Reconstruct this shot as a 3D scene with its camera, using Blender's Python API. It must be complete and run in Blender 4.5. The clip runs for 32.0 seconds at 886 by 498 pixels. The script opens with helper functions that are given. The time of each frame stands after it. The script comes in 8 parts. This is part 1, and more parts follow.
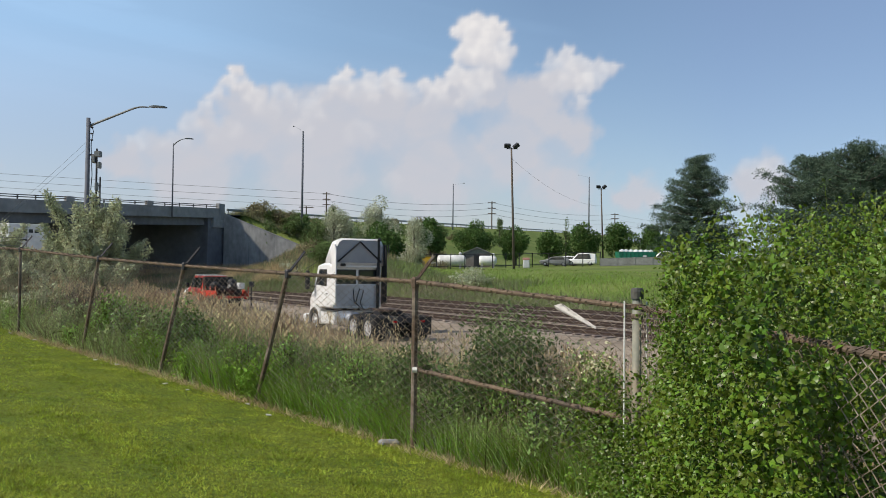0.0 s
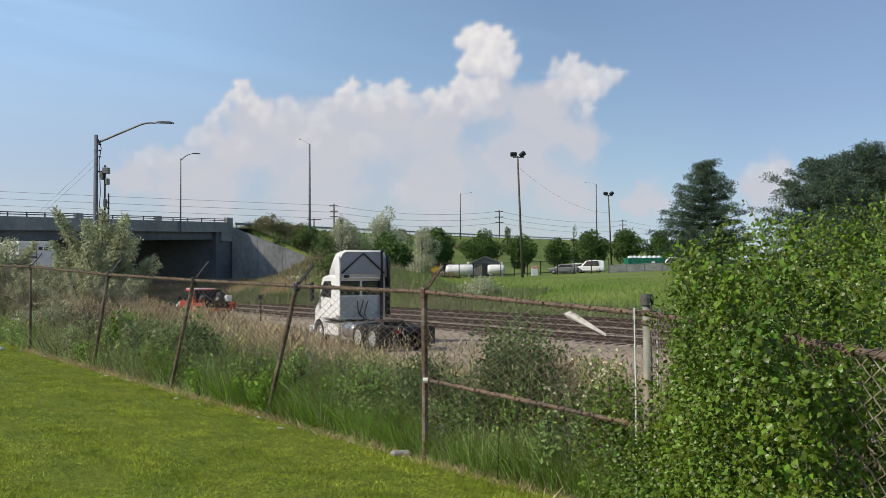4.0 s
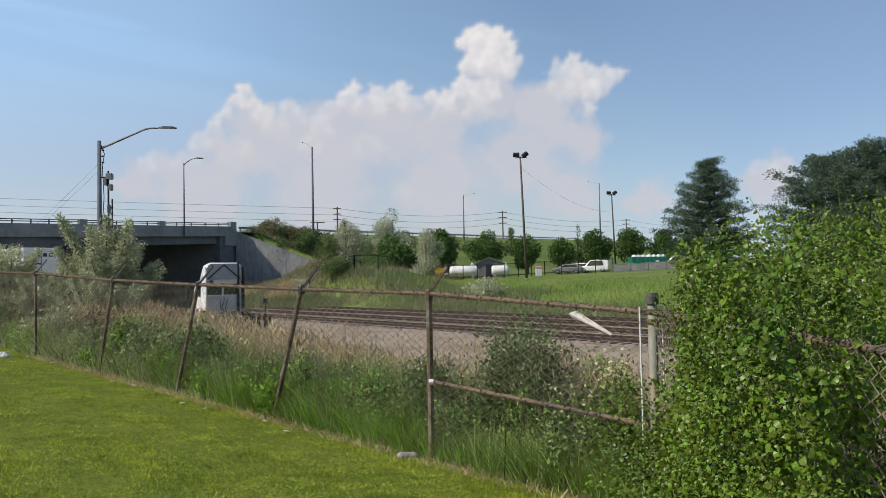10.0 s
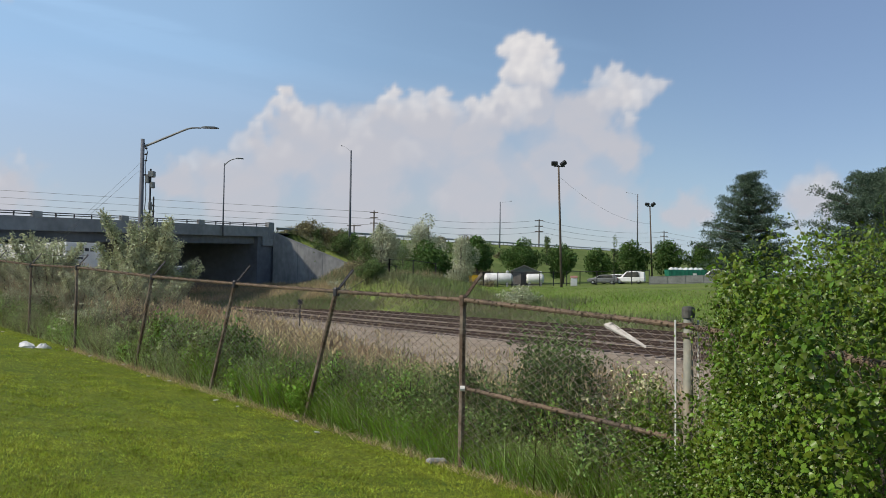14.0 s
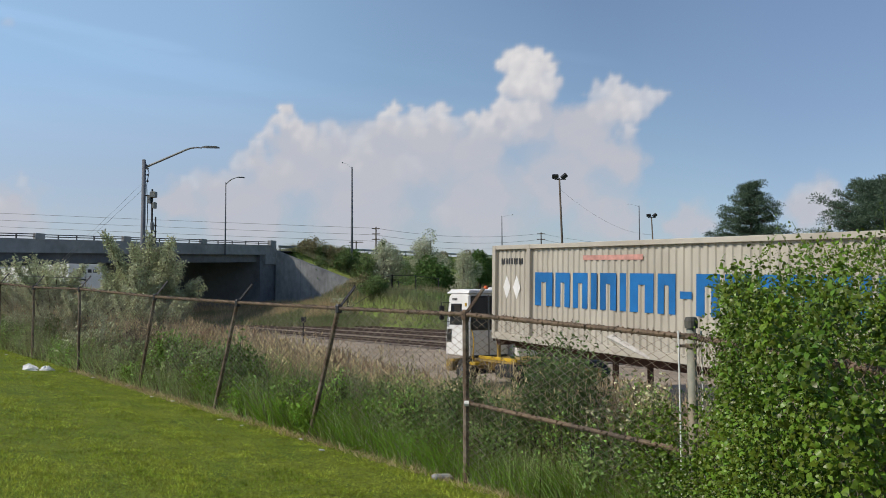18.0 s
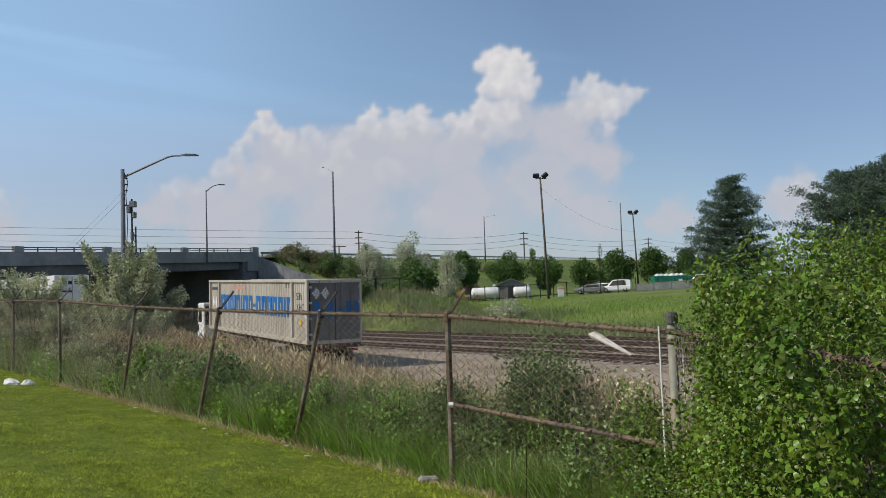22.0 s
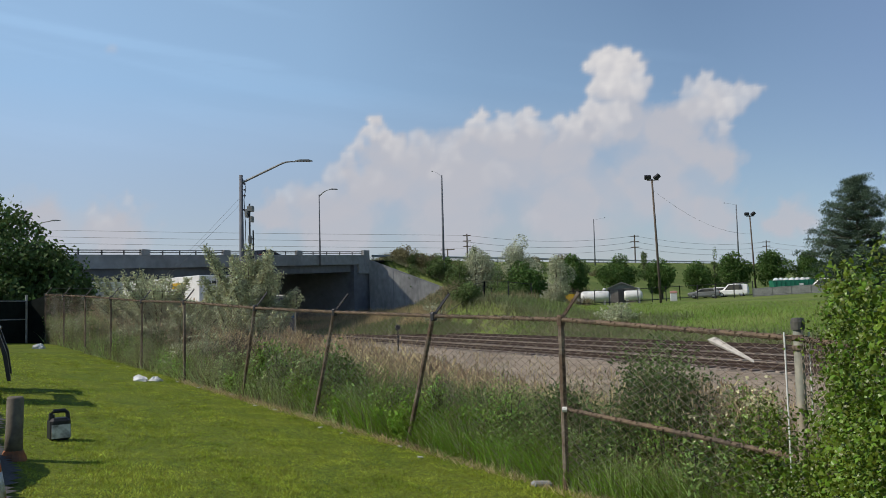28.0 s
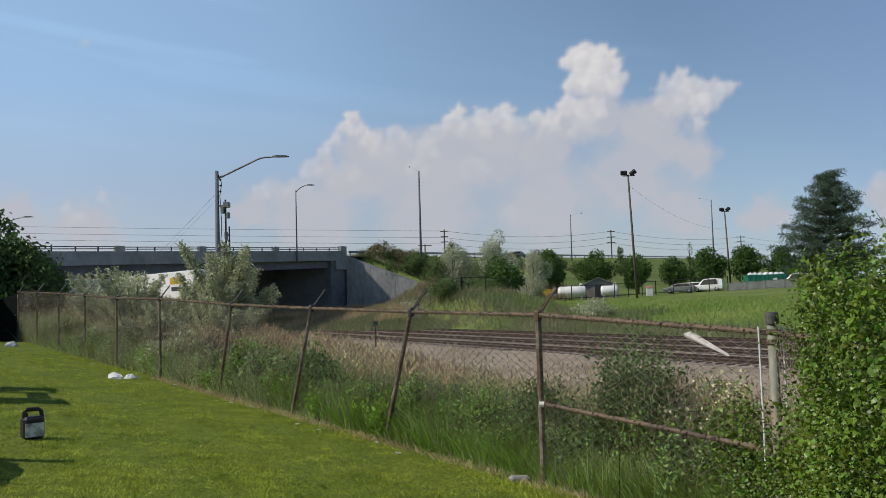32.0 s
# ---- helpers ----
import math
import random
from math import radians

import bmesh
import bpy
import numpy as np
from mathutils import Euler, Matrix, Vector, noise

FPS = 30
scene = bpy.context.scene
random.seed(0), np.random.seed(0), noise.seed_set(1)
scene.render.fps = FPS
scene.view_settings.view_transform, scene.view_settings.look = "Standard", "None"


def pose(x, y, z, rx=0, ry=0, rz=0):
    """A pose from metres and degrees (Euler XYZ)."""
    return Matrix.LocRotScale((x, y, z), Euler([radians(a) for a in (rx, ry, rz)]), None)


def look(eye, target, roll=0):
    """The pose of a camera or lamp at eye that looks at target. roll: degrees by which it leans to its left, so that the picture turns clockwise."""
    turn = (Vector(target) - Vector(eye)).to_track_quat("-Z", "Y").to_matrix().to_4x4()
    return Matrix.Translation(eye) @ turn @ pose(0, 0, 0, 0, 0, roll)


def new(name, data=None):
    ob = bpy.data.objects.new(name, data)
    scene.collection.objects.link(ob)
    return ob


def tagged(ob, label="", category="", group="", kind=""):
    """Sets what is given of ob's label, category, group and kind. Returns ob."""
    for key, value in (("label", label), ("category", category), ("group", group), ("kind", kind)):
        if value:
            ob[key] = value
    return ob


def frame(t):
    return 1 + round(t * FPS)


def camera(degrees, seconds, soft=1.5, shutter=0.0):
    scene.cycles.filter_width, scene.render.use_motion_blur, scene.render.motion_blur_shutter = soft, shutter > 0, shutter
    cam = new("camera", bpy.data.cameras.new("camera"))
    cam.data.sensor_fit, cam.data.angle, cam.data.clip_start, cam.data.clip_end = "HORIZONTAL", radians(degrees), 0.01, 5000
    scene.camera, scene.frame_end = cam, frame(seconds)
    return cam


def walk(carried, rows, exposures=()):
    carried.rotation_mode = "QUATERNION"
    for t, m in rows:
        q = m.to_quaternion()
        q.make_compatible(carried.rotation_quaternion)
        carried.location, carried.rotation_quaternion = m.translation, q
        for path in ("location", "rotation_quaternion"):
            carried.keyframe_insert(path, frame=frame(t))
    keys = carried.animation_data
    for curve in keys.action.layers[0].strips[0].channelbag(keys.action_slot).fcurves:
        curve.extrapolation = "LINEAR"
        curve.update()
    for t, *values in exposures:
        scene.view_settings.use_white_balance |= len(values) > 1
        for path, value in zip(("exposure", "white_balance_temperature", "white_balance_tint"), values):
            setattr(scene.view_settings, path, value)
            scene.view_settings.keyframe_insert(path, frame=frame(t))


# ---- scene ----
cam = camera(53.5, 32.0, soft=0.5)
EYE = 3.05
# seconds, tilt, lean and turn in degrees, and the sideways sway in metres
TURNS = [
    (0, 91.084, -0.705, 0.035, 0.000),
    (0.5, 91.813, -0.632, 0.065, -0.000),
    (1, 91.733, -0.387, 0.201, -0.001),
    (1.5, 91.748, -0.244, 0.272, -0.001),
    (2, 91.703, -0.201, 0.275, -0.001),
    (2.5, 91.701, -0.211, 0.340, -0.001),
    (3, 91.722, -0.103, 0.359, -0.002),
    (3.5, 91.720, 0.015, 0.422, -0.002),
    (5.5, 91.706, 1.451, 1.065, -0.003),
    (6, 91.663, 1.091, 0.990, -0.004),
    (6.5, 91.694, 0.148, 0.947, -0.004),
    (7, 91.795, 0.198, 1.002, -0.004),
    (7.5, 91.833, 0.532, 0.983, -0.004),
    (8, 91.804, 0.880, 1.047, -0.005),
    (8.5, 91.774, 1.127, 1.008, -0.005),
    (9, 91.795, 1.138, 0.971, -0.005),
    (9.5, 91.823, 1.032, 0.910, -0.006),
    (10, 91.816, 1.066, 0.849, -0.006),
    (10.5, 91.776, 1.147, 0.845, -0.006),
    (11, 91.800, 1.145, 0.890, -0.006),
    (11.5, 91.743, 1.260, 0.893, -0.007),
    (12, 91.728, 1.157, 0.930, -0.007),
    (12.5, 91.734, 0.951, 0.866, -0.007),
    (13, 91.761, 1.067, 0.860, -0.008),
    (13.5, 91.976, -0.183, 1.457, -0.008),
    (14, 92.225, -0.747, 3.091, -0.008),
    (14.5, 92.661, -0.817, 3.419, -0.009),
    (16.5, 92.949, -1.103, 3.446, -0.010),
    (17, 93.013, -0.645, 3.384, -0.010),
    (17.5, 93.114, -0.407, 3.296, -0.003),
    (18, 93.196, 0.300, 3.296, 0.003),
    (18.5, 93.153, 0.737, 3.137, 0.010),
    (19, 93.200, 0.850, 2.700, 0.017),
    (19.5, 93.267, 1.249, 2.730, 0.023),
    (20, 93.239, 1.630, 2.747, 0.030),
    (20.5, 93.201, 1.831, 2.717, 0.031),
    (21, 93.234, 1.880, 2.722, 0.032),
    (21.5, 93.282, 1.972, 2.666, 0.033),
    (22, 93.298, 1.893, 2.289, 0.033),
    (22.5, 93.252, 2.041, 2.184, 0.034),
    (23, 93.228, 1.811, 2.041, 0.035),
    (23.5, 93.220, 1.683, 2.108, 0.025),
    (24, 93.320, 3.213, 4.010, 0.015),
    (24.1, 93.572, 2.604, 5.105, 0.014),
    (24.2, 93.571, 2.931, 7.220, 0.013),
    (24.3, 93.768, 3.191, 9.600, 0.012),
    (24.4, 94.038, 2.848, 11.854, 0.011),
    (24.5, 93.925, 3.184, 13.237, 0.010),
    (26.5, 93.875, 1.369, 12.036, -0.010),
    (27, 93.804, 1.654, 10.087, -0.015),
    (27.5, 93.742, 1.613, 9.699, -0.015),
    (28, 93.709, 1.466, 9.319, -0.015),
    (28.5, 93.696, 1.580, 9.276, -0.015),
    (29, 93.673, 1.700, 9.240, -0.015),
    (29.5, 93.654, 1.748, 9.134, -0.015),
    (30, 93.674, 1.873, 9.070, -0.015),
    (30.5, 93.574, 1.786, 8.604, -0.015),
    (31, 93.531, 1.598, 8.256, -0.015),
    (31.5, 93.501, 1.723, 7.846, -0.015),
    (32, 93.390, 1.695, 7.854, -0.015),
]
walk(cam, [(t, pose(sway, 0, EYE, rx, ry, rz)) for t, rx, ry, rz, sway in TURNS], [(0.0, 0.0, 6700, 10), (13.0, 0.0, 6700, 10), (14.0, -0.10, 6650, 10), (16.5, -0.17, 6600, 10), (25.0, -0.17, 6600, 10), (28.0, -0.23, 6600, 10), (32.0, -0.24, 6600, 10)])

# ---- world and sun ----
SUN_AZ, SUN_EL = -112.0, 42.0          # degrees, clockwise from straight ahead
world = bpy.data.worlds.new("sky")
scene.world = world
world.use_nodes = True
wn = world.node_tree.nodes
sky = wn.new("ShaderNodeTexSky")
sky.sky_type, sky.sun_disc = "NISHITA", False
sky.sun_elevation, sky.sun_rotation = radians(SUN_EL), radians(SUN_AZ)
sky.air_density, sky.dust_density, sky.ozone_density, sky.altitude = 1.0, 0.3, 2.5, 150
wn["Background"].inputs["Strength"].default_value = 0.116
world.node_tree.links.new(sky.outputs[0], wn["Background"].inputs["Color"])
lamp = bpy.data.lights.new("sun", "SUN")
lamp.energy, lamp.angle, lamp.color = 4.1, radians(0.53), (1.0, 0.93, 0.82)
sun = new("sun", lamp)
sa, se = radians(SUN_AZ), radians(SUN_EL)
sun.matrix_world = look((0, 0, 60), Vector((0, 0, 60)) - Vector((math.sin(sa) * math.cos(se), math.cos(sa) * math.cos(se), math.sin(se))))


# ---- mesh helpers ----
class Mesh:
    """Collects corners and faces of one part."""

    def __init__(self):
        self.v, self.f = [], []

    def add(self, verts, faces, m=None):
        n = len(self.v)
        self.v += [tuple(m @ Vector(p)) if m is not None else tuple(p) for p in verts]
        self.f += [tuple(n + i for i in face) for face in faces]
        return self

    def box(self, x0, x1, y0, y1, z0, z1, m=None, bev=0.0):
        if bev <= 0:
            vs = [(x, y, z) for z in (z0, z1) for x, y in ((x0, y0), (x1, y0), (x1, y1), (x0, y1))]
            return self.add(vs, [(3, 2, 1, 0), (4, 5, 6, 7), (0, 1, 5, 4), (1, 2, 6, 5), (2, 3, 7, 6), (3, 0, 4, 7)], m)
        b = min(bev, (x1 - x0) / 2.01, (y1 - y0) / 2.01, (z1 - z0) / 2.01)
        rings = []
        for z, o in ((z0, b), (z0 + b, 0), (z1 - b, 0), (z1, b)):
            a0, a1, c0, c1 = x0 + o, x1 - o, y0 + o, y1 - o
            k = b if o == 0 else b * 0.5
            rings.append([(a0 + k, c0, z), (a1 - k, c0, z), (a1, c0 + k, z), (a1, c1 - k, z), (a1 - k, c1, z), (a0 + k, c1, z), (a0, c1 - k, z), (a0, c0 + k, z)])
        return self.loft(rings, m)

    def loft(self, rings, m=None, cap=True, closed=True):
        k, fs = len(rings[0]), []
        for r in range(len(rings) - 1):
            for i in range(k if closed else k - 1):
                j = (i + 1) % k
                fs.append((r * k + i, r * k + j, (r + 1) * k + j, (r + 1) * k + i))
        if cap:
            fs += [tuple(reversed(range(k))), tuple((len(rings) - 1) * k + i for i in range(k))]
        return self.add([p for ring in rings for p in ring], fs, m)

    def tube(self, points, r, sides=6, m=None):
        """A tube along points; r is one radius or one for each point."""
        pts = [Vector(p) for p in points]
        rs = r if isinstance(r, (list, tuple)) else [r] * len(pts)
        rings = []
        for i, p in enumerate(pts):
            d = (pts[min(i + 1, len(pts) - 1)] - pts[max(i - 1, 0)]).normalized()
            a = d.cross(Vector((0, 0, 1)) if abs(d.z) < 0.95 else Vector((1, 0, 0))).normalized()
            b = d.cross(a)
            rings.append([p + rs[i] * (math.cos(2 * math.pi * k / sides) * a + math.sin(2 * math.pi * k / sides) * b) for k in range(sides)])
        return self.loft(rings, m)

    def lathe(self, profile, axis, sides=20, m=None, cap=True):
        """Turns (radius, along) pairs round the x, y or z axis."""
        rings = []
        for r, h in profile:
            ring = []
            for k in range(sides):
                c, s = r * math.cos(2 * math.pi * k / sides), r * math.sin(2 * math.pi * k / sides)
                ring.append({"x": (h, c, s), "y": (s, h, c), "z": (c, s, h)}[axis])
            rings.append(ring)
        return self.loft(rings, m, cap)

    def prism(self, outline, lo, hi, axis="x", m=None):
        """Pulls a closed outline of two coordinates along an axis."""
        def at(p, h):
            return {"x": (h, p[0], p[1]), "y": (p[0], h, p[1]), "z": (p[0], p[1], h)}[axis]
        return self.loft([[at(p, lo) for p in outline], [at(p, hi) for p in outline]], m)


def bulk_mesh(name, verts, faces):
    """A mesh from arrays; all faces have the same number of corners."""
    me = bpy.data.meshes.new(name)
    k = faces.shape[1]
    me.vertices.add(len(verts))
    me.vertices.foreach_set("co", np.ascontiguousarray(verts, np.float32).ravel())
    me.loops.add(faces.size)
    me.loops.foreach_set("vertex_index", np.ascontiguousarray(faces, np.int32).ravel())
    me.polygons.add(len(faces))
    me.polygons.foreach_set("loop_start", np.arange(0, faces.size, k, dtype=np.int32))
    me.update(calc_edges=True)
    return me


def part(name, shape, material, parent=None, label="", smooth=False, m=None):
    """Links a Mesh, or mesh data, as one object under a thing or a part."""
    if isinstance(shape, Mesh):
        me = bpy.data.meshes.new(name)
        me.from_pydata(shape.v, [], shape.f)
        bm = bmesh.new()
        bm.from_mesh(me)
        bmesh.ops.recalc_face_normals(bm, faces=bm.faces)
        bm.to_mesh(me)
        bm.free()
    else:
        me = shape
    if not me.materials:
        me.materials.append(material)
    if smooth:
        me.polygons.foreach_set("use_smooth", [True] * len(me.polygons))
    ob = new(name, me)
    if parent is not None:
        ob.parent = parent
    if m is not None:
        ob.matrix_basis = m
    if label:
        tagged(ob, label)
    return ob


def thing(name, label, category, group="", kind="", m=None):
    ob = tagged(new(name), label, category, group, kind)
    if m is not None:
        ob.matrix_basis = m
    return ob


# ---- materials ----
def material(name, colour, rough=0.7, metal=0.0, scale=4.0, vary=0.25, bump=0.0, bump_scale=None, second=None, second_scale=0.6, spec=0.4, island=0.0, piece=0.0, translucent=0.0, stretch=(1, 1, 1)):
    """A surface with grain at one scale, stains of a second colour at a larger one, and fine relief."""
    mt = bpy.data.materials.new(name)
    mt.use_nodes = True
    nt = mt.node_tree
    n, ln = nt.nodes, nt.links.new
    bsdf = n["Principled BSDF"]
    bsdf.inputs["Roughness"].default_value = rough
    bsdf.inputs["Metallic"].default_value = metal
    bsdf.inputs["Specular IOR Level"].default_value = spec
    co = n.new("ShaderNodeTexCoord")
    mp = n.new("ShaderNodeMapping")
    mp.inputs["Scale"].default_value = stretch
    ln(co.outputs["Object"], mp.inputs["Vector"])
    fine = n.new("ShaderNodeTexNoise")
    fine.inputs["Scale"].default_value, fine.inputs["Detail"].default_value = scale, 6
    ln(mp.outputs[0], fine.inputs["Vector"])
    broad = n.new("ShaderNodeTexNoise")
    broad.inputs["Scale"].default_value, broad.inputs["Detail"].default_value = second_scale, 4
    ln(mp.outputs[0], broad.inputs["Vector"])
    mix = n.new("ShaderNodeMix")
    mix.data_type = "RGBA"
    mix.inputs["A"].default_value = (*colour, 1)
    mix.inputs["B"].default_value = (*(second or [c * 0.7 for c in colour]), 1)
    ramp = n.new("ShaderNodeMapRange")
    ramp.inputs["From Min"].default_value, ramp.inputs["From Max"].default_value = 0.42, 0.66
    ln(broad.outputs["Fac"], ramp.inputs["Value"])
    ln(ramp.outputs[0], mix.inputs["Factor"])
    hsv = n.new("ShaderNodeHueSaturation")
    ln(mix.outputs["Result"], hsv.inputs["Color"])
    val = n.new("ShaderNodeMapRange")
    val.inputs["From Min"].default_value, val.inputs["From Max"].default_value = 0.25, 0.75
    val.inputs["To Min"].default_value, val.inputs["To Max"].default_value = 1 - vary, 1 + vary
    ln(fine.outputs["Fac"], val.inputs["Value"])
    out = val.outputs[0]
    for amount, node, socket in ((island, "ShaderNodeNewGeometry", "Random Per Island"), (piece, "ShaderNodeObjectInfo", "Random")):
        if amount:
            src = n.new(node)
            rng = n.new("ShaderNodeMapRange")
            rng.inputs["To Min"].default_value, rng.inputs["To Max"].default_value = 1 - amount, 1 + amount
            ln(src.outputs[socket], rng.inputs["Value"])
            mul = n.new("ShaderNodeMath")
            mul.operation = "MULTIPLY"
            ln(out, mul.inputs[0])
            ln(rng.outputs[0], mul.inputs[1])
            out = mul.outputs[0]
            hue = n.new("ShaderNodeMapRange")
            hue.inputs["To Min"].default_value, hue.inputs["To Max"].default_value = 0.5 - 0.05 * amount, 0.5 + 0.05 * amount
            ln(src.outputs[socket], hue.inputs["Value"])
            ln(hue.outputs[0], hsv.inputs["Hue"])
    ln(out, hsv.inputs["Value"])
    ln(hsv.outputs[0], bsdf.inputs["Base Color"])
    if bump:
        bn = n.new("ShaderNodeTexNoise")
        bn.inputs["Scale"].default_value, bn.inputs["Detail"].default_value = bump_scale or scale * 3, 5
        ln(mp.outputs[0], bn.inputs["Vector"])
        bp = n.new("ShaderNodeBump")
        bp.inputs["Strength"].default_value, bp.inputs["Distance"].default_value = min(1.0, bump * 10), bump
        ln(bn.outputs["Fac"], bp.inputs["Height"])
        ln(bp.outputs[0], bsdf.inputs["Normal"])
    if translucent:
        tr = n.new("ShaderNodeBsdfTranslucent")
        ln(hsv.outputs[0], tr.inputs["Color"])
        mx = n.new("ShaderNodeMixShader")
        mx.inputs[0].default_value = translucent
        ln(bsdf.outputs[0], mx.inputs[1])
        ln(tr.outputs[0], mx.inputs[2])
        ln(mx.outputs[0], n["Material Output"].inputs["Surface"])
    return mt


def glass(name, colour=(0.03, 0.035, 0.04), rough=0.05):
    mt = material(name, colour, rough, 0.0, 2.0, 0.1, spec=0.8)
    return mt


M_LAWN = material("mown_grass", (0.14, 0.175, 0.022), 0.9, scale=22, vary=0.6, bump=0.04, bump_scale=45, second=(0.10, 0.145, 0.018), second_scale=1.4, spec=0.15)
M_MEADOW = material("meadow", (0.125, 0.175, 0.045), 0.95, scale=3, vary=0.3, bump=0.05, bump_scale=8, second=(0.18, 0.22, 0.065), second_scale=0.12, spec=0.1)
M_GRAVEL = material("gravel", (0.35, 0.285, 0.215), 0.95, scale=4, vary=0.3, bump=0.035, bump_scale=22, second=(0.25, 0.20, 0.15), second_scale=0.25, spec=0.2)
M_BALLAST = material("ballast", (0.33, 0.28, 0.225), 0.95, scale=7, vary=0.5, bump=0.06, bump_scale=11, second=(0.17, 0.135, 0.105), second_scale=0.35, spec=0.15)
M_RAIL = material("rusty_rail", (0.075, 0.052, 0.042), 0.6, 0.3, scale=6, vary=0.3, bump=0.004)
M_TIE = material("timber_tie", (0.24, 0.195, 0.165), 0.9, scale=6, vary=0.35, piece=0.3, bump=0.01)
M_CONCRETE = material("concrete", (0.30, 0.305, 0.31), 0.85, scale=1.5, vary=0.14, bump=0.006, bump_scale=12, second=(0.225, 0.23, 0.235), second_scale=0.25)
# Weathered concrete with the overpass's dim bluish shade darkened into its colour.
M_CONCRETE_DARK = material("weathered_shade_concrete", (0.165, 0.175, 0.20), 0.9, scale=1.5, vary=0.16, bump=0.006, bump_scale=12, second=(0.115, 0.125, 0.15), second_scale=0.2)
M_WINGWALL = material("stained_concrete", (0.34, 0.34, 0.335), 0.9, scale=2.2, vary=0.22, bump=0.008, bump_scale=10, second=(0.22, 0.22, 0.22), second_scale=0.35, stretch=(1, 1, 0.5))
M_ASPHALT = material("asphalt", (0.075, 0.073, 0.07), 0.9, scale=30, vary=0.3, bump=0.006, bump_scale=80, second=(0.055, 0.053, 0.05))
M_RUST = material("rusty_pipe", (0.19, 0.135, 0.092), 0.85, 0.15, scale=25, vary=0.35, bump=0.01, bump_scale=60, second=(0.11, 0.085, 0.065), second_scale=4)
M_POSTRUST = material("weathered_post", (0.125, 0.085, 0.058), 0.85, 0.1, scale=20, vary=0.45, bump=0.01, second=(0.20, 0.165, 0.13), second_scale=5)
M_GALV = material("galvanised_steel", (0.42, 0.43, 0.42), 0.5, 0.6, scale=15, vary=0.2, second=(0.30, 0.29, 0.26), second_scale=3)
M_WIRE = material("chain_link_wire", (0.37, 0.32, 0.26), 0.6, 0.25, scale=12, vary=0.35, second=(0.25, 0.18, 0.12), second_scale=1.2)
M_STEEL = material("grey_steel", (0.20, 0.21, 0.21), 0.55, 0.5, scale=4, vary=0.2)
M_DARKSTEEL = material("dark_steel", (0.045, 0.045, 0.05), 0.55, 0.4, scale=6, vary=0.25)
M_WOODPOLE = material("weathered_timber", (0.13, 0.105, 0.085), 0.9, scale=4, vary=0.25, bump=0.01)
M_WHITE = material("white_paint", (0.78, 0.78, 0.77), 0.3, scale=3, vary=0.05, second=(0.70, 0.70, 0.69), second_scale=0.8)
M_CLOTHGREY = material("grey_fairing", (0.33, 0.34, 0.36), 0.5, scale=2, vary=0.06)
M_BLACK = material("black_plastic", (0.022, 0.022, 0.023), 0.5, scale=8, vary=0.25)
M_TYRE = material("tyre_rubber", (0.028, 0.027, 0.026), 0.85, scale=12, vary=0.3, bump=0.006)
M_CHROME = material("chrome", (0.75, 0.76, 0.78), 0.16, 1.0, scale=3, vary=0.05)
M_ALU = material("aluminium", (0.58, 0.59, 0.60), 0.33, 0.9, scale=6, vary=0.1)
M_GLASS = glass("dark_glass")
M_RED = material("red_paint", (0.55, 0.055, 0.03), 0.35, scale=3, vary=0.1)
M_YELLOW = material("yellow_paint", (0.62, 0.40, 0.03), 0.5, scale=5, vary=0.15)
M_TAIL = material("tail_lamp", (0.5, 0.01, 0.015), 0.25, scale=3, vary=0.05)
M_CONT = material("container_paint", (0.47, 0.44, 0.375), 0.55, scale=2.5, vary=0.09, bump=0.002, second=(0.40, 0.365, 0.305), second_scale=0.7, stretch=(1, 1, 0.35))
M_BLUE = material("blue_paint", (0.012, 0.15, 0.42), 0.5, scale=5, vary=0.1)
M_MARK = material("dark_marking", (0.05, 0.05, 0.055), 0.6, scale=8, vary=0.2)
M_REDMARK = material("faded_red_marking", (0.55, 0.28, 0.24), 0.6, scale=8, vary=0.2)
M_STEELRED = material("oxide_red_steel", (0.095, 0.048, 0.038), 0.7, scale=5, vary=0.25)
M_GREENBIN = material("green_paint", (0.02, 0.19, 0.12), 0.5, scale=2, vary=0.12)
M_SCREEN = material("privacy_cloth", (0.012, 0.016, 0.014), 0.95, scale=4, vary=0.3, spec=0.1)
M_SIDING = material("white_siding", (0.62, 0.64, 0.64), 0.6, scale=2, vary=0.08)
M_ROOF = material("grey_roof", (0.20, 0.21, 0.20), 0.8, scale=4, vary=0.2)
M_ORANGE = material("orange_plastic", (0.70, 0.13, 0.03), 0.5, scale=12, vary=0.2, second=(0.50, 0.11, 0.03), second_scale=5)
M_REFLECT = material("white_reflective_band", (0.68, 0.68, 0.67), 0.4, scale=20, vary=0.2, second=(0.22, 0.21, 0.20), second_scale=11)
M_PLASTIC = material("pale_plastic", (0.74, 0.72, 0.68), 0.45, scale=10, vary=0.1)
M_TANK = material("white_tank_paint", (0.82, 0.82, 0.80), 0.35, scale=1, vary=0.05)
M_LEAF = material("broad_leaves", (0.145, 0.215, 0.022), 0.38, scale=6, vary=0.12, second=(0.085, 0.145, 0.016), second_scale=1.6, island=0.5, translucent=0.22, spec=0.35)
M_TREE = material("tree_leaves", (0.10, 0.175, 0.045), 0.6, scale=2, vary=0.15, second=(0.075, 0.14, 0.035), second_scale=0.3, island=0.4, translucent=0.25, spec=0.2)
M_DARKLEAF = material("shrub_leaves", (0.17, 0.24, 0.085), 0.6, scale=3, vary=0.15, island=0.4, translucent=0.3, spec=0.2)
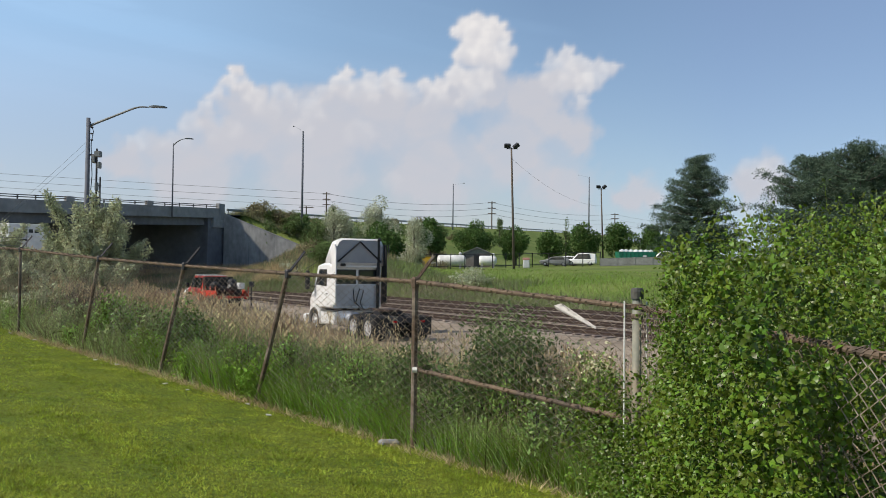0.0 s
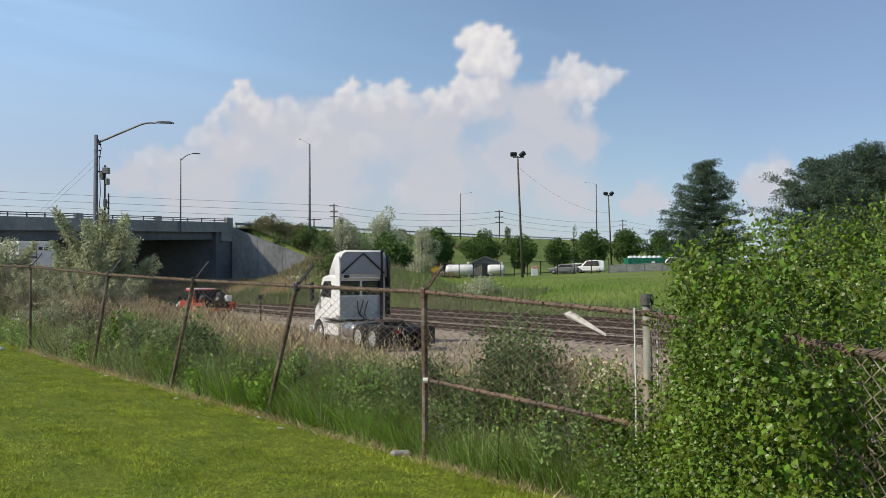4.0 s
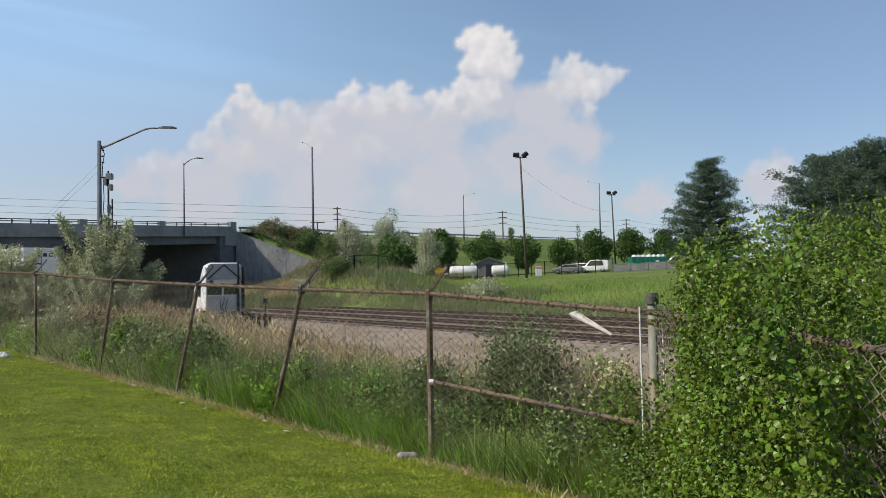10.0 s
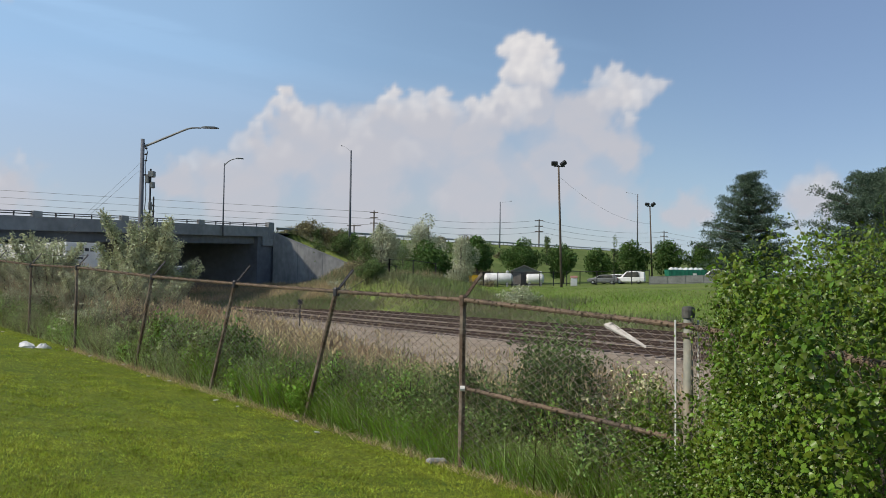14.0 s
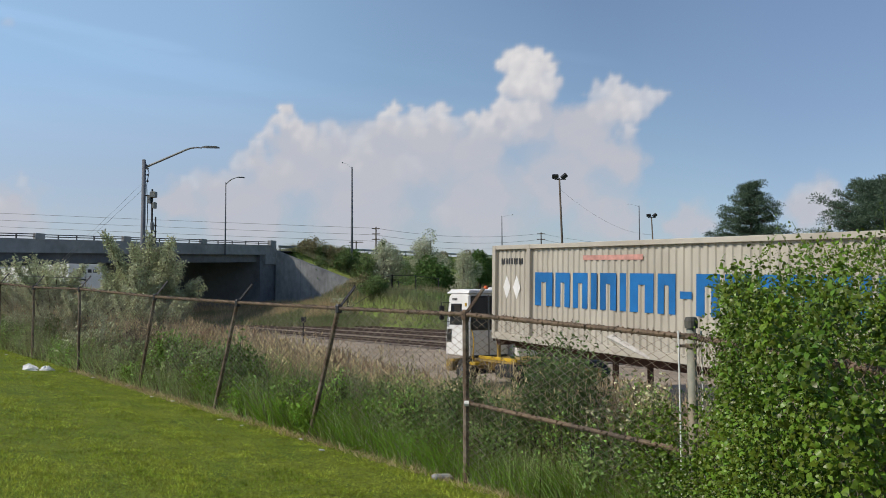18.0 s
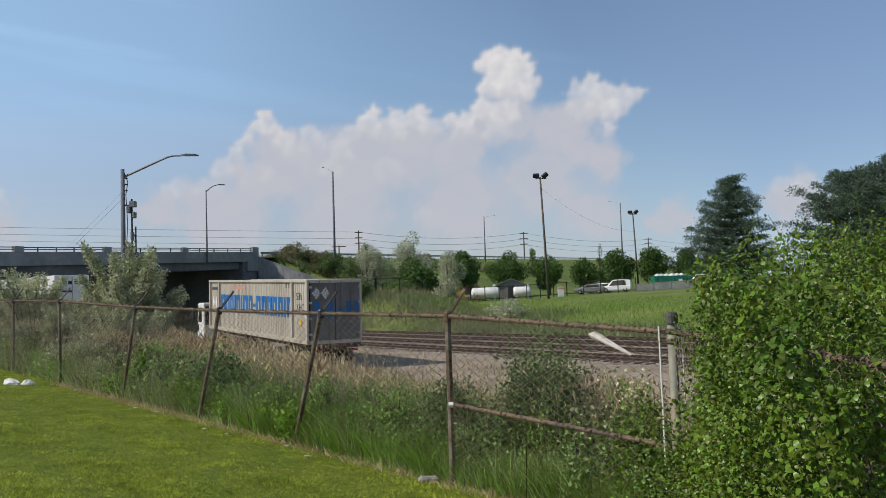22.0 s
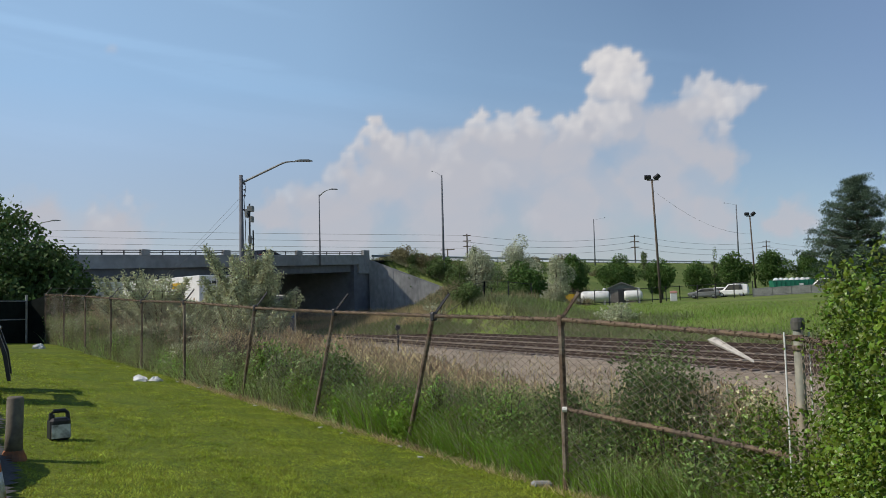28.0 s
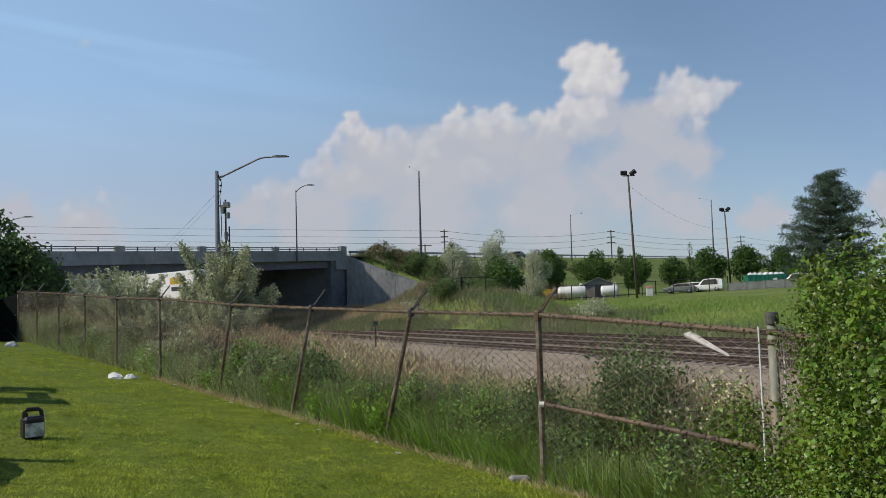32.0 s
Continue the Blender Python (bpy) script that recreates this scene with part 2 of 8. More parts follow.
M_OLIVE = material("silvery_leaves", (0.57, 0.59, 0.39), 0.65, scale=3, vary=0.12, second=(0.39, 0.42, 0.25), second_scale=0.7, island=0.35, translucent=0.3, spec=0.2)
M_BLOSSOM = material("whitish_blossom", (0.56, 0.57, 0.42), 0.7, scale=3, vary=0.12, second=(0.36, 0.40, 0.24), second_scale=0.4, island=0.4, translucent=0.3, spec=0.1)
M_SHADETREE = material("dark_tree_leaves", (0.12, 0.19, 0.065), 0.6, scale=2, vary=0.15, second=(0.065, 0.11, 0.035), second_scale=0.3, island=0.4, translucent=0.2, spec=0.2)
M_PINE = material("pine_needles", (0.088, 0.135, 0.088), 0.6, scale=0.9, vary=0.25, island=0.15, translucent=0.15, spec=0.2)
M_GRASS = material("tall_grass", (0.37, 0.44, 0.16), 0.65, scale=2, vary=0.12, second=(0.30, 0.32, 0.16), second_scale=0.5, island=0.8, translucent=0.35, spec=0.2)
M_FIELD = material("meadow_grass", (0.215, 0.335, 0.06), 0.7, scale=0.8, vary=0.2, second=(0.28, 0.37, 0.095), second_scale=0.12, island=0.4, translucent=0.3, spec=0.15)
M_HERB = material("green_weeds", (0.31, 0.45, 0.105), 0.6, scale=1.5, vary=0.15, second=(0.27, 0.345, 0.11), second_scale=0.5, island=0.7, translucent=0.3, spec=0.2)
M_WEED = material("trackside_weed", (0.20, 0.235, 0.11), 0.7, scale=1, vary=0.2, second=(0.29, 0.265, 0.16), second_scale=0.15, island=0.45, translucent=0.3, spec=0.15)
M_GREYWEED = material("grey_green_weeds", (0.41, 0.48, 0.22), 0.65, scale=1.5, vary=0.15, second=(0.22, 0.28, 0.12), second_scale=0.6, island=0.6, translucent=0.4, spec=0.2)
M_DARKWEED = material("dark_green_weeds", (0.25, 0.35, 0.105), 0.55, scale=1.5, vary=0.15, second=(0.12, 0.20, 0.05), second_scale=0.6, island=0.6, translucent=0.3, spec=0.25)
M_BRIGHT = material("fresh_grass", (0.26, 0.43, 0.06), 0.6, scale=2, vary=0.12, island=0.35, translucent=0.35, spec=0.2)
M_REED = material("dry_reed", (0.57, 0.455, 0.285), 0.8, scale=2, vary=0.12, second=(0.47, 0.33, 0.205), second_scale=0.3, island=0.4, translucent=0.4, spec=0.1)
M_BLADE = material("lawn_blades", (0.41, 0.46, 0.058), 0.6, scale=5, vary=0.42, second=(0.23, 0.30, 0.024), second_scale=1.6, island=0.5, translucent=0.3, spec=0.25)
M_BRUSH = material("brownish_brush", (0.25, 0.22, 0.13), 0.8, scale=2, vary=0.15, second=(0.19, 0.20, 0.09), second_scale=0.3, island=0.35, translucent=0.25, spec=0.1)
M_BARK = material("bark", (0.10, 0.085, 0.07), 0.9, scale=5, vary=0.3, bump=0.01)
M_TWIG = material("dead_twigs", (0.20, 0.16, 0.12), 0.9, scale=8, vary=0.2, island=0.3)
M_FLOWER = material("cream_flowers", (0.70, 0.66, 0.42), 0.7, scale=5, vary=0.1, island=0.2)

# ---- ground ----
TRACK = -35.0                                   # the tracks' bearing, degrees
TU = np.array([math.sin(radians(TRACK)), math.cos(radians(TRACK))])      # along the tracks
TN = np.array([TU[1], -TU[0]])                  # across them, away from the lawn
FA = np.array([-0.29, 9.10])                    # a fence post
FU = np.array([-0.6874, 0.7263])                # along the fence, away
FV = np.array([-0.7263, -0.6874])               # from the fence to the lawn
BR = np.array([-29.6, 118.1])                   # the bridge's corner at the wing wall
BU = np.array([0.3023, 0.9532])                 # along the bridge
BQ = np.array([0.9532, -0.3023])                # across it, towards the lawn
WING = 10.3                                     # the wing wall's length; it runs along x from the bridge's corner


def ease(a, b, x):
    k = np.clip((x - a) / (b - a), 0, 1)
    return k * k * (3 - 2 * k)


def wave(x, y, seed, scale):
    """Smooth uneven ground between -1 and 1."""
    rng = np.random.RandomState(seed)
    out = 0.0
    for i in range(5):
        a, p, k = rng.uniform(0, 6.28), rng.uniform(0, 6.28), scale * (0.6 + 0.5 * i)
        out = out + np.sin((x * math.cos(a) + y * math.sin(a)) * k + p) / (1 + 0.5 * i)
    return out / 2.6


def overgrown(x, y):
    """How far places lie beyond the line where weeds close over the tracks before the bridge."""
    return (x + 25.1) * 0.523 + (y - 93.7) * 0.852


def height(x, y):
    x, y = np.asarray(x, float), np.asarray(y, float)
    fu = (x - FA[0]) * FU[0] + (y - FA[1]) * FU[1]
    fv = (x - FA[0]) * FV[0] + (y - FA[1]) * FV[1]
    n = x * TN[0] + y * TN[1]
    foot = 1.13 + 0.034 * np.clip(fu, -14, 26)
    lawn = foot + 0.09 * np.clip(fv, 0, 5.2) * (1 - 0.35 * ease(5, 25, fu)) + 0.015 * wave(x, y, 3, 0.9) * ease(0.3, 2, fv)
    z = np.where(fv > 0, lawn, foot)
    z = z * (1 - ease(5.6, 11.0, n))
    z = z + 0.04 * wave(x, y, 5, 0.5) * (1 - ease(20, 26, n)) * ease(0, -1, fv)
    field = 1.5 * ease(45.0, 55, n) + 1.15 * ease(52, 68, n) + 1.2 * ease(70, 110, n) + 0.12 * wave(x, y, 8, 0.12) * ease(46, 52, n)
    u = x * TU[0] + y * TU[1]
    berm = (1.7 + 2.1 * np.clip((114 - u) / 24, 0, 1)) * ease(42.4, 46.5, n) * (1 - ease(113, 118, u)) * ease(62, 90, u) * (1 - 0.4 * ease(50, 64, n))
    z = z + np.maximum(field, berm)
    s = (x - BR[0]) * BU[0] + (y - BR[1]) * BU[1]
    q = (x - BR[0]) * BQ[0] + (y - BR[1]) * BQ[1]
    road = 9.55 + 0.030 * np.clip(s, -200, 420)
    steep = 0.27 + 0.19 * (1 - ease(4, 26, s))
    bank = road - steep * np.clip(q - 0.4, 0, 90) - 0.6 * np.clip(-q - 32, 0, 60) + 0.2 * wave(x, y, 11, 0.25) * ease(1, 4, q)
    wa, wf = x - BR[0], BR[1] - y                   # along the wing wall, and before it
    before_wall = (wf > -4.5) & (wa < WING)
    bank = np.where((n < 46.5) | before_wall | ((s < 3.0) & (q < 0)), -50, bank)
    foot_bank = (1.9 + 0.5 * ease(4, 8, wa) + 1.7 * ease(7, 10.4, wa)) * ease(31, 40, n) * (1 - ease(4, 30, wf)) * ease(-12, -2, wa) * (1 - ease(13, 24, wa))
    over = overgrown(x, y)
    z = np.maximum(z, 1.4 * ease(0, 14, over) * ease(27.5, 32, n) * (1 - ease(118, 126, u)) * ease(70, 80, u))
    z = np.maximum(z, np.where(wf > -4.5, foot_bank * (1 - 0.5 * ease(0.4, -2, wf)), -50))
    bank = np.where(s > 420, -50, bank)
    left = road - 0.7 * np.clip(q - 1, 0, 60) - 0.7 * np.clip(-q - 32, 0, 60)
    left = np.where(s < -92, left, -50)
    z = np.maximum(z, np.maximum(bank, left))
    return z


def at_ground(x, y, up=0.0):
    return (float(x), float(y), float(height(x, y)) + up)


def sheet(name, xs, ys, mat, label, category, up=0.0, keep=None, kind="structure", z=None):
    """A piece of ground on a grid of x and y."""
    gx, gy = np.meshgrid(xs, ys)
    gz = height(gx, gy) + up if z is None else np.full_like(gx, z)
    w = len(xs)
    i = (np.arange(len(ys) - 1)[:, None] * w + np.arange(w - 1)[None, :]).ravel()
    f = np.stack([i, i + 1, i + 1 + w, i + w], 1)
    if keep is not None:
        k = keep(gx, gy).ravel()
        f = f[k[f].all(1)]
    v = np.stack([gx, gy, gz], -1).reshape(-1, 3)
    used = np.unique(f)
    new_i = np.zeros(len(v), int)
    new_i[used] = np.arange(len(used))
    ob = part(name, bulk_mesh(name, v[used], new_i[f]), mat, smooth=True)
    return tagged(ob, label, category, kind=kind)


def spread(lo, hi, near, step, grow):
    """Grid lines that are close together round near and wider apart with distance."""
    out, d, k = [near], step, near
    while k < hi:
        k += d
        d *= grow
        out.append(k)
    d, k = step, near
    while k > lo:
        k -= d
        d *= grow
        out.append(k)
    return np.array(sorted(out))


sheet("ground", spread(-2500, 2500, -6, 0.8, 1.030), spread(-1200, 3500, 14, 0.8, 1.028), M_MEADOW, "rough green meadow and weedy ground reaching the horizon", "ground")


def side_of_lawn(x, y):
    return ((x - FA[0]) * FV[0] + (y - FA[1]) * FV[1] > -0.25) & (x < 1.75)


LOT = [(-36.4, 6.2), (-34.6, 8.6), (-35.2, 9.5), (-35.9, 10.9), (-35.6, 12.2), (-36.0, 13.4), (-37.0, 15.0), (-40, 18), (-46, 20), (-60, 20), (-70, 10), (-50, 5.2)]


def in_lot(x, y):
    """Whether places lie on the asphalt beside the lawn."""
    x, y = np.asarray(x, float), np.asarray(y, float)
    pts = [(d * math.sin(radians(a)), d * math.cos(radians(a))) for a, d in LOT]
    inside = np.zeros(x.shape, bool)
    for (x0, y0), (x1, y1) in zip(pts, pts[1:] + pts[:1]):
        if y0 != y1:
            inside ^= ((y0 > y) != (y1 > y)) & (x < x0 + (x1 - x0) * (y - y0) / (y1 - y0))
    return inside


def across(x, y):
    return x * TN[0] + y * TN[1]


sheet("lawn", np.arange(-46, 2.0, 0.35), np.arange(-14, 48, 0.35), M_LAWN, "short mown yellow-green lawn sloping down to the fence", "lawn", 0.03, side_of_lawn)


def strip(name, n0, n1, u0, u1, mat, label, category, lift, step=4.0, crown=0.0):
    """A long strip beside the tracks, from n0 to n1 across and u0 to u1 along."""
    ns, us = np.linspace(n0, n1, 7), np.arange(u0, u1 + step, step)
    gn, gu = np.meshgrid(ns, us)
    gx, gy = gn * TN[0] + gu * TU[0], gn * TN[1] + gu * TU[1]
    e = (gn - n0) / (n1 - n0)
    gz = lift + crown * np.sin(np.pi * e) + 0.0 * gx
    i = (np.arange(len(us) - 1)[:, None] * 7 + np.arange(6)[None, :]).ravel()
    f = np.stack([i, i + 1, i + 8, i + 7], 1)
    return tagged(part(name, bulk_mesh(name, np.stack([gx, gy, gz], -1).reshape(-1, 3), f), mat, smooth=True), label, category, kind="structure")


strip("service_road", 11.0, 26.6, -60, 260, M_GRAVEL, "pale dusty gravel service road beside the tracks", "road", 0.05)
strip("track_bed", 26.4, 42.4, -60, 260, M_BALLAST, "dark brown ballast bed under the railway tracks", "track bed", 0.06, crown=0.05)

# ---- sky: far clouds on a curved backdrop ----
def value_noise(x, y, seed):
    rng = np.random.RandomState(seed)
    table = rng.rand(256, 256)
    xi, yi = np.floor(x).astype(int), np.floor(y).astype(int)
    fx, fy = x - xi, y - yi
    fx, fy = fx * fx * (3 - 2 * fx), fy * fy * (3 - 2 * fy)
    a, b = table[yi % 256, xi % 256], table[yi % 256, (xi + 1) % 256]
    c, d = table[(yi + 1) % 256, xi % 256], table[(yi + 1) % 256, (xi + 1) % 256]
    return (a * (1 - fx) + b * fx) * (1 - fy) + (c * (1 - fx) + d * fx) * fy


def fractal(x, y, seed, octaves=5):
    out, amp, total = 0, 1.0, 0
    for i in range(octaves):
        out = out + amp * value_noise(x * 2 ** i, y * 2 ** i, seed + i)
        total += amp
        amp *= 0.5
    return out / total


def cloud_backdrop():
    """Far cumulus: soft grey bodies and crisp sunlit heads, given by bearing, elevation and radius in degrees."""
    soft = [(2.7, 11.4, 1.8), (5.3, 10.3, 1.7), (7.2, 9.6, 1.8), (-1.0, 9.8, 2.4), (-4.7, 9.2, 2.8), (-8.4, 8.5, 2.8), (-12.1, 8.4, 2.4), (-14.3, 7.7, 2.0), (-17.3, 6.5, 1.8), (-20.2, 6.0, 1.5), (8.8, 8.3, 1.4),
            (4.3, 7.5, 3.1), (-1.1, 6.0, 3.5), (-8.5, 5.5, 3.5), (-15.9, 5.3, 2.8), (7.7, 5.2, 2.4), (12.3, 4.7, 1.5), (-34.1, 5.2, 2.6), (-29.7, 5.1, 2.2), (2.3, 13.7, 1.3), (8.5, 11.9, 1.5), (6.6, 11.6, 1.2), (-12.9, 9.6, 1.7), (-13.4, 10.6, 1.0), (-7.0, 10.0, 1.8), (-4.4, 10.4, 1.8), (-10.2, 9.6, 1.5), (5.0, 11.5, 1.4), (6.0, 10.8, 1.6), (0.6, 11.2, 1.5), (19.8, 5.2, 2.0)]
    heads = [(2.5, 15.4, 0.81, 1), (1.5, 15.1, 0.74, 1), (3.5, 14.7, 0.81, 1), (2.3, 14.4, 0.96, 1), (1.4, 13.4, 0.74, 0.95), (3.0, 13.3, 1.03, 0.95), (3.9, 13.6, 0.66, 0.85), (0.9, 14.8, 0.33, 0.9), (0.9, 12.0, 0.81, 0.9),
             (-0.4, 11.4, 0.66, 0.85), (-1.3, 11.7, 0.52, 0.9), (2.2, 11.7, 0.89, 0.75), (1.6, 10.7, 0.89, 0.55), (-0.6, 10.7, 0.74, 0.5), (-3.1, 12.2, 0.52, 0.9), (-3.6, 11.7, 0.66, 0.8), (-4.8, 11.7, 0.66, 0.75),
             (-6.4, 12.1, 0.59, 0.9), (-6.6, 11.4, 0.81, 0.75), (-5.3, 10.9, 0.96, 0.55), (-2.6, 11.1, 0.74, 0.55), (-7.8, 10.8, 0.59, 0.6), (-8.4, 9.7, 0.81, 0.5), (-13.4, 11.9, 0.48, 1), (-13.9, 11.2, 0.55, 0.9),
             (-12.8, 11.1, 0.55, 0.8), (-12.1, 10.3, 0.74, 0.6), (-10.5, 10.9, 0.66, 0.6), (-14.6, 10.4, 0.52, 0.75), (-15.2, 9.5, 0.59, 0.65), (-15.9, 8.6, 0.66, 0.55), (-11.3, 9.6, 0.89, 0.4), (-9.8, 10.3, 0.59, 0.5),
             (-18.4, 7.4, 0.81, 0.45), (-19.4, 7.1, 0.59, 0.45), (-16.9, 7.5, 0.74, 0.4), (-9.1, 8.5, 0.74, 0.4), (-14.0, 8.2, 1.11, 0.35), (-5.4, 8.4, 0.96, 0.35), (-3.3, 5.4, 0.74, 0.3), (7.1, 13.0, 0.74, 0.6),
             (8.0, 13.2, 0.66, 0.75), (8.9, 12.6, 0.89, 0.75), (10.1, 12.6, 0.66, 0.75), (10.9, 12.5, 0.52, 0.75), (11.4, 12.6, 0.26, 0.7), (9.2, 11.5, 0.74, 0.85), (8.2, 12.0, 0.74, 0.6), (8.9, 10.4, 0.44, 0.7),
             (7.6, 11.3, 0.66, 0.45), (7.2, 12.2, 0.9, 0.6), (6.7, 12.7, 0.5, 0.5), (9.9, 11.8, 0.6, 0.7), (-30.6, 6.0, 0.52, 0.4), (-28.7, 7.1, 0.33, 0.45), (-28.5, 6.6, 0.37, 0.35), (-30.1, 5.4, 0.66, 0.35), (-29.9, 15.9, 0.33, 0.3), (19.4, 6.0, 0.8, 0.4), (20.6, 6.2, 0.7, 0.4), (-39.0, 6.4, 1.2, 0.5), (-37.5, 5.6, 1.0, 0.45)]
    az, el = np.meshgrid(np.arange(-54, 42, 0.155), np.arange(-1.0, 24, 0.155))
    n1, n2 = fractal(az * 0.9, el * 0.9, 20) - 0.5, fractal(az * 0.9 + 50, el * 0.9, 40) - 0.5
    m1, m2 = fractal(az * 3.1, el * 3.1, 30, 3) - 0.5, fractal(az * 3.1 + 70, el * 3.1, 50, 3) - 0.5
    wx, wy = az + 0.12 + 0.6 * n1 + 0.7 * m1, el + 0.5 * n2 + 0.7 * m2
    body = np.zeros_like(az)
    for a, e, r in soft:
        d2 = ((az + 2.2 * n1 - a) ** 2 + ((el + 1.8 * n2 - e) * 1.15) ** 2) / r ** 2
        body = 1 - (1 - body) * (1 - 0.88 * np.clip(1.7 * np.exp(-d2 * 1.3) - 0.14, 0, 1))
    body = np.clip((body - 0.10) * 1.15, 0, 1) * (0.84 + 0.4 * (fractal(az * 0.5, el * 0.8, 90) - 0.25))
    body = np.clip(body, 0, 0.95)
    rng = np.random.RandomState(4)
    crisp, light = np.zeros_like(az), np.zeros_like(az)
    for a, e, r, w in heads:
        r = r * 1.02
        bits = [(a, e, r)] + [(a + 0.75 * r * math.cos(t), e + 0.7 * r * math.sin(t), r * rng.uniform(0.3, 0.55)) for t in rng.uniform(-0.6, 3.8, 8)]
        for pa, pe, pr in bits:
            d = np.hypot(wx - pa, wy - pe) / pr
            k = np.clip((1.12 - d) * 2.6, 0, 1) * np.clip(1.05 + 0.75 * (wy - e) / (r * 1.6), 0, 1) * w
            lit = np.clip(0.62 + 0.42 * (-(wx - pa) * 0.5 + (wy - pe) * 0.75) / pr, 0.25, 1.0)
            light = light + (lit - light) * np.clip(k * 0.75, 0, 1)
            crisp = np.maximum(crisp, k)
    for _ in range(1):
        crisp = (2 * crisp + np.roll(crisp, 1, 0) + np.roll(crisp, -1, 0) + np.roll(crisp, 1, 1) + np.roll(crisp, -1, 1)) / 6
        light = (2 * light + np.roll(light, 1, 0) + np.roll(light, -1, 0) + np.roll(light, 1, 1) + np.roll(light, -1, 1)) / 6
    streak = np.clip(fractal((az + el * 1.5) * 0.07, (el + 0.16 * az) * 0.7, 80) - 0.50, 0, 1) * 0.5 * np.clip((el - 6) / 6, 0, 1)
    trail = np.exp(-((el - 15.95 + 0.11 * (az + 24.6)) / 0.30) ** 2) * np.clip((-18.5 - az) / 3, 0, 1) * (0.10 + 0.22 * fractal(az * 0.5, el * 0.6, 95))
    haze = 0.86 * np.exp(-np.clip(el, 0, 60) / 7.5) * (1 - 0.3 * np.clip((az - 4) / 20, 0, 1))
    thin = np.clip(np.maximum(streak, trail) + haze, 0, 0.85)
    veil = np.array(VEIL) + (np.array(BLUE) - np.array(VEIL)) * np.clip((el - 3) / 11, 0, 1)[..., None]
    veil = veil * (1 + 0.24 * np.clip((-6 - az) / 26, 0, 1) - 0.16 * np.clip((az - 6) / 14, 0, 1))[..., None]
    right = np.clip((az - 3) / 15, 0, 1)[..., None]
    veil = veil * (1 - right) + np.array([0.25, 0.365, 0.62]) * right * (1 + 0.35 * np.exp(-np.clip(el, 0, 60) / 6))[..., None]
    thin = np.maximum(thin, 0.42 * right[..., 0])
    thin = np.clip(thin + 0.62 * np.clip((9 - az) / 26, 0, 1) * np.clip((el - 2) / 9, 0, 1), 0, 0.85)
    grey = np.array(GREY)
    top = np.array(WHITE)
    colour, total = veil.copy(), thin
    for layer, tint in ((body, np.broadcast_to(grey, az.shape + (3,))), (crisp, grey + (top - grey) * np.clip(light, 0, 1)[..., None] ** 1.3)):
        both = 1 - (1 - total) * (1 - layer)
        colour = (colour * (total * (1 - layer))[..., None] + tint * layer[..., None]) / np.maximum(both, 1e-4)[..., None]
        total = both
    ra, re, far = np.radians(az), np.radians(el), 3300.0
    v = np.stack([far * np.sin(ra) * np.cos(re), far * np.cos(ra) * np.cos(re), far * np.sin(re) + EYE], -1).reshape(-1, 3)
    w = az.shape[1]
    i = (np.arange(az.shape[0] - 1)[:, None] * w + np.arange(w - 1)[None, :]).ravel()
    me = bulk_mesh("backdrop", v, np.stack([i, i + 1, i + 1 + w, i + w], 1))
    edge = np.clip((az + 54) / 8, 0, 1) * np.clip((42 - az) / 8, 0, 1) * np.clip((24 - el) / 4, 0, 1)
    data = np.concatenate([colour, (total * edge)[..., None]], -1).reshape(-1, 4)
    me.color_attributes.new("cloud", "FLOAT_COLOR", "POINT").data.foreach_set("color", np.ascontiguousarray(data, np.float32).ravel())
    mt = bpy.data.materials.new("cloud")
    mt.use_nodes = True
    n, ln = mt.node_tree.nodes, mt.node_tree.links.new
    n.remove(n["Principled BSDF"])
    at = n.new("ShaderNodeAttribute")
    at.attribute_name = "cloud"
    em, tr, mx = n.new("ShaderNodeEmission"), n.new("ShaderNodeBsdfTransparent"), n.new("ShaderNodeMixShader")
    ln(at.outputs["Color"], em.inputs["Color"])
    ln(at.outputs["Alpha"], mx.inputs[0])
    ln(tr.outputs[0], mx.inputs[1])
    ln(em.outputs[0], mx.inputs[2])
    ln(mx.outputs[0], n["Material Output"].inputs["Surface"])
    tagged(part("backdrop", me, mt, smooth=True), "tall white cumulus clouds in a hazy blue sky", "clouds", kind="structure")


VEIL, BLUE, GREY, WHITE = (0.43, 0.475, 0.575), (0.335, 0.535, 0.80), (0.57, 0.585, 0.655), (0.91, 0.89, 0.885)
cloud_backdrop()


# ---- railway tracks ----
def railway_tracks():
    for c in (28.2, 32.2, 36.2, 40.2):
        track = thing("railway_track", "rusty steel railway track on timber ties in dark ballast", "railway track", "tracks in the yard")
        for side in (-0.72, 0.72):
            sh = Mesh()
            sh.prism([(-0.07, 0.0), (0.07, 0.0), (0.07, 0.02), (0.012, 0.03), (0.012, 0.10), (0.036, 0.11), (0.036, 0.15), (-0.036, 0.15), (-0.036, 0.11), (-0.012, 0.10), (-0.012, 0.03), (-0.07, 0.02)], -60, 250, "y")
            part("rail", sh, M_RAIL, track, m=pose(*(TN * (c + side)), 0.11, 0, 0, -TRACK))
        tie = Mesh().box(-1.3, 1.3, -0.12, 0.12, 0, 0.16, bev=0.02)
        first = None
        jig = random.Random(int(c))
        for i in range(120):
            u = 8 + 0.66 * i
            m = pose(*(TN * (c + jig.uniform(-0.08, 0.08)) + TU * u), -0.015 + jig.uniform(-0.012, 0.012), 0, 0, -TRACK + jig.uniform(-1.2, 1.2))
            if first is None:
                first = part("tie", tie, M_TIE, track, m=m)
            else:
                part("tie", first.data, M_TIE, track, m=m)


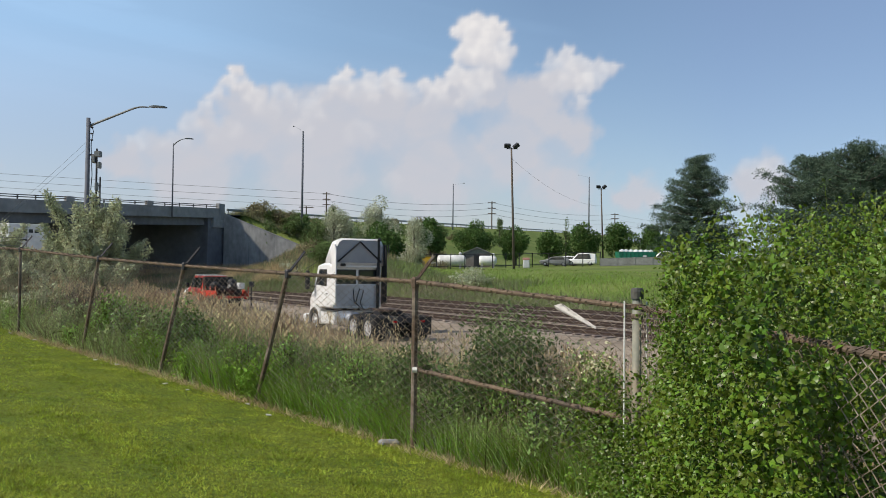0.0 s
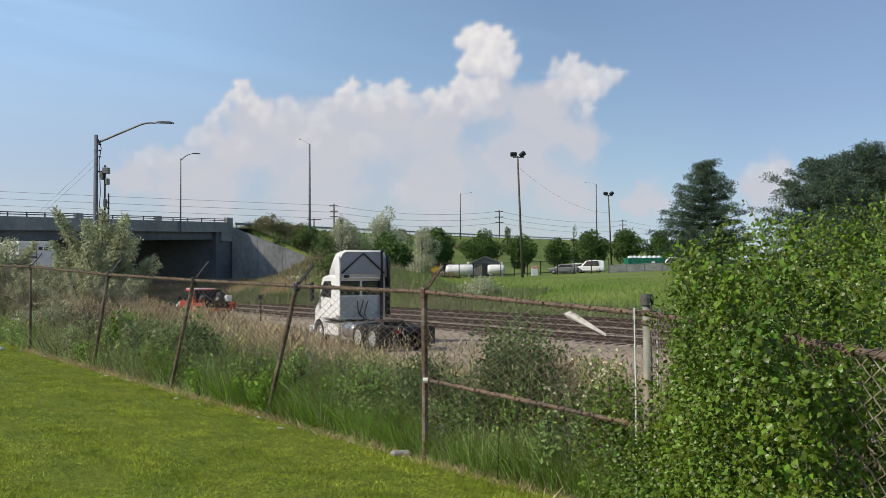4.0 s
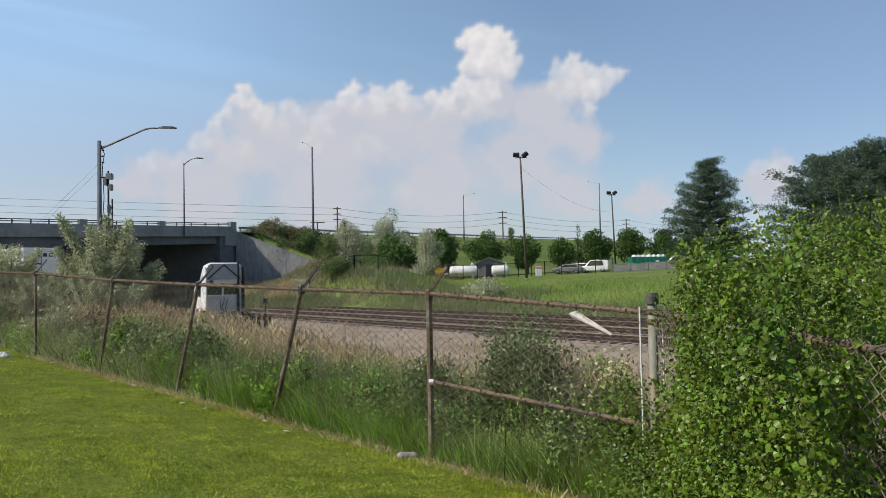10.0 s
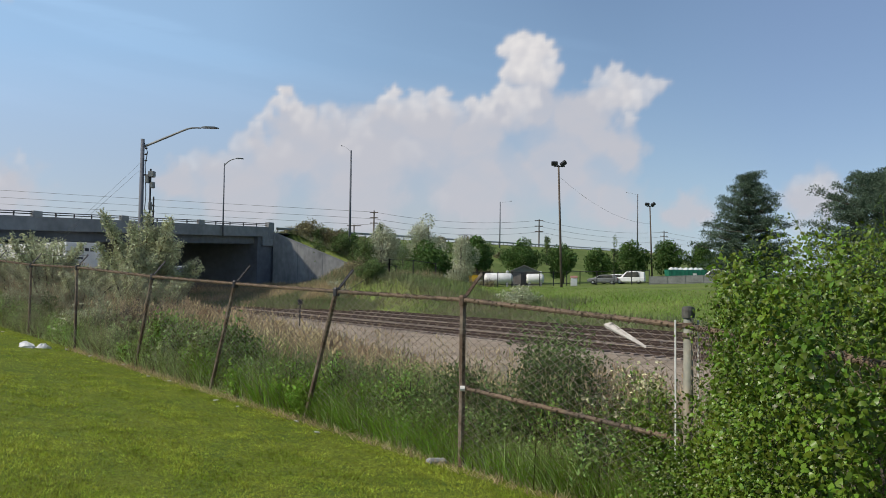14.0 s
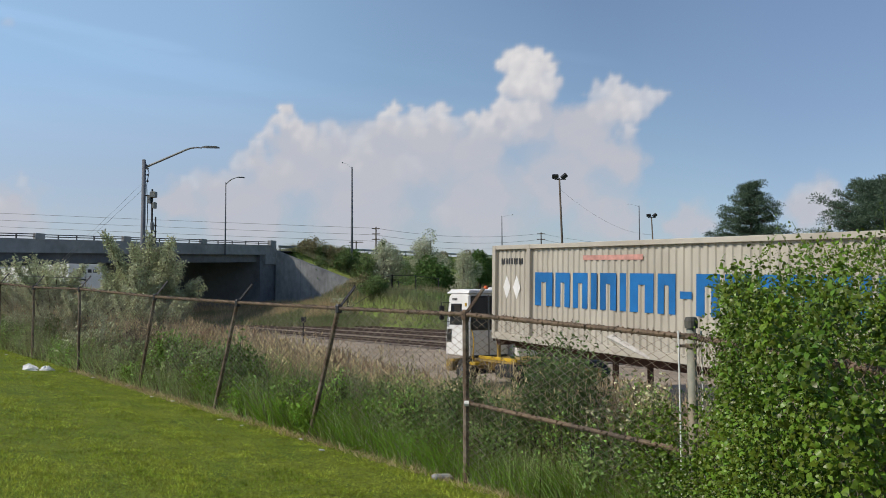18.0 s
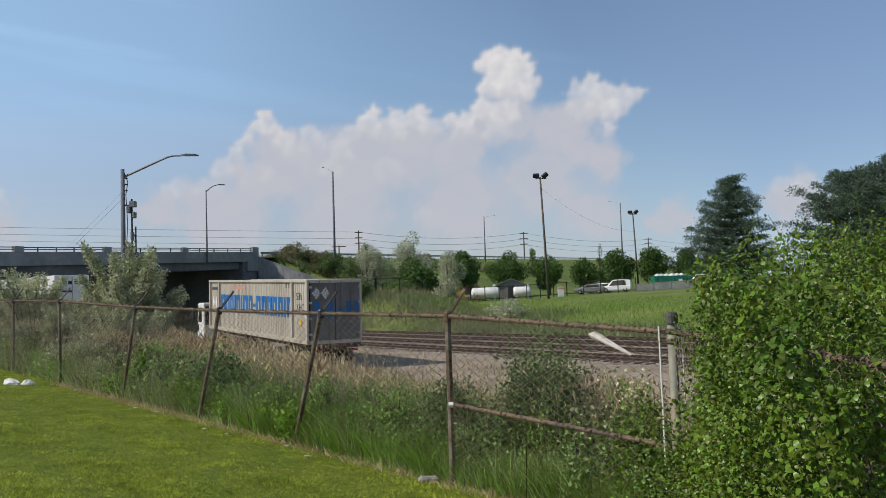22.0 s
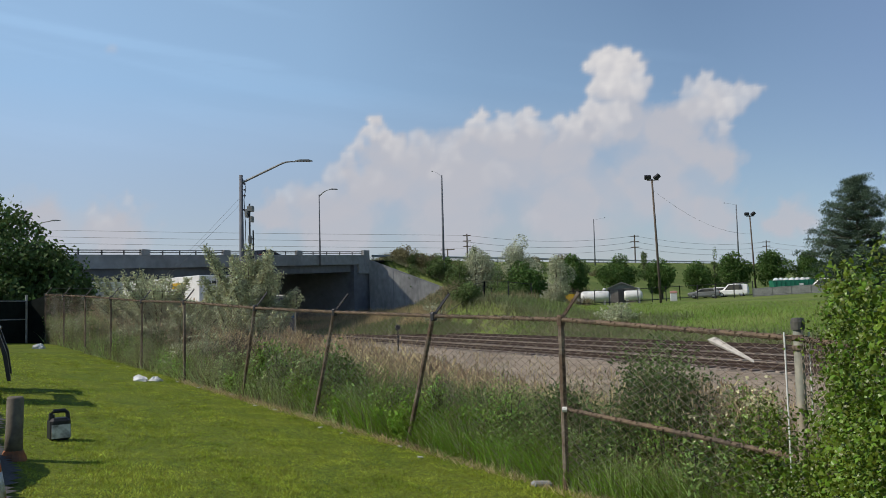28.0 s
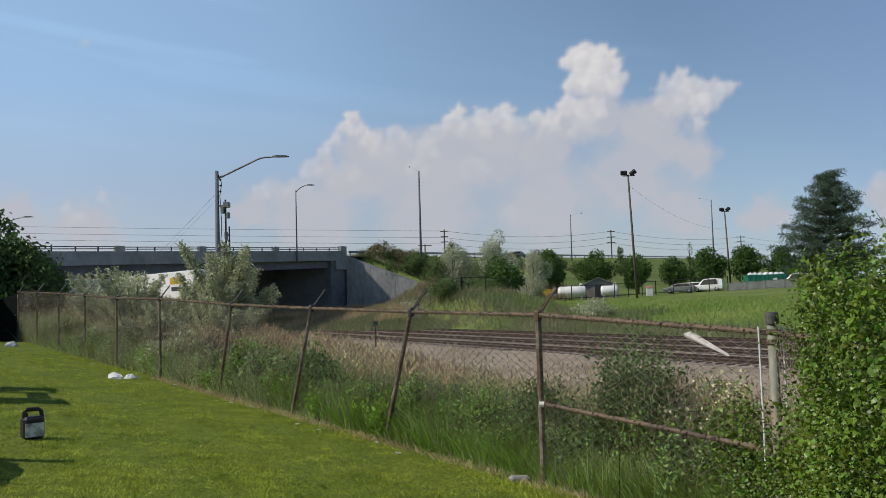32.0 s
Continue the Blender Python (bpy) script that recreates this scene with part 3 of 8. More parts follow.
# ---- highway bridge ----
def bridge_at(s, q, z):
    p = BR + BU * s + BQ * q
    return (p[0], p[1], z)


def deck_top(s):
    return 10.35 + 0.0395 * s if s < 0 else 10.35 + 0.030 * s


def bridge():
    turn = math.degrees(math.atan2(-BU[0], BU[1]))
    br = thing("highway_bridge", "grey concrete highway overpass with steel railings over the road and tracks", "bridge")

    def run(name, mat, q0, q1, lo, hi, s0=-97.0, s1=0.0, label=""):
        sh = Mesh()
        rings = []
        for s in np.linspace(s0, s1, 5):
            t = deck_top(s)
            rings.append([bridge_at(s, q0, t + lo), bridge_at(s, q1, t + lo), bridge_at(s, q1, t + hi), bridge_at(s, q0, t + hi)])
        return part(name, sh.loft(rings), mat, br, label)

    run("fascia", M_CONCRETE, -0.32, 0.0, -1.30, 0.0, label="pale grey concrete edge beam")
    # Two carriageways wide; the unseen far part keeps the underside dark.
    run("far_fascia", M_CONCRETE, -31.0, -30.7, -1.30, 0.0)
    # Deck and girders take the concrete whose colour already holds their shade.
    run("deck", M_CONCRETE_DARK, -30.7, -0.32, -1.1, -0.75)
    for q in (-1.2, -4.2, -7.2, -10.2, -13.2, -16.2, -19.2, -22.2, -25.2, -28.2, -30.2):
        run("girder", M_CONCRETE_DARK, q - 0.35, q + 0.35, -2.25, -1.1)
    spans = [(-97, -82), (-82, -68), (-68, -54), (-54, -40.9), (-40.9, -29.2), (-29.2, -16.0), (-16.0, -1.0)]
    for a, b in spans:
        for k in (a,):
            t = deck_top(k)
            part("parapet_block", Mesh().box(-0.36, 0.05, -0.55, 0.55, -0.1, 0.52, bev=0.03), M_CONCRETE, br, m=pose(*bridge_at(k, 0, t), 0, 0, turn))
        rail = Mesh()
        for h in (0.22, 0.42):
            rail.tube([bridge_at(a + 0.5, -0.15, deck_top(a) + h), bridge_at(b - 0.5, -0.15, deck_top(b) + h)], 0.05)
        part("railing", rail, M_DARKSTEEL, br)
        for k in range(1, 5):
            s = a + (b - a) * k / 5
            part("railing_post", Mesh().box(-0.2, -0.1, -0.05, 0.05, 0, 0.42), M_DARKSTEEL, br, m=pose(*bridge_at(s, 0, deck_top(s)), 0, 0, turn))
    part("parapet_block", Mesh().box(-0.5, 0.06, -0.8, 0.6, -1.6, 0.62, bev=0.03), M_CONCRETE, br, m=pose(*bridge_at(-0.5, 0, deck_top(0)), 0, 0, turn))
    # abutment and wing wall
    sh = Mesh()
    z = deck_top(0)
    sh.add([bridge_at(s, q, h) for h in (-0.5, z - 1.3) for s, q in ((-3.4, -0.3), (2.2, -0.3), (2.2, -31), (-3.4, -31))], [(0, 1, 2, 3), (4, 5, 6, 7), (0, 1, 5, 4), (1, 2, 6, 5), (2, 3, 7, 6), (3, 0, 4, 7)])
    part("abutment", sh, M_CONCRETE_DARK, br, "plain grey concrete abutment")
    sh = Mesh()
    sh.add([bridge_at(s, q, h) for h in (z - 2.6, z - 1.25) for s, q in ((-2.6, 0.04), (0.9, 0.04), (0.9, -0.6), (-2.6, -0.6))], [(0, 1, 2, 3), (4, 5, 6, 7), (0, 1, 5, 4), (1, 2, 6, 5), (2, 3, 7, 6), (3, 0, 4, 7)])
    part("bearing_block", sh, M_CONCRETE, br)
    sh = Mesh()
    rings = []
    for k in np.linspace(0, 1, 9):
        x, top = BR[0] + WING * k, 9.62 - 4.1 * k
        rings.append([(x, BR[1] - 0.02, 0.5), (x, BR[1] - 0.02, top), (x, BR[1] + 0.5, top), (x, BR[1] + 0.5, 0.5)])
    part("wing_wall", sh.loft(rings), M_WINGWALL, br, "sloping weathered concrete wing wall")
    part("wing_coping", Mesh().loft([[(BR[0] + WING * k + 0.02, y, 9.62 - 4.1 * k + h) for y, h in ((BR[1] - 0.06, 0.004), (BR[1] + 0.54, 0.004), (BR[1] + 0.54, 0.10), (BR[1] - 0.06, 0.10))] for k in (0, 1)]), M_CONCRETE, br)
    for x in (3.4, 6.8):
        part("wall_joint", Mesh().box(BR[0] + x - 0.02, BR[0] + x + 0.02, BR[1] - 0.03, BR[1] - 0.015, 0.5, 9.5 - 4.1 * x / WING), M_CONCRETE_DARK, br)
    for k, (s, q) in enumerate(((-45.5, -2.0), (-45.5, -9), (-45.5, -16), (-45.5, -23), (-45.5, -29), (-20.0, -13.5), (-20.0, -24))):
        t = deck_top(s)
        part("pier", Mesh().box(-0.55, 0.55, -0.55, 0.55, -0.5, t - 2.25, bev=0.06), M_CONCRETE, br, m=pose(*bridge_at(s, q, 0), 0, 0, turn))
    sh = Mesh()
    for s in (-45.5,):
        t = deck_top(s)
        sh.add([bridge_at(a, q, h) for h in (t - 2.9, t - 2.2) for a, q in ((s - 0.6, -0.6), (s + 0.6, -0.6), (s + 0.6, -30.4), (s - 0.6, -30.4))], [(0, 1, 2, 3), (4, 5, 6, 7), (0, 1, 5, 4), (1, 2, 6, 5), (2, 3, 7, 6), (3, 0, 4, 7)])
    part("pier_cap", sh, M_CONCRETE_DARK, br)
    return br


def highway_road():
    sh = Mesh()
    rings = []
    for s in np.linspace(-180, 410, 60):
        t = deck_top(s) - 0.72 if s < 0 else 9.63 + 0.030 * s
        rings.append([bridge_at(s, -0.4, t), bridge_at(s, -30.6, t), bridge_at(s, -30.6, t - 0.12), bridge_at(s, -0.4, t - 0.12)])
    tagged(part("highway_road", sh.loft(rings), M_ASPHALT), "grey asphalt highway on the embankment and bridge", "road", kind="structure")
    rail = thing("guard_rail", "galvanised steel guard rail along the highway embankment", "guard rail")
    for q in (-0.5, -16.0):
        sh = Mesh()
        for h in (0.45, 0.62):
            sh.tube([bridge_at(s, q, 9.7 + 0.030 * s + h) for s in np.linspace(1.5, 400, 40)], 0.09, 5)
        part("beam", sh, M_GALV, rail)
    for i in range(60):
        s = 2 + i * 4.0
        part("rail_post", Mesh().box(-0.07, 0.07, -0.07, 0.07, -0.3, 0.7), M_STEEL, rail, m=pose(*bridge_at(s, -0.55, 9.7 + 0.030 * s)))


# ---- chain-link fence by the lawn ----
POSTS = [(0.0, 2.88, 0.0), (2.36, 2.93, 0.76), (5.05, 3.00, 0.82), (8.14, 3.10, 0.74), (12.13, 3.28, 0.0), (15.43, 3.36, 0.05), (18.54, 3.50, 0.0), (21.68, 3.62, 0.0), (24.90, 3.73, 0.0), (28.16, 3.83, 0.0)]


def along_fence(s, z, v=0.0):
    p = FA + FU * s + FV * v
    return (p[0], p[1], z)


def chain_link(p0, p1, z0, z1, base0, base1, cell=0.075, r=0.0038, lean=None):
    """Woven zigzag wires of one panel, from its top rail down to the ground."""
    p0, p1 = np.array(p0), np.array(p1)
    length = np.linalg.norm(p1 - p0)
    d = (p1 - p0) / length
    out = np.array([-d[1], d[0]])
    cols = max(2, int(length / cell))
    vs, fs = [], []
    for c in range(cols):
        k = (c + 0.5) / cols
        top, low = z0 + (z1 - z0) * k + 0.03, base0 + (base1 - base0) * k
        rows = max(2, int((top - low) / (cell * 0.52)))
        s0 = k * length
        shift = np.linspace(0, 1, rows + 1)
        zz = top - (top - low) * shift
        xx = s0 + np.where((np.arange(rows + 1) + c) % 2 == 0, -0.5, 0.5) * length / cols * 1.08
        if lean is not None:
            xx = xx + lean * shift
        yy = 0.02 * np.sin(s0 * 1.7 + 3 * shift) + np.where((np.arange(rows + 1) + c) % 2 == 0, r, -r)
        line = np.stack([p0[0] + d[0] * xx + out[0] * yy, p0[1] + d[1] * xx + out[1] * yy, zz], -1)
        for off in ((1.0, 0.0), (-0.5, 0.87), (-0.5, -0.87)):
            vs.append(line + r * np.array([d[0] * off[0] + out[0] * off[1], d[1] * off[0] + out[1] * off[1], 0.0]))
        fs.append(rows)
    # three strands of corners for each wire, joined by quads
    verts, faces, n = [], [], 0
    for w, rows in enumerate(fs):
        a, b, c = vs[3 * w: 3 * w + 3]
        verts += [a, b, c]
        m = rows + 1
        i = np.arange(rows)
        for x, y in ((0, 1), (1, 2), (2, 0)):
            faces.append(np.stack([n + x * m + i, n + y * m + i, n + y * m + i + 1, n + x * m + i + 1], 1))
        n += 3 * m
    return bulk_mesh("chain_link", np.concatenate(verts), np.concatenate(faces))


def wrapped_rail(a, b, r=0.021, turns=None, sag=0.0):
    """A pipe with old barbed wire wound round it."""
    a, b = Vector(a), Vector(b)
    length = (b - a).length
    d = (b - a).normalized()
    e = d.cross(Vector((0, 0, 1))).normalized()
    g = e.cross(d)
    sh = Mesh()
    pts = [a + (b - a) * k - Vector((0, 0, sag * 4 * k * (1 - k))) for k in np.linspace(0, 1, 9)]
    sh.tube(pts, r, 8)
    coil = Mesh()
    steps = int(length / 0.02)
    line = []
    for i in range(steps + 1):
        k = i / steps
        t = k * length / 0.065 * 2 * math.pi
        w = r + 0.007 + 0.004 * math.sin(t * 0.37)
        line.append(a + (b - a) * k - Vector((0, 0, sag * 4 * k * (1 - k))) + w * (math.cos(t) * e + math.sin(t) * g))
    coil.tube(line, 0.0075, 4)
    for i in range(0, steps, 9):
        p = line[i]
        o = (p - (a + (b - a) * (i / steps))).normalized()
        coil.tube([p, p + o * 0.022 + d * 0.006], 0.0035, 3)
    return sh, coil


M_CAP = material("weathered_cap", (0.075, 0.08, 0.075), 0.7, 0.2, scale=20, vary=0.35, second=(0.13, 0.12, 0.10), second_scale=8)


def lawn_fence():
    fence = thing("chain_link_fence", "rusty chain-link fence with leaning posts and barbed-wire arms along the lawn", "fence")
    tops = []
    for i, (s, rz, lean) in enumerate(POSTS):
        top = Vector(along_fence(s, rz))
        foot = Vector(along_fence(s + lean, 0.0))
        foot.z = float(height(foot.x, foot.y)) - 0.15
        tops.append((s, rz, lean))
        sh = Mesh().tube([foot, foot.lerp(top, 0.5), top + Vector((0, 0, 0.02))], 0.032 if i == 0 else 0.03, 8)
        post = part("post", sh, M_POSTRUST, fence)
        sh = Mesh()
        out = Vector((-FV[0], -FV[1], 0))
        tip = top + out * 0.20 + Vector((0, 0, 0.27)) + (Vector((FU[0], FU[1], 0)) * -0.06)
        for w in (-0.012, 0.012):
            o = Vector((FU[0], FU[1], 0)) * w
            sh.tube([top + o, tip + o], 0.012, 5)
        for k in (0.3, 0.62, 0.95):
            sh.tube([top.lerp(tip, k) + Vector((0, 0, 0.0)), top.lerp(tip, k) + Vector((0, 0, 0.03))], 0.009, 4)
        sh.lathe([(0.036, -0.06), (0.042, -0.05), (0.042, 0.03), (0.03, 0.05)], "z", 8, Matrix.Translation(top))
        part("barbed_wire_arm", sh, M_DARKSTEEL if i else M_POSTRUST, post)
    for (s0, z0, l0), (s1, z1, l1) in zip(tops[:-1], tops[1:]):
        pipe, coil = wrapped_rail(along_fence(s0, z0), along_fence(s1, z1))
        rail = part("top_rail", pipe, M_RUST, fence)
        part("wound_wire", coil, M_RUST, rail)
        a, b = along_fence(s0, 0), along_fence(s1, 0)
        part("chain_link_mesh", chain_link(a[:2], b[:2], z0, z1, float(height(a[0], a[1])), float(height(b[0], b[1])), lean=-(l0 + l1) / 2), M_WIRE, fence)
    # the corner post with its bands and tension bars, and the panel and brace up to it
    cs, cz = -2.71, 2.73
    c = Vector(along_fence(cs, 0))
    c.z = float(height(c.x, c.y)) - 0.1
    post = part("corner_post", Mesh().tube([c, Vector((c.x, c.y, 2.86))], 0.038, 14), material("grey_green_post", (0.25, 0.26, 0.22), 0.75, 0.2, scale=14, vary=0.25, second=(0.30, 0.255, 0.19), second_scale=3), fence, smooth=True)
    cap = Mesh().lathe([(0.042, 2.80), (0.052, 2.80), (0.054, 2.86), (0.046, 2.885), (0.03, 2.89)], "z", 14, Matrix.Translation((c.x, c.y, 0)))
    part("cap_plate", Mesh().box(-0.05, 0.055, -0.012, 0.012, 2.895, 2.93, Matrix.Translation((c.x, c.y, 0)) @ pose(0, 0, 0, 0, 8, 40)), M_DARKSTEEL, post)
    part("post_cap", cap, M_CAP, post)
    for z in (2.74, 2.66, 1.9, 1.3):
        sh = Mesh().lathe([(0.046, -0.02), (0.05, -0.015), (0.05, 0.015), (0.046, 0.02)], "z", 12, Matrix.Translation((c.x, c.y, z)))
        sh.box(-0.115, 0.085, -0.008, 0.008, -0.011, 0.011, Matrix.Translation((c.x, c.y, z)) @ pose(0, 0, 0, 0, 0, 0))
        part("band", sh, M_POSTRUST, post)
    for dx in (-0.105, 0.075):
        part("tension_bar", Mesh().tube([(c.x + dx, c.y - 0.01, 1.0), (c.x + dx + 0.004, c.y - 0.01, 2.0), (c.x + dx, c.y - 0.01, 2.78)], 0.0075, 6), M_WHITE, post, "pale painted tension bar")
    pipe, coil = wrapped_rail(along_fence(0, 2.88), along_fence(cs, cz), 0.023)
    rail = part("top_rail", pipe, M_RUST, fence)
    part("wound_wire", coil, M_RUST, rail)
    pipe, coil = wrapped_rail(along_fence(-0.03, 1.975), along_fence(cs + 0.04, 1.82), 0.021)
    rail = part("brace_rail", pipe, M_RUST, fence)
    part("wound_wire", coil, M_RUST, rail)
    part("end_cap", Mesh().lathe([(0.0, -0.03), (0.028, -0.03), (0.028, 0.02), (0.0, 0.02)], "x", 8, Matrix.Translation(along_fence(-0.05, 1.975, 0.03))), M_PLASTIC, rail)
    a, b = along_fence(0, 0), along_fence(cs, 0)
    part("chain_link_mesh", chain_link(b[:2], a[:2], cz, 2.88, float(height(b[0], b[1])), float(height(a[0], a[1]))), M_WIRE, fence)
    # the line that turns back past the bush
    pipe, coil = wrapped_rail((c.x, c.y, 2.73), (1.66, 0.2, 2.74), 0.015)
    rail = part("top_rail", pipe, M_RUST, fence)
    part("wound_wire", coil, M_RUST, rail)
    part("chain_link_mesh", chain_link((c.x, c.y), (1.66, 0.2), 2.73, 2.74, 1.0, 1.25), M_WIRE, fence)
    for y in (0.9,):
        part("post", Mesh().tube([(1.655, y, 0.9), (1.655, y, 2.75)], 0.03, 8), M_POSTRUST, fence)
    # slack strands of barbed wire over the arms
    for k in (0.3, 0.95):
        for (s0, z0, _), (s1, z1, _) in zip(tops[4:-1], tops[5:]):
            pts = [along_fence(s0 + (s1 - s0) * j, z0 + (z1 - z0) * j + 0.27 * k - 0.1 * j * (1 - j), -0.20 * k) for j in np.linspace(0, 1, 5)]
            part("barbed_wire", Mesh().tube(pts, 0.004, 3), M_DARKSTEEL, fence)
    # a bent strip of pale sheet caught in the mesh
    st = Mesh()
    a0, a1, b0 = Vector(along_fence(-1.87, 2.712, 0.03)), Vector(along_fence(-1.94, 2.735, 0.01)), Vector(along_fence(-2.32, 2.545, 0.03))
    st.add([a0, a0 + Vector((0.02, -0.01, -0.03)), a1, b0, b0 + Vector((0.0, -0.005, -0.012)), b0 + Vector((0.005, 0.005, 0.008))], [(0, 1, 4, 3), (0, 3, 5, 2), (1, 2, 5, 4), (0, 2, 1)])
    tagged(part("sheet_strip", st, material("dull_sheet", (0.50, 0.47, 0.44), 0.6, scale=30, vary=0.2, second=(0.36, 0.33, 0.31), second_scale=12)), "bent strip of pale sheet metal caught in the fence mesh", "scrap")


railway_tracks()
for c in (30.2, 34.2, 38.2, 42.1):
    strip("dusty_path", c - 0.55, c + 0.55, -50, 240, M_GRAVEL, "pale dusty gravel between the tracks", "gravel", 0.115)
bridge()
highway_road()
lawn_fence()


# ---- poles, lamps and power lines ----
def upright(x, y, z0, z1, r0, r1, lean=(0, 0), sides=8):
    return Mesh().tube([(x, y, z0), (x + lean[0], y + lean[1], z1)], [r0, r1], sides)


def cobra_lamp(p, top, arm, label, mast=0.14, head=0.9, name="street_lamp", thin=0.05, straight=False):
    x, y, z = p
    ob = thing(name, label, "street lamp", "street lamps", m=Matrix.Translation(p))
    part("pole", upright(0, 0, -0.5, top - z, mast, mast * 0.62), M_CONCRETE_DARK, ob, smooth=True)
    h = top - z
    ax, ay, az = arm
    pts = [(ax * k, ay * k, h - 0.25 + az * (1 - (1 - k) ** 2.2)) for k in np.linspace(0, 0.82, 7)]
    if straight:
        pts = [(ax * k, ay * k, h - 0.5 + az * e) for k, e in ((0.02, 0), (0.3, 0.43), (0.58, 0.86), (0.64, 0.94), (0.70, 0.985), (0.76, 1.0), (0.82, 0.99))]
    part("arm", Mesh().tube(pts, [thin * (1.6 - 0.7 * k / 6) for k in range(7)], 6), M_STEEL, ob)
    e = Vector(pts[-1])
    d = Vector((ax, ay, 0)).normalized()
    hd = Mesh().loft([[e + d * k * head + Vector((-d.y * w, d.x * w, v)) for w, v in ((-a, 0.0), (-a, b), (a, b), (a, 0.0))] for k, a, b in ((0, 0.06, 0.08), (0.3, 0.14, 0.13), (0.9, 0.15, 0.12), (1.15, 0.09, 0.05))])
    part("lamp_head", hd, M_STEEL, ob)
    return ob


def cell_pole():
    """The near lamp on a concrete pole with antennas and boxes."""
    ob = cobra_lamp((-22.65, 55.6, 0.9), 12.15, (4.35, 0.9, 1.36), "tall grey concrete lamp pole with antenna boxes beside the bridge", 0.21, 1.0, "lamp_pole", straight=True)
    sh = Mesh()
    for z, x, w, h in ((8.95, 0.66, 0.19, 0.19), (8.72, 0.40, 0.11, 0.13), (8.5, 0.42, 0.10, 0.12), (8.25, 0.74, 0.09, 0.2), (6.9, 0.60, 0.06, 0.26), (5.75, 0.52, 0.13, 0.17)):
        part("equipment_box", Mesh().box(x - w, x + w, -0.2, 0.2, z - h, z + h, bev=0.03), M_STEEL, ob)
    part("bracket", Mesh().tube([(0.1, 0, 8.9), (0.6, 0, 8.9)], 0.05).tube([(0.58, 0, 5.6), (0.58, 0, 9.3)], 0.06).tube([(0.82, 0, 5.4), (0.82, 0, 7.5)], 0.05).tube([(0.16, 0, 5.6), (0.3, 0, 7.6), (0.2, 0, 9.6), (0.34, 0, 10.4), (0.12, 0, 11.0)], 0.025).tube([(0.1, 0, 6.2), (0.85, 0, 6.2)], 0.05), M_DARKSTEEL, ob)
    for k in range(7):
        part("insulator", Mesh().lathe([(0.05, 0), (0.11, 0.04), (0.05, 0.1)], "z", 8, Matrix.Translation((0.24 if k < 3 else 0.80, 0, (10.6, 10.2, 9.8, 6.9, 6.5, 6.0, 5.7)[k]))), M_DARKSTEEL, ob)


cell_pole()
cobra_lamp((-33.0, 106.5, 9.0), 17.5, (1.5, 0.6, 0.9), "slim grey street lamp on the bridge", 0.11)
cobra_lamp((-20.35, 125.6, 6.9), 22.08, (-1.6, 0.2, 0.9), "tall slim highway lamp on the embankment", 0.19, 0.16, thin=0.01)
cobra_lamp((1.7, 170.0, 10.5), 18.9, (2.4, 0.4, 0.4), "slim highway lamp far along the embankment", 0.13, 0.2, thin=0.01)
cobra_lamp((30.9, 187.5, 11.0), 22.4, (-2.6, 0.4, 0.6), "slim highway lamp behind the tree row", 0.16, 0.2, thin=0.01)
cobra_lamp((-58.0, 84.0, 7.0), 12.4, (3.0, 0.5, 0.9), "street lamp behind the dark tree", 0.12)


def flood_light(p, top, label, size=1.0):
    ob = thing("flood_light", label, "floodlight", "floodlight masts", m=Matrix.Translation(p))
    h = top - p[2]
    part("mast", upright(0, 0, -0.5, h - 0.6, 0.17 * size, 0.11 * size, (-0.5 * size, 0), 10), M_WOODPOLE, ob, smooth=True)
    part("crossbar", Mesh().tube([(-1.1 * size, 0, h - 0.75), (0.3 * size, 0, h - 0.75)], 0.06), M_DARKSTEEL, ob)
    for x, tilt in ((-1.0, 0), (0.1, 38)):
        sh = Mesh().box(-0.4 * size, 0.4 * size, -0.25, 0.25, -0.26 * size, 0.26 * size, pose(x * size, 0, h - 0.38, 20, -tilt, 0), 0.06)
        part("lamp_head", sh, M_DARKSTEEL, ob)


flood_light((8.8, 109.6, 2.6), 18.5, "tall timber mast with two floodlights in the meadow")
flood_light((26.8, 147.6, 3.4), 17.0, "timber mast with two floodlights beside the car park", 0.9)


def utility_pole(p, top, arms, label):
    ob = thing("utility_pole", label, "utility pole", "utility poles", m=Matrix.Translation(p))
    h = top - p[2]
    part("pole", upright(0, 0, -2, h, 0.22, 0.16), M_WOODPOLE, ob)
    for z, w in arms:
        part("crossarm", Mesh().box(-w, w, -0.12, 0.12, h - z - 0.12, h - z + 0.12), M_WOODPOLE, ob)


utility_pole((-30.6, 228, 15), 21.8, ((0.5, 1.0), (1.9, 1.0), (3.3, 1.0)), "dark timber utility pole with three crossarms beyond the embankment")
utility_pole((14.1, 259.6, 14), 22.2, ((0.4, 1.2), (2.0, 1.2), (3.6, 1.2)), "dark timber utility pole with three crossarms beyond the embankment")
utility_pole((63.0, 324, 17), 23.2, ((0.5, 1.4), (2.0, 1.4)), "far timber utility pole with crossarms")
utility_pole((-38.8, 247, 16), 19.3, ((0.3, 2.0),), "low far utility pole with one wide crossarm")


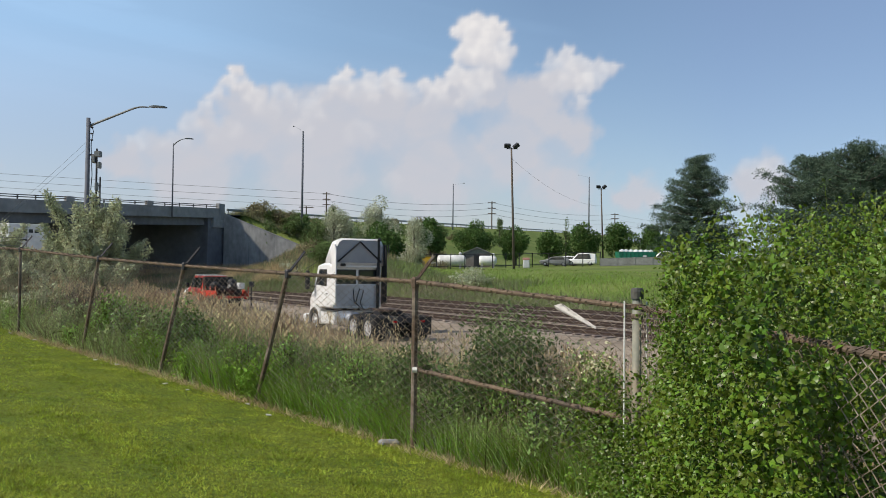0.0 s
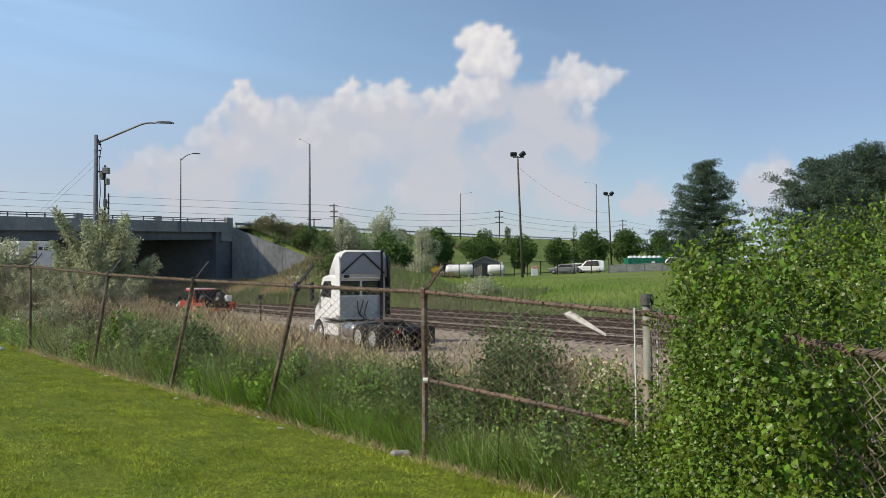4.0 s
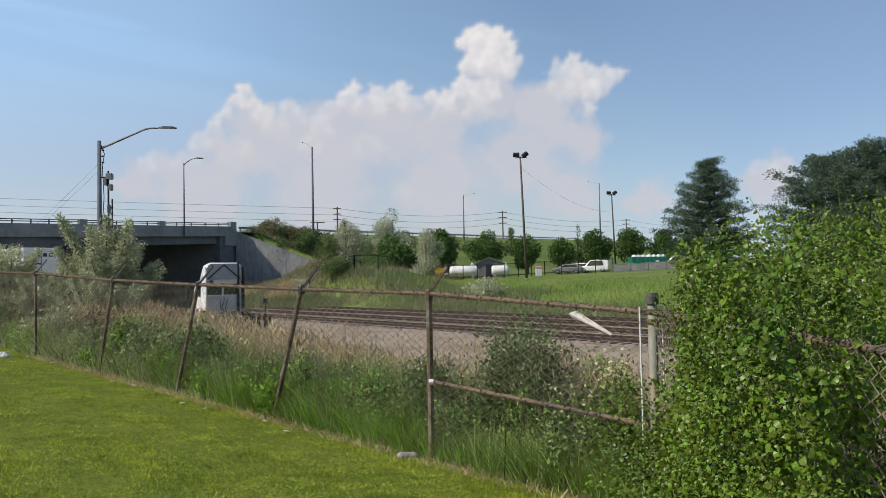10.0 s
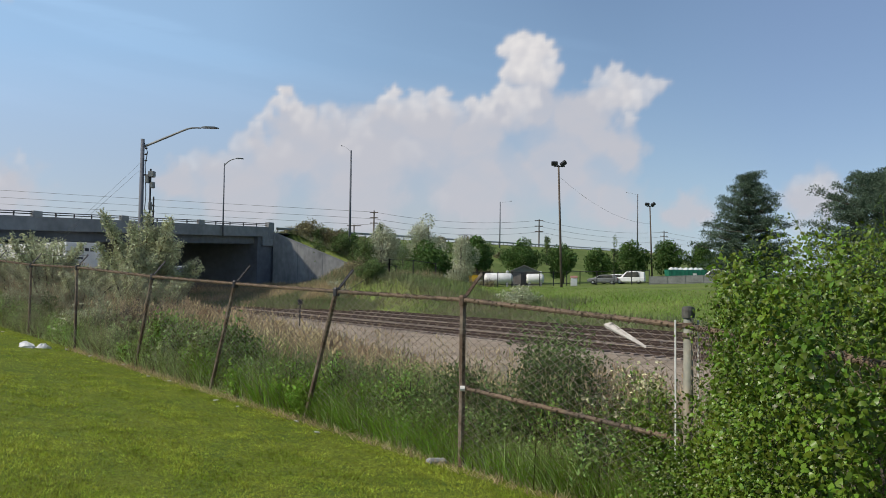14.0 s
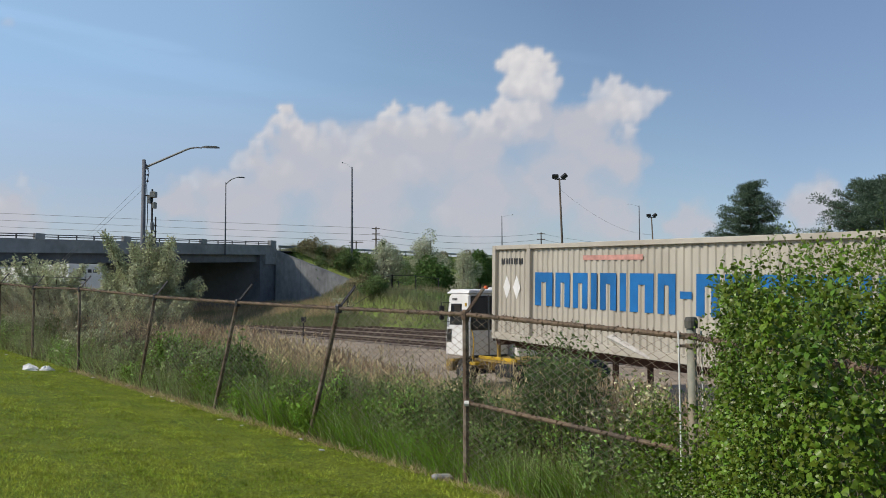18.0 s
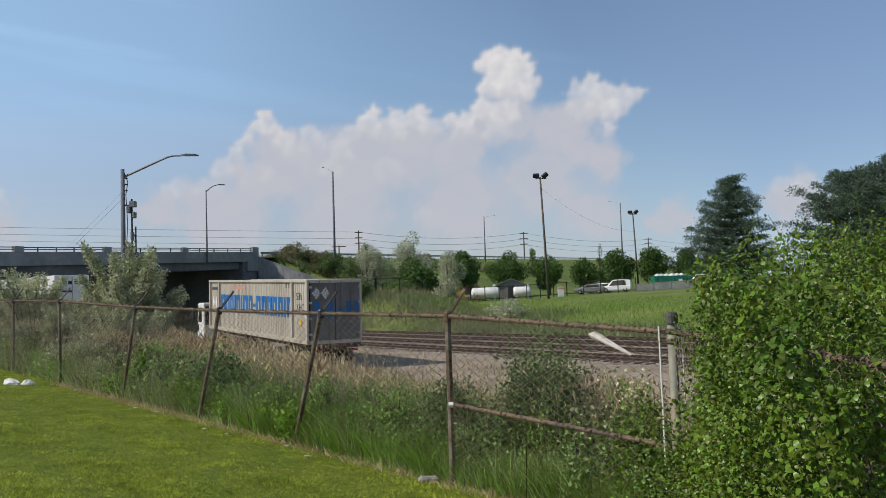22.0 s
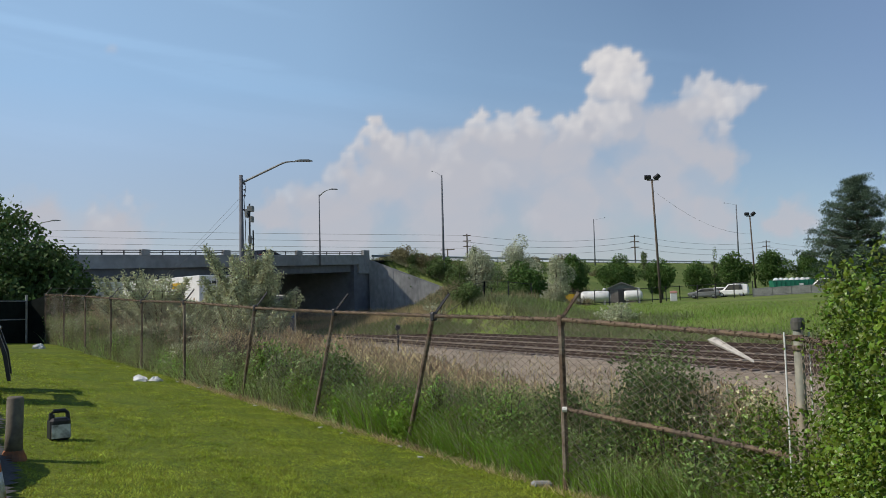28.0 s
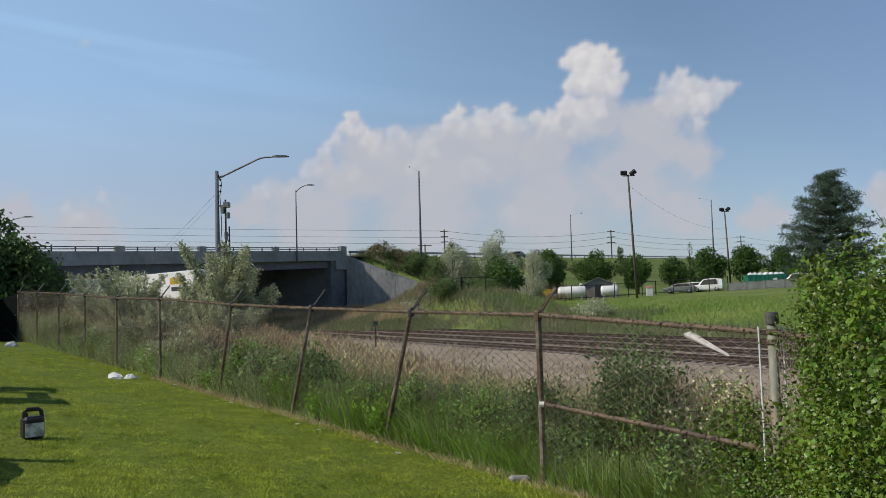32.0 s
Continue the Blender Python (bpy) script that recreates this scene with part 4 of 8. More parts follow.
def power_lines():
    runs = [(-250, 190, 31.0), (-30.6, 228, 21.5), (14.1, 259.6, 22.0), (63.0, 324, 22.8), (130, 420, 25)]
    for k, drop in enumerate((0.1, 1.85, 3.5)):
        sh = Mesh()
        for (x0, y0, z0), (x1, y1, z1) in zip(runs[:-1], runs[1:]):
            sh.tube([(x0 + (x1 - x0) * j, y0 + (y1 - y0) * j, z0 + (z1 - z0) * j - drop - (0.6 if x0 < -200 else 1.6) * 4 * j * (1 - j)) for j in np.linspace(0, 1, 13)], 0.036, 4)
        tagged(part("power_line", sh, M_STEEL), "thin grey overhead power line", "cable", "power lines")
    for z, end in ((10.75, (-33.2, 58.0, 2.2)), (10.3, (-33.0, 57.2, 1.9))):
        sh = Mesh().tube([(-22.6 + (end[0] + 22.6) * j, 55.6 + (end[1] - 55.6) * j, z + (end[2] - z) * j - 0.1 * 4 * j * (1 - j)) for j in np.linspace(0, 1, 9)], 0.008, 4)
        tagged(part("guy_wire", sh, M_STEEL), "thin guy wire running down from the lamp pole", "cable", "guy wires")
    sh = Mesh().tube([(8.5 + 18 * j, 109.6 + 38 * j, 16.4 - 3.0 * j - 1.4 * 4 * j * (1 - j)) for j in np.linspace(0, 1, 11)], 0.012, 4)
    tagged(part("service_cable", sh, M_STEEL), "slack cable between the two floodlight masts", "cable", "service cables")


power_lines()

# ---- plants ----
def unit(a):
    return a / np.maximum(np.linalg.norm(a, axis=-1, keepdims=True), 1e-9)


def leaves(centres, size, rng, outward=None, slim=0.5, droop=0.2, fold=0.18):
    """Folded four-cornered leaves of uneven size and turn, one for each centre."""
    n = len(centres)
    d = unit(rng.normal(size=(n, 3)) + (0 if outward is None else 1.1 * outward))
    d[:, 2] -= droop
    d = unit(d)
    side = unit(np.cross(d, unit(rng.normal(size=(n, 3)) + np.array([0, 0, 1.2]))))
    up = np.cross(side, d)
    ln = (size * rng.uniform(0.6, 1.35, n))[:, None]
    wd = ln * slim * rng.uniform(0.75, 1.2, (n, 1))
    base, tip = centres - d * ln * 0.5, centres + d * ln * 0.5 - up * ln * 0.08
    mid = centres - d * ln * 0.08
    v = np.stack([base, mid + side * wd * 0.5 + up * ln * fold, tip, mid - side * wd * 0.5 + up * ln * fold], 1).reshape(-1, 3)
    i = np.arange(n)[:, None] * 4
    return v, np.concatenate([i + [0, 1, 2], i + [0, 2, 3]], 0)


def oval_leaves(centres, size, rng, outward, slim=0.6, droop=0.25):
    """Pointed oval leaves with a slight twist, six corners each."""
    n = len(centres)
    d = unit(rng.normal(size=(n, 3)) * 0.8 + outward)
    d[:, 2] -= droop
    d = unit(d)
    side = unit(np.cross(d, unit(rng.normal(size=(n, 3)) * 0.7 + np.array([-0.5, -0.35, 0.9]))))
    up = np.cross(side, d)
    ln = (size * rng.uniform(0.55, 1.35, n))[:, None]
    wd = ln * slim * 0.5 * rng.uniform(0.8, 1.15, (n, 1))
    curl = rng.uniform(0.02, 0.16, (n, 1)) * ln
    rows = [centres - d * ln * 0.5]
    for e, w in ((0.28, 0.95), (0.66, 0.85)):
        mid = centres + d * ln * (e - 0.5) + up * (curl * (1 - 4 * (e - 0.5) ** 2))
        rows += [mid - side * wd * w, mid + side * wd * w + up * wd * 0.5]
    rows.append(centres + d * ln * 0.5 - up * curl)
    v = np.stack(rows, 1).reshape(-1, 3)
    i = np.arange(n)[:, None] * 6
    return v, np.concatenate([i + k for k in ([0, 2, 1], [1, 2, 4], [1, 4, 3], [3, 4, 5])], 0)


def blades(roots, tall, width, rng, lean=0.35, bend=0.3, segs=2):
    """Tapering bent grass blades."""
    n = len(roots)
    a = rng.uniform(0, 2 * np.pi, n)
    d = np.stack([np.cos(a), np.sin(a), np.zeros(n)], -1)
    side = np.stack([-np.sin(a), np.cos(a), np.zeros(n)], -1)
    turn = rng.uniform(0, 2 * np.pi, n)
    side = np.stack([np.cos(turn), np.sin(turn), np.zeros(n)], -1)
    h = (tall * rng.uniform(0.55, 1.15, n))[:, None]
    k1, k2 = lean * rng.uniform(0, 1, (n, 1)), bend * rng.uniform(0, 1, (n, 1))
    w = (width * rng.uniform(0.7, 1.3, n))[:, None]
    rows = []
    for j in range(segs):
        e = j / segs
        c = roots + d * h * (k1 * e + k2 * e * e) + np.array([0, 0, 1.0]) * h * (e - 0.25 * k2 * e * e)
        rows += [c - side * w * (1 - 0.75 * e) * 0.5, c + side * w * (1 - 0.75 * e) * 0.5]
    tip = roots + d * h * (k1 + k2) + np.array([0, 0, 1.0]) * h * (1 - 0.25 * k2)
    v = np.stack(rows + [tip], 1).reshape(-1, 3)
    m = 2 * segs + 1
    i = np.arange(n)[:, None] * m
    tris = []
    for j in range(segs - 1):
        tris += [i + [2 * j, 2 * j + 1, 2 * j + 3], i + [2 * j, 2 * j + 3, 2 * j + 2]]
    tris.append(i + [2 * segs - 2, 2 * segs - 1, 2 * segs])
    return v, np.concatenate(tris, 0)


def stalks(roots, tall, leaf, rng, per=12, slim=0.28, rise=0.5, low=0.1):
    """Upright weeds: a thin stem each, with pointed leaves standing off it all the way up."""
    n = len(roots)
    a = rng.uniform(0, 2 * np.pi, n)
    lean = np.stack([np.cos(a), np.sin(a), np.zeros(n)], -1) * (tall * rng.uniform(0.0, 0.22, n))[:, None]
    h = (tall * rng.uniform(0.6, 1.12, n))[:, None]
    up = np.array([0, 0, 1.0])
    top = roots + up * h + lean
    side = np.stack([-np.sin(a + 0.8), np.cos(a + 0.8), np.zeros(n)], -1) * 0.004
    v0 = np.stack([roots - side, roots + side, top], 1).reshape(-1, 3)
    f0 = np.arange(n)[:, None] * 3 + np.array([0, 1, 2])
    k = np.clip((np.arange(per) + rng.uniform(0, 1, (n, per))) / per * (1 - low) + low, 0, 1).reshape(-1, 1)
    base = np.repeat(roots, per, 0) + np.repeat(h, per, 0) * k * up + np.repeat(lean, per, 0) * k ** 1.5
    b = rng.uniform(0, 2 * np.pi, (n * per, 1))
    e = rise * rng.uniform(0.3, 1.6, (n * per, 1)) + 0.5 * k
    d = unit(np.concatenate([np.cos(b), np.sin(b), e], 1))
    ln = np.repeat(leaf, per)[:, None] * rng.uniform(0.6, 1.3, (n * per, 1)) * (1.2 - 0.65 * k)
    across_ = np.concatenate([-np.sin(b), np.cos(b), np.zeros_like(b)], 1)
    mid = base + d * ln * 0.5
    tip = base + d * ln - up * ln * rng.uniform(0.0, 0.45, (n * per, 1))
    w = across_ * ln * slim * 0.5
    v1 = np.stack([base, mid + w, tip, mid - w], 1).reshape(-1, 3)
    i = np.arange(n * per)[:, None] * 4
    f1 = np.concatenate([i + [0, 1, 2], i + [0, 2, 3]], 0)
    return join((v0, f0), (v1, f1))


def join(*pieces):
    vs, fs, n = [], [], 0
    for v, f in pieces:
        vs.append(v)
        fs.append(f + n)
        n += len(v)
    return np.concatenate(vs), np.concatenate(fs)


def lobes_points(rng, lobes, count, shell=0.55):
    """Points in the outer shells of several ellipsoids: centre, radii."""
    vol = np.array([r[0] * r[1] * r[2] for _, r in lobes]) ** 0.67
    pick = rng.choice(len(lobes), count, p=vol / vol.sum())
    c = np.array([l[0] for l in lobes])[pick]
    r = np.array([l[1] for l in lobes])[pick]
    d = unit(rng.normal(size=(count, 3)))
    k = rng.uniform(shell, 1.05, (count, 1)) ** 0.6
    return c + d * r * k, d


def tree(name, label, p, tall, wide, mat, seed, leaf=0.3, count=1500, crown_from=0.25, group="", category="tree", uneven=0.5, trunk=None, slim=0.6, lumps=11):
    rng = np.random.RandomState(seed)
    ob = thing(name, label, category, group, m=Matrix.Translation(p))
    r = trunk or tall * 0.022
    part("trunk", Mesh().tube([(0, 0, -0.4), (0.02 * tall * rng.uniform(-1, 1), 0, tall * 0.35), (0.03 * tall * rng.uniform(-1, 1), 0.02 * tall * rng.uniform(-1, 1), tall * 0.8)], [r * 1.3, r, r * 0.25], 7), M_BARK, ob)
    lobes = []
    for i in range(lumps):
        a = rng.uniform(0, 2 * np.pi)
        e = rng.uniform(0, 1)
        z = tall * (crown_from + (0.93 - crown_from) * (0.12 + 0.78 * e))
        spread_r = wide * 0.5 * (0.62 * math.sin(math.pi * (0.16 + 0.78 * e)) ** 0.7) * rng.uniform(0.5, 1.1)
        s = wide * rng.uniform(0.16, 0.27) * (1.1 - 0.35 * e) * (11 / lumps) ** 0.45
        lobes.append(((spread_r * math.cos(a), spread_r * math.sin(a), z), (s * 1.15, s * 1.15, s * rng.uniform(0.75, 1.05) * min(1.4, tall / wide))))
    lobes.append(((0, 0, tall * 0.86), (wide * 0.17, wide * 0.17, tall * 0.14)))
    lobes.append(((0, 0, tall * (crown_from + 0.35)), (wide * 0.33, wide * 0.33, tall * 0.25)))
    for c, s in lobes[:7]:
        part("limb", Mesh().tube([(0, 0, c[2] * 0.55), (c[0] * 0.5, c[1] * 0.5, c[2] * 0.8), c], [r * 0.5, r * 0.35, r * 0.12], 5), M_BARK, ob)
    pts, d = lobes_points(rng, lobes, count)
    pts += rng.normal(size=pts.shape) * leaf * uneven
    part("crown", bulk_mesh("crown", *leaves(pts, np.full(count, leaf), rng, d * 0.6, slim)), mat, ob)
    return ob


def pine(p, tall, wide, seed, label, full=1.0):
    """A pine with rounded needle tufts along uneven rising boughs; full: how round its crown is."""
    rng = np.random.RandomState(seed)
    ob = thing("pine_tree", label, "pine tree", "pines by the yard", m=Matrix.Translation(p))
    part("trunk", Mesh().tube([(0, 0, -0.5), (0.1, 0, tall * 0.5), (0.0, 0, tall * 0.95)], [tall * 0.02, tall * 0.014, 0.03], 8), M_BARK, ob)
    pts, outs = [], []
    tiers = 12
    for i in range(tiers):
        e = i / (tiers - 1)
        z = tall * (0.10 + 0.80 * e)
        reach = wide * 0.5 * min(1.0, 0.75 + 2.2 * e) * (1 - e ** (1.25 * full)) ** (0.8 / full) * rng.uniform(0.85, 1.12) + 0.5 + 0.3 * e
        m = 11 if e < 0.75 else 8
        a0 = rng.uniform(0, 6.28)
        for k in range(m):
            a = a0 + 6.283 * k / m + rng.uniform(-0.35, 0.35)
            ln = reach * (rng.uniform(0.8, 1.12) if rng.rand() < 0.6 else rng.uniform(0.45, 0.8))
            end = np.array([ln * math.cos(a), ln * math.sin(a), z + ln * (0.02 + 0.42 * e) + rng.uniform(-0.2, 0.25)])
            root = np.array([0, 0, z])
            part("bough", Mesh().tube([tuple(root), tuple((root + end) / 2 - [0, 0, 0.06 * ln]), tuple(end)], [0.07, 0.05, 0.02], 4), M_BARK, ob)
            for q in np.linspace(0.34, 1.0, max(3, int(ln / 0.66))):
                c = root + (end - root) * q + rng.normal(size=3) * [0.24, 0.24, 0.07]
                w = rng.uniform(0.40, 0.68) * (0.85 + 0.25 * q)
                dd = unit(rng.normal(size=(150, 3)) + [0, 0, 0.3])
                pts.append(c + dd * w * rng.uniform(0.25, 1.0, (150, 1)) * [1.2, 1.2, 0.75])
                outs.append(dd)
    pts, outs = np.concatenate(pts), np.concatenate(outs)
    d = unit(outs + rng.normal(size=outs.shape) * 0.45 + [0, 0, 0.15])
    side = unit(np.cross(d, rng.normal(size=d.shape))) * 0.038
    ln = rng.uniform(0.10, 0.22, (len(d), 1))
    v = np.stack([pts - side, pts + side, pts + d * ln], 1).reshape(-1, 3)
    part("needles", bulk_mesh("needles", v, np.arange(len(d) * 3).reshape(-1, 3)), M_PINE, ob)
    return ob


# row of young maples behind the meadow
for i, (x, y, top, w) in enumerate([(-7.9, 107.7, 8.3, 5.6), (-2.03, 132.5, 10.1, 5.0), (5.2, 139.9, 10.4, 6.4), (11.6, 141.5, 9.6, 5.2), (17.4, 145.0, 9.2, 5.0), (23.4, 146.1, 10.6, 5.8), (29.4, 147.1, 10.7, 5.8), (34.5, 146.0, 10.1, 5.0), (39.5, 146.0, 10.4, 5.4), (45.5, 146.0, 10.0, 5.4)]):
    z = float(height(x, y))
    tree("maple_tree", "round dark green young maple tree in a row behind the meadow", (x, y, z), top - z, w * 1.06, M_TREE, 100 + i, 0.33, 5600, 0.2, "row of maples")
# flowering and silvery trees on the bank
for i, (x, y, top, w) in enumerate([(-15.2, 122.0, 11.3, 5.6), (-9.4, 129.0, 13.3, 5.8), (-4.1, 119.0, 9.5, 5.0)]):
    z = float(height(x, y))
    tree("blossoming_tree", "pale silvery blossoming tree on the grassy bank", (x, y, z), top - z, w * 1.1, M_BLOSSOM, 130 + i, 0.22, 7500, 0.02, "blossoming trees")
for i, (x, y, top, w) in enumerate([(-13.2, 99.0, 4.7, 4.2), (-8.7, 104.6, 4.3, 4.4), (-17.5, 121.0, 9.6, 5.0), (-21.0, 124.0, 10.2, 4.0), (-24.0, 119.5, 9.7, 3.4), (-11.5, 113.5, 8.0, 4.5), (-17.0, 134.0, 12.4, 2.2), (12, 190, 13.8, 3), (26, 186, 13.8, 2.2)]):
    z = float(height(x, y))
    tree("shrub", "dense dark green shrub on the highway bank", (x, y, z - 0.2), max(top - z, 2.2), w, M_DARKLEAF, 150 + i, 0.22, 3000, 0.02, "bank shrubs", "shrub")
# brush over the top of the wing wall and along the bank
rng_b = np.random.RandomState(77)
for i in range(44):
    s, q = rng_b.uniform(-12, 70), rng_b.uniform(1.5, 17)
    if i < 22:
        p = BR + np.array([rng_b.uniform(1.5, 17), rng_b.uniform(5.2, 12)])
    else:
        p = BR + BU * s + BQ * q
        if p @ TN < 48:
            p = p + TN * (49 - p @ TN)
    tall = rng_b.uniform(1.5, 3.1)
    mt = (M_BRUSH, M_DARKLEAF, M_BRUSH, M_TREE)[i % 4]
    tree("bank_bush", "low brownish brush on the highway bank" if mt is M_BRUSH else "low dark green bush on the highway bank", at_ground(p[0], p[1], -0.2), tall, tall * rng_b.uniform(1.3, 2.0), mt, 400 + i, 0.26, 1000, 0.0, "bank bushes", "bush")
pine((26.3, 91.3, 2.8), 12.5, 10.4, 5, "tall dark green pine with layered boughs", 0.95)
pine((31.3, 73.6, 2.5), 10.4, 10.2, 6, "broad dark pine beside another at the yard's edge", 1.5)
pine((32.1, 67.8, 2.3), 10.9, 8.5, 7, "dark pine with a pointed top at the yard's edge", 1.3)
pine((35.2, 69.5, 2.3), 10.0, 8.5, 8, "broad dark pine beside another at the yard's edge", 1.5)
# the large dark tree beyond the screened fence
tree("maple_tree", "large dense dark green tree behind the screened fence", (-27.2, 36.8, 2.0), 6.5, 8.6, M_SHADETREE, 171, 0.24, 14000, 0.0, "", "tree", 0.7, lumps=30)
tree("maple_tree", "dark green tree behind the white building", (-43.0, 50.0, 2.0), 8.4, 9.0, M_SHADETREE, 172, 0.3, 7000, 0.1, lumps=20)
tree("maple_tree", "dense dark green tree behind the screened fence", (-24.3, 37.0, 2.0), 4.4, 4.6, M_SHADETREE, 173, 0.24, 4000, 0.0)


# silvery willow-like shrubs behind the fence
def silver_shrub(x, y, tall, wide, seed, count):
    rng = np.random.RandomState(seed)
    z = float(height(x, y))
    ob = thing("silver_shrub", "loose silvery grey-green shrub behind the fence", "shrub", "silver shrubs", m=Matrix.Translation((x, y, z)))
    pts, outs = [], []
    for i in range(26):
        a, ln = rng.uniform(0, 6.28), tall * rng.uniform(0.55, 1.0)
        reach = wide * 0.5 * rng.uniform(0.2, 1.0)
        end = np.array([reach * math.cos(a), reach * math.sin(a), ln * (1 - 0.25 * (reach / wide) ** 2)])
        mid = end * [0.45, 0.45, 0.6]
        part("stem", Mesh().tube([(0.1 * math.cos(a), 0.1 * math.sin(a), 0), tuple(mid), tuple(end)], [0.035, 0.022, 0.006], 5), M_BARK, ob)
        m = count // 26
        k = rng.uniform(0.18, 1.04, m) ** 0.75
        c = np.where(k[:, None] < 0.55, mid * (k[:, None] / 0.55), mid + (end - mid) * ((k[:, None] - 0.55) / 0.45))
        w = 0.38 * (1.15 - 0.65 * k)[:, None] * (tall / 3.6)
        dd = unit(rng.normal(size=(m, 3)) + [0, 0, 0.5])
        pts.append(c + dd * w * rng.uniform(0.1, 1.25, (m, 1)))
        outs.append(dd)
    pts, outs = np.concatenate(pts), np.concatenate(outs)
    part("foliage", bulk_mesh("foliage", *leaves(pts, np.full(len(pts), 0.085), rng, outs, 0.40, 0.0)), M_OLIVE, ob)


for i, (az, d, tall, wide, c) in enumerate([(-21.8, 25.0, 3.1, 2.9, 15000), (-20.5, 25.2, 2.1, 1.9, 8000), (-23.6, 26.2, 2.0, 2.4, 8000), (-27.2, 27.5, 2.5, 2.4, 8000), (-28.7, 31.0, 2.5, 2.8, 7000), (-22.6, 23.0, 1.7, 2.8, 7000), (-25.8, 24.8, 1.7, 2.8, 7000)]):
    silver_shrub(d * math.sin(radians(az)), d * math.cos(radians(az)), tall, wide, 200 + i, int(c * 1.8))


# the broad-leaved bush over the fence corner
def corner_bush():
    rng = np.random.RandomState(31)
    ob = thing("leafy_bush", "large fresh green broad-leaved bush growing through the fence corner", "bush")
    lobes = [((1.52, 6.5, 1.45), (0.40, 0.45, 0.45)), ((1.42, 5.8, 1.5), (0.36, 0.45, 0.5)), ((1.38, 5.1, 1.5), (0.34, 0.45, 0.5)), ((1.34, 4.5, 1.4), (0.28, 0.35, 0.4)), ((1.25, 6.2, 1.15), (0.28, 0.35, 0.28)),
             ((1.90, 6.3, 2.3), (0.40, 0.5, 0.5)), ((1.68, 5.6, 2.3), (0.36, 0.45, 0.5)), ((1.55, 5.0, 2.4), (0.34, 0.42, 0.45)), ((1.42, 4.5, 2.3), (0.28, 0.36, 0.4)), ((1.75, 6.75, 1.5), (0.5, 0.45, 0.5)), ((1.9, 6.2, 2.0), (0.45, 0.5, 0.6)), ((1.65, 5.6, 1.7), (0.4, 0.55, 0.65)), ((1.75, 5.2, 2.45), (0.4, 0.5, 0.45)), ((1.75, 4.9, 1.4), (0.35, 0.45, 0.45)), ((2.2, 5.6, 2.85), (0.6, 0.6, 0.45)), ((2.6, 4.7, 2.75), (0.6, 0.6, 0.55)), ((2.25, 6.6, 2.75), (0.5, 0.5, 0.42)), ((2.35, 6.6, 2.35), (0.95, 0.9, 0.85)), ((3.2, 6.5, 2.6), (1.0, 0.9, 0.95)), ((2.1, 5.9, 1.75), (0.75, 0.75, 0.75)), ((2.75, 5.7, 2.1), (0.9, 0.75, 0.9)), ((3.7, 5.9, 2.5), (1.0, 0.8, 1.0)),
             ((1.9, 6.5, 1.45), (0.62, 0.6, 0.55)), ((2.2, 5.5, 1.3), (0.62, 0.6, 0.5)), ((2.9, 7.2, 2.9), (0.8, 0.7, 0.6)), ((4.6, 6.4, 2.7), (1.0, 0.9, 1.0)), ((3.3, 5.1, 1.7), (0.8, 0.6, 0.8)), ((4.0, 7.2, 3.0), (0.9, 0.7, 0.65)),
             ((2.0, 3.7, 1.3), (0.35, 0.4, 0.4)), ((2.05, 3.5, 1.9), (0.4, 0.4, 0.45)), ((2.2, 3.9, 2.7), (0.5, 0.5, 0.45)), ((1.9, 3.1, 1.5), (0.3, 0.4, 0.5)), ((2.15, 4.5, 1.05), (0.4, 0.5, 0.35)), ((2.6, 4.4, 1.5), (0.5, 0.5, 0.5)), ((3.2, 4.2, 1.9), (0.7, 0.5, 0.6))]
    for i in range(60):
        c, r = lobes[rng.randint(len(lobes))]
        d = unit(rng.normal(size=3))
        end = np.array(c) + d * np.array(r) * 0.95
        root = np.array([2.7 + rng.uniform(-0.7, 0.9), 6.1 + rng.uniform(-0.8, 0.8), 0.9])
        mid = (root + end) / 2 + rng.normal(size=3) * 0.15
        part("stem", Mesh().tube([tuple(root), tuple(mid), tuple(end)], [0.016, 0.010, 0.003], 4), M_BARK, ob)
    lobes += [((1.36, 6.6, 2.0), (0.24, 0.3, 0.36)), ((1.22, 6.3, 1.55), (0.30, 0.3, 0.40)), ((1.10, 5.8, 1.2), (0.28, 0.35, 0.35)), ((1.30, 5.6, 1.75), (0.22, 0.3, 0.35)), ((2.3, 6.9, 3.15), (0.45, 0.4, 0.3)), ((3.3, 6.9, 3.3), (0.5, 0.4, 0.3))]
    pts, d = lobes_points(rng, lobes, 50000, 0.2)
    pts = pts + (np.array([2.4, 5.9, 1.9]) - pts) * 0.10
    # the outer sprays, with hollows between them
    n = 84000
    outer, od = lobes_points(rng, lobes, n, 0.7)
    outer += rng.normal(size=outer.shape) * 0.05
    hole = 0.5 * value_noise(outer[:, 0] * 3.6 + outer[:, 1] * 1.8 + 20, outer[:, 2] * 3.6 + 40, 71) + 0.5 * value_noise(outer[:, 1] * 3.4 - outer[:, 0] * 2.0 + 60, outer[:, 2] * 3.2 + 10, 72)
    full = hole + 0.14 * (rng.rand(n) - 0.5) > 0.43
    pts, d = np.concatenate([pts, outer[full]]), np.concatenate([d, od[full]])
    # shoots that stand up from the crown
    extra, ed = [], []
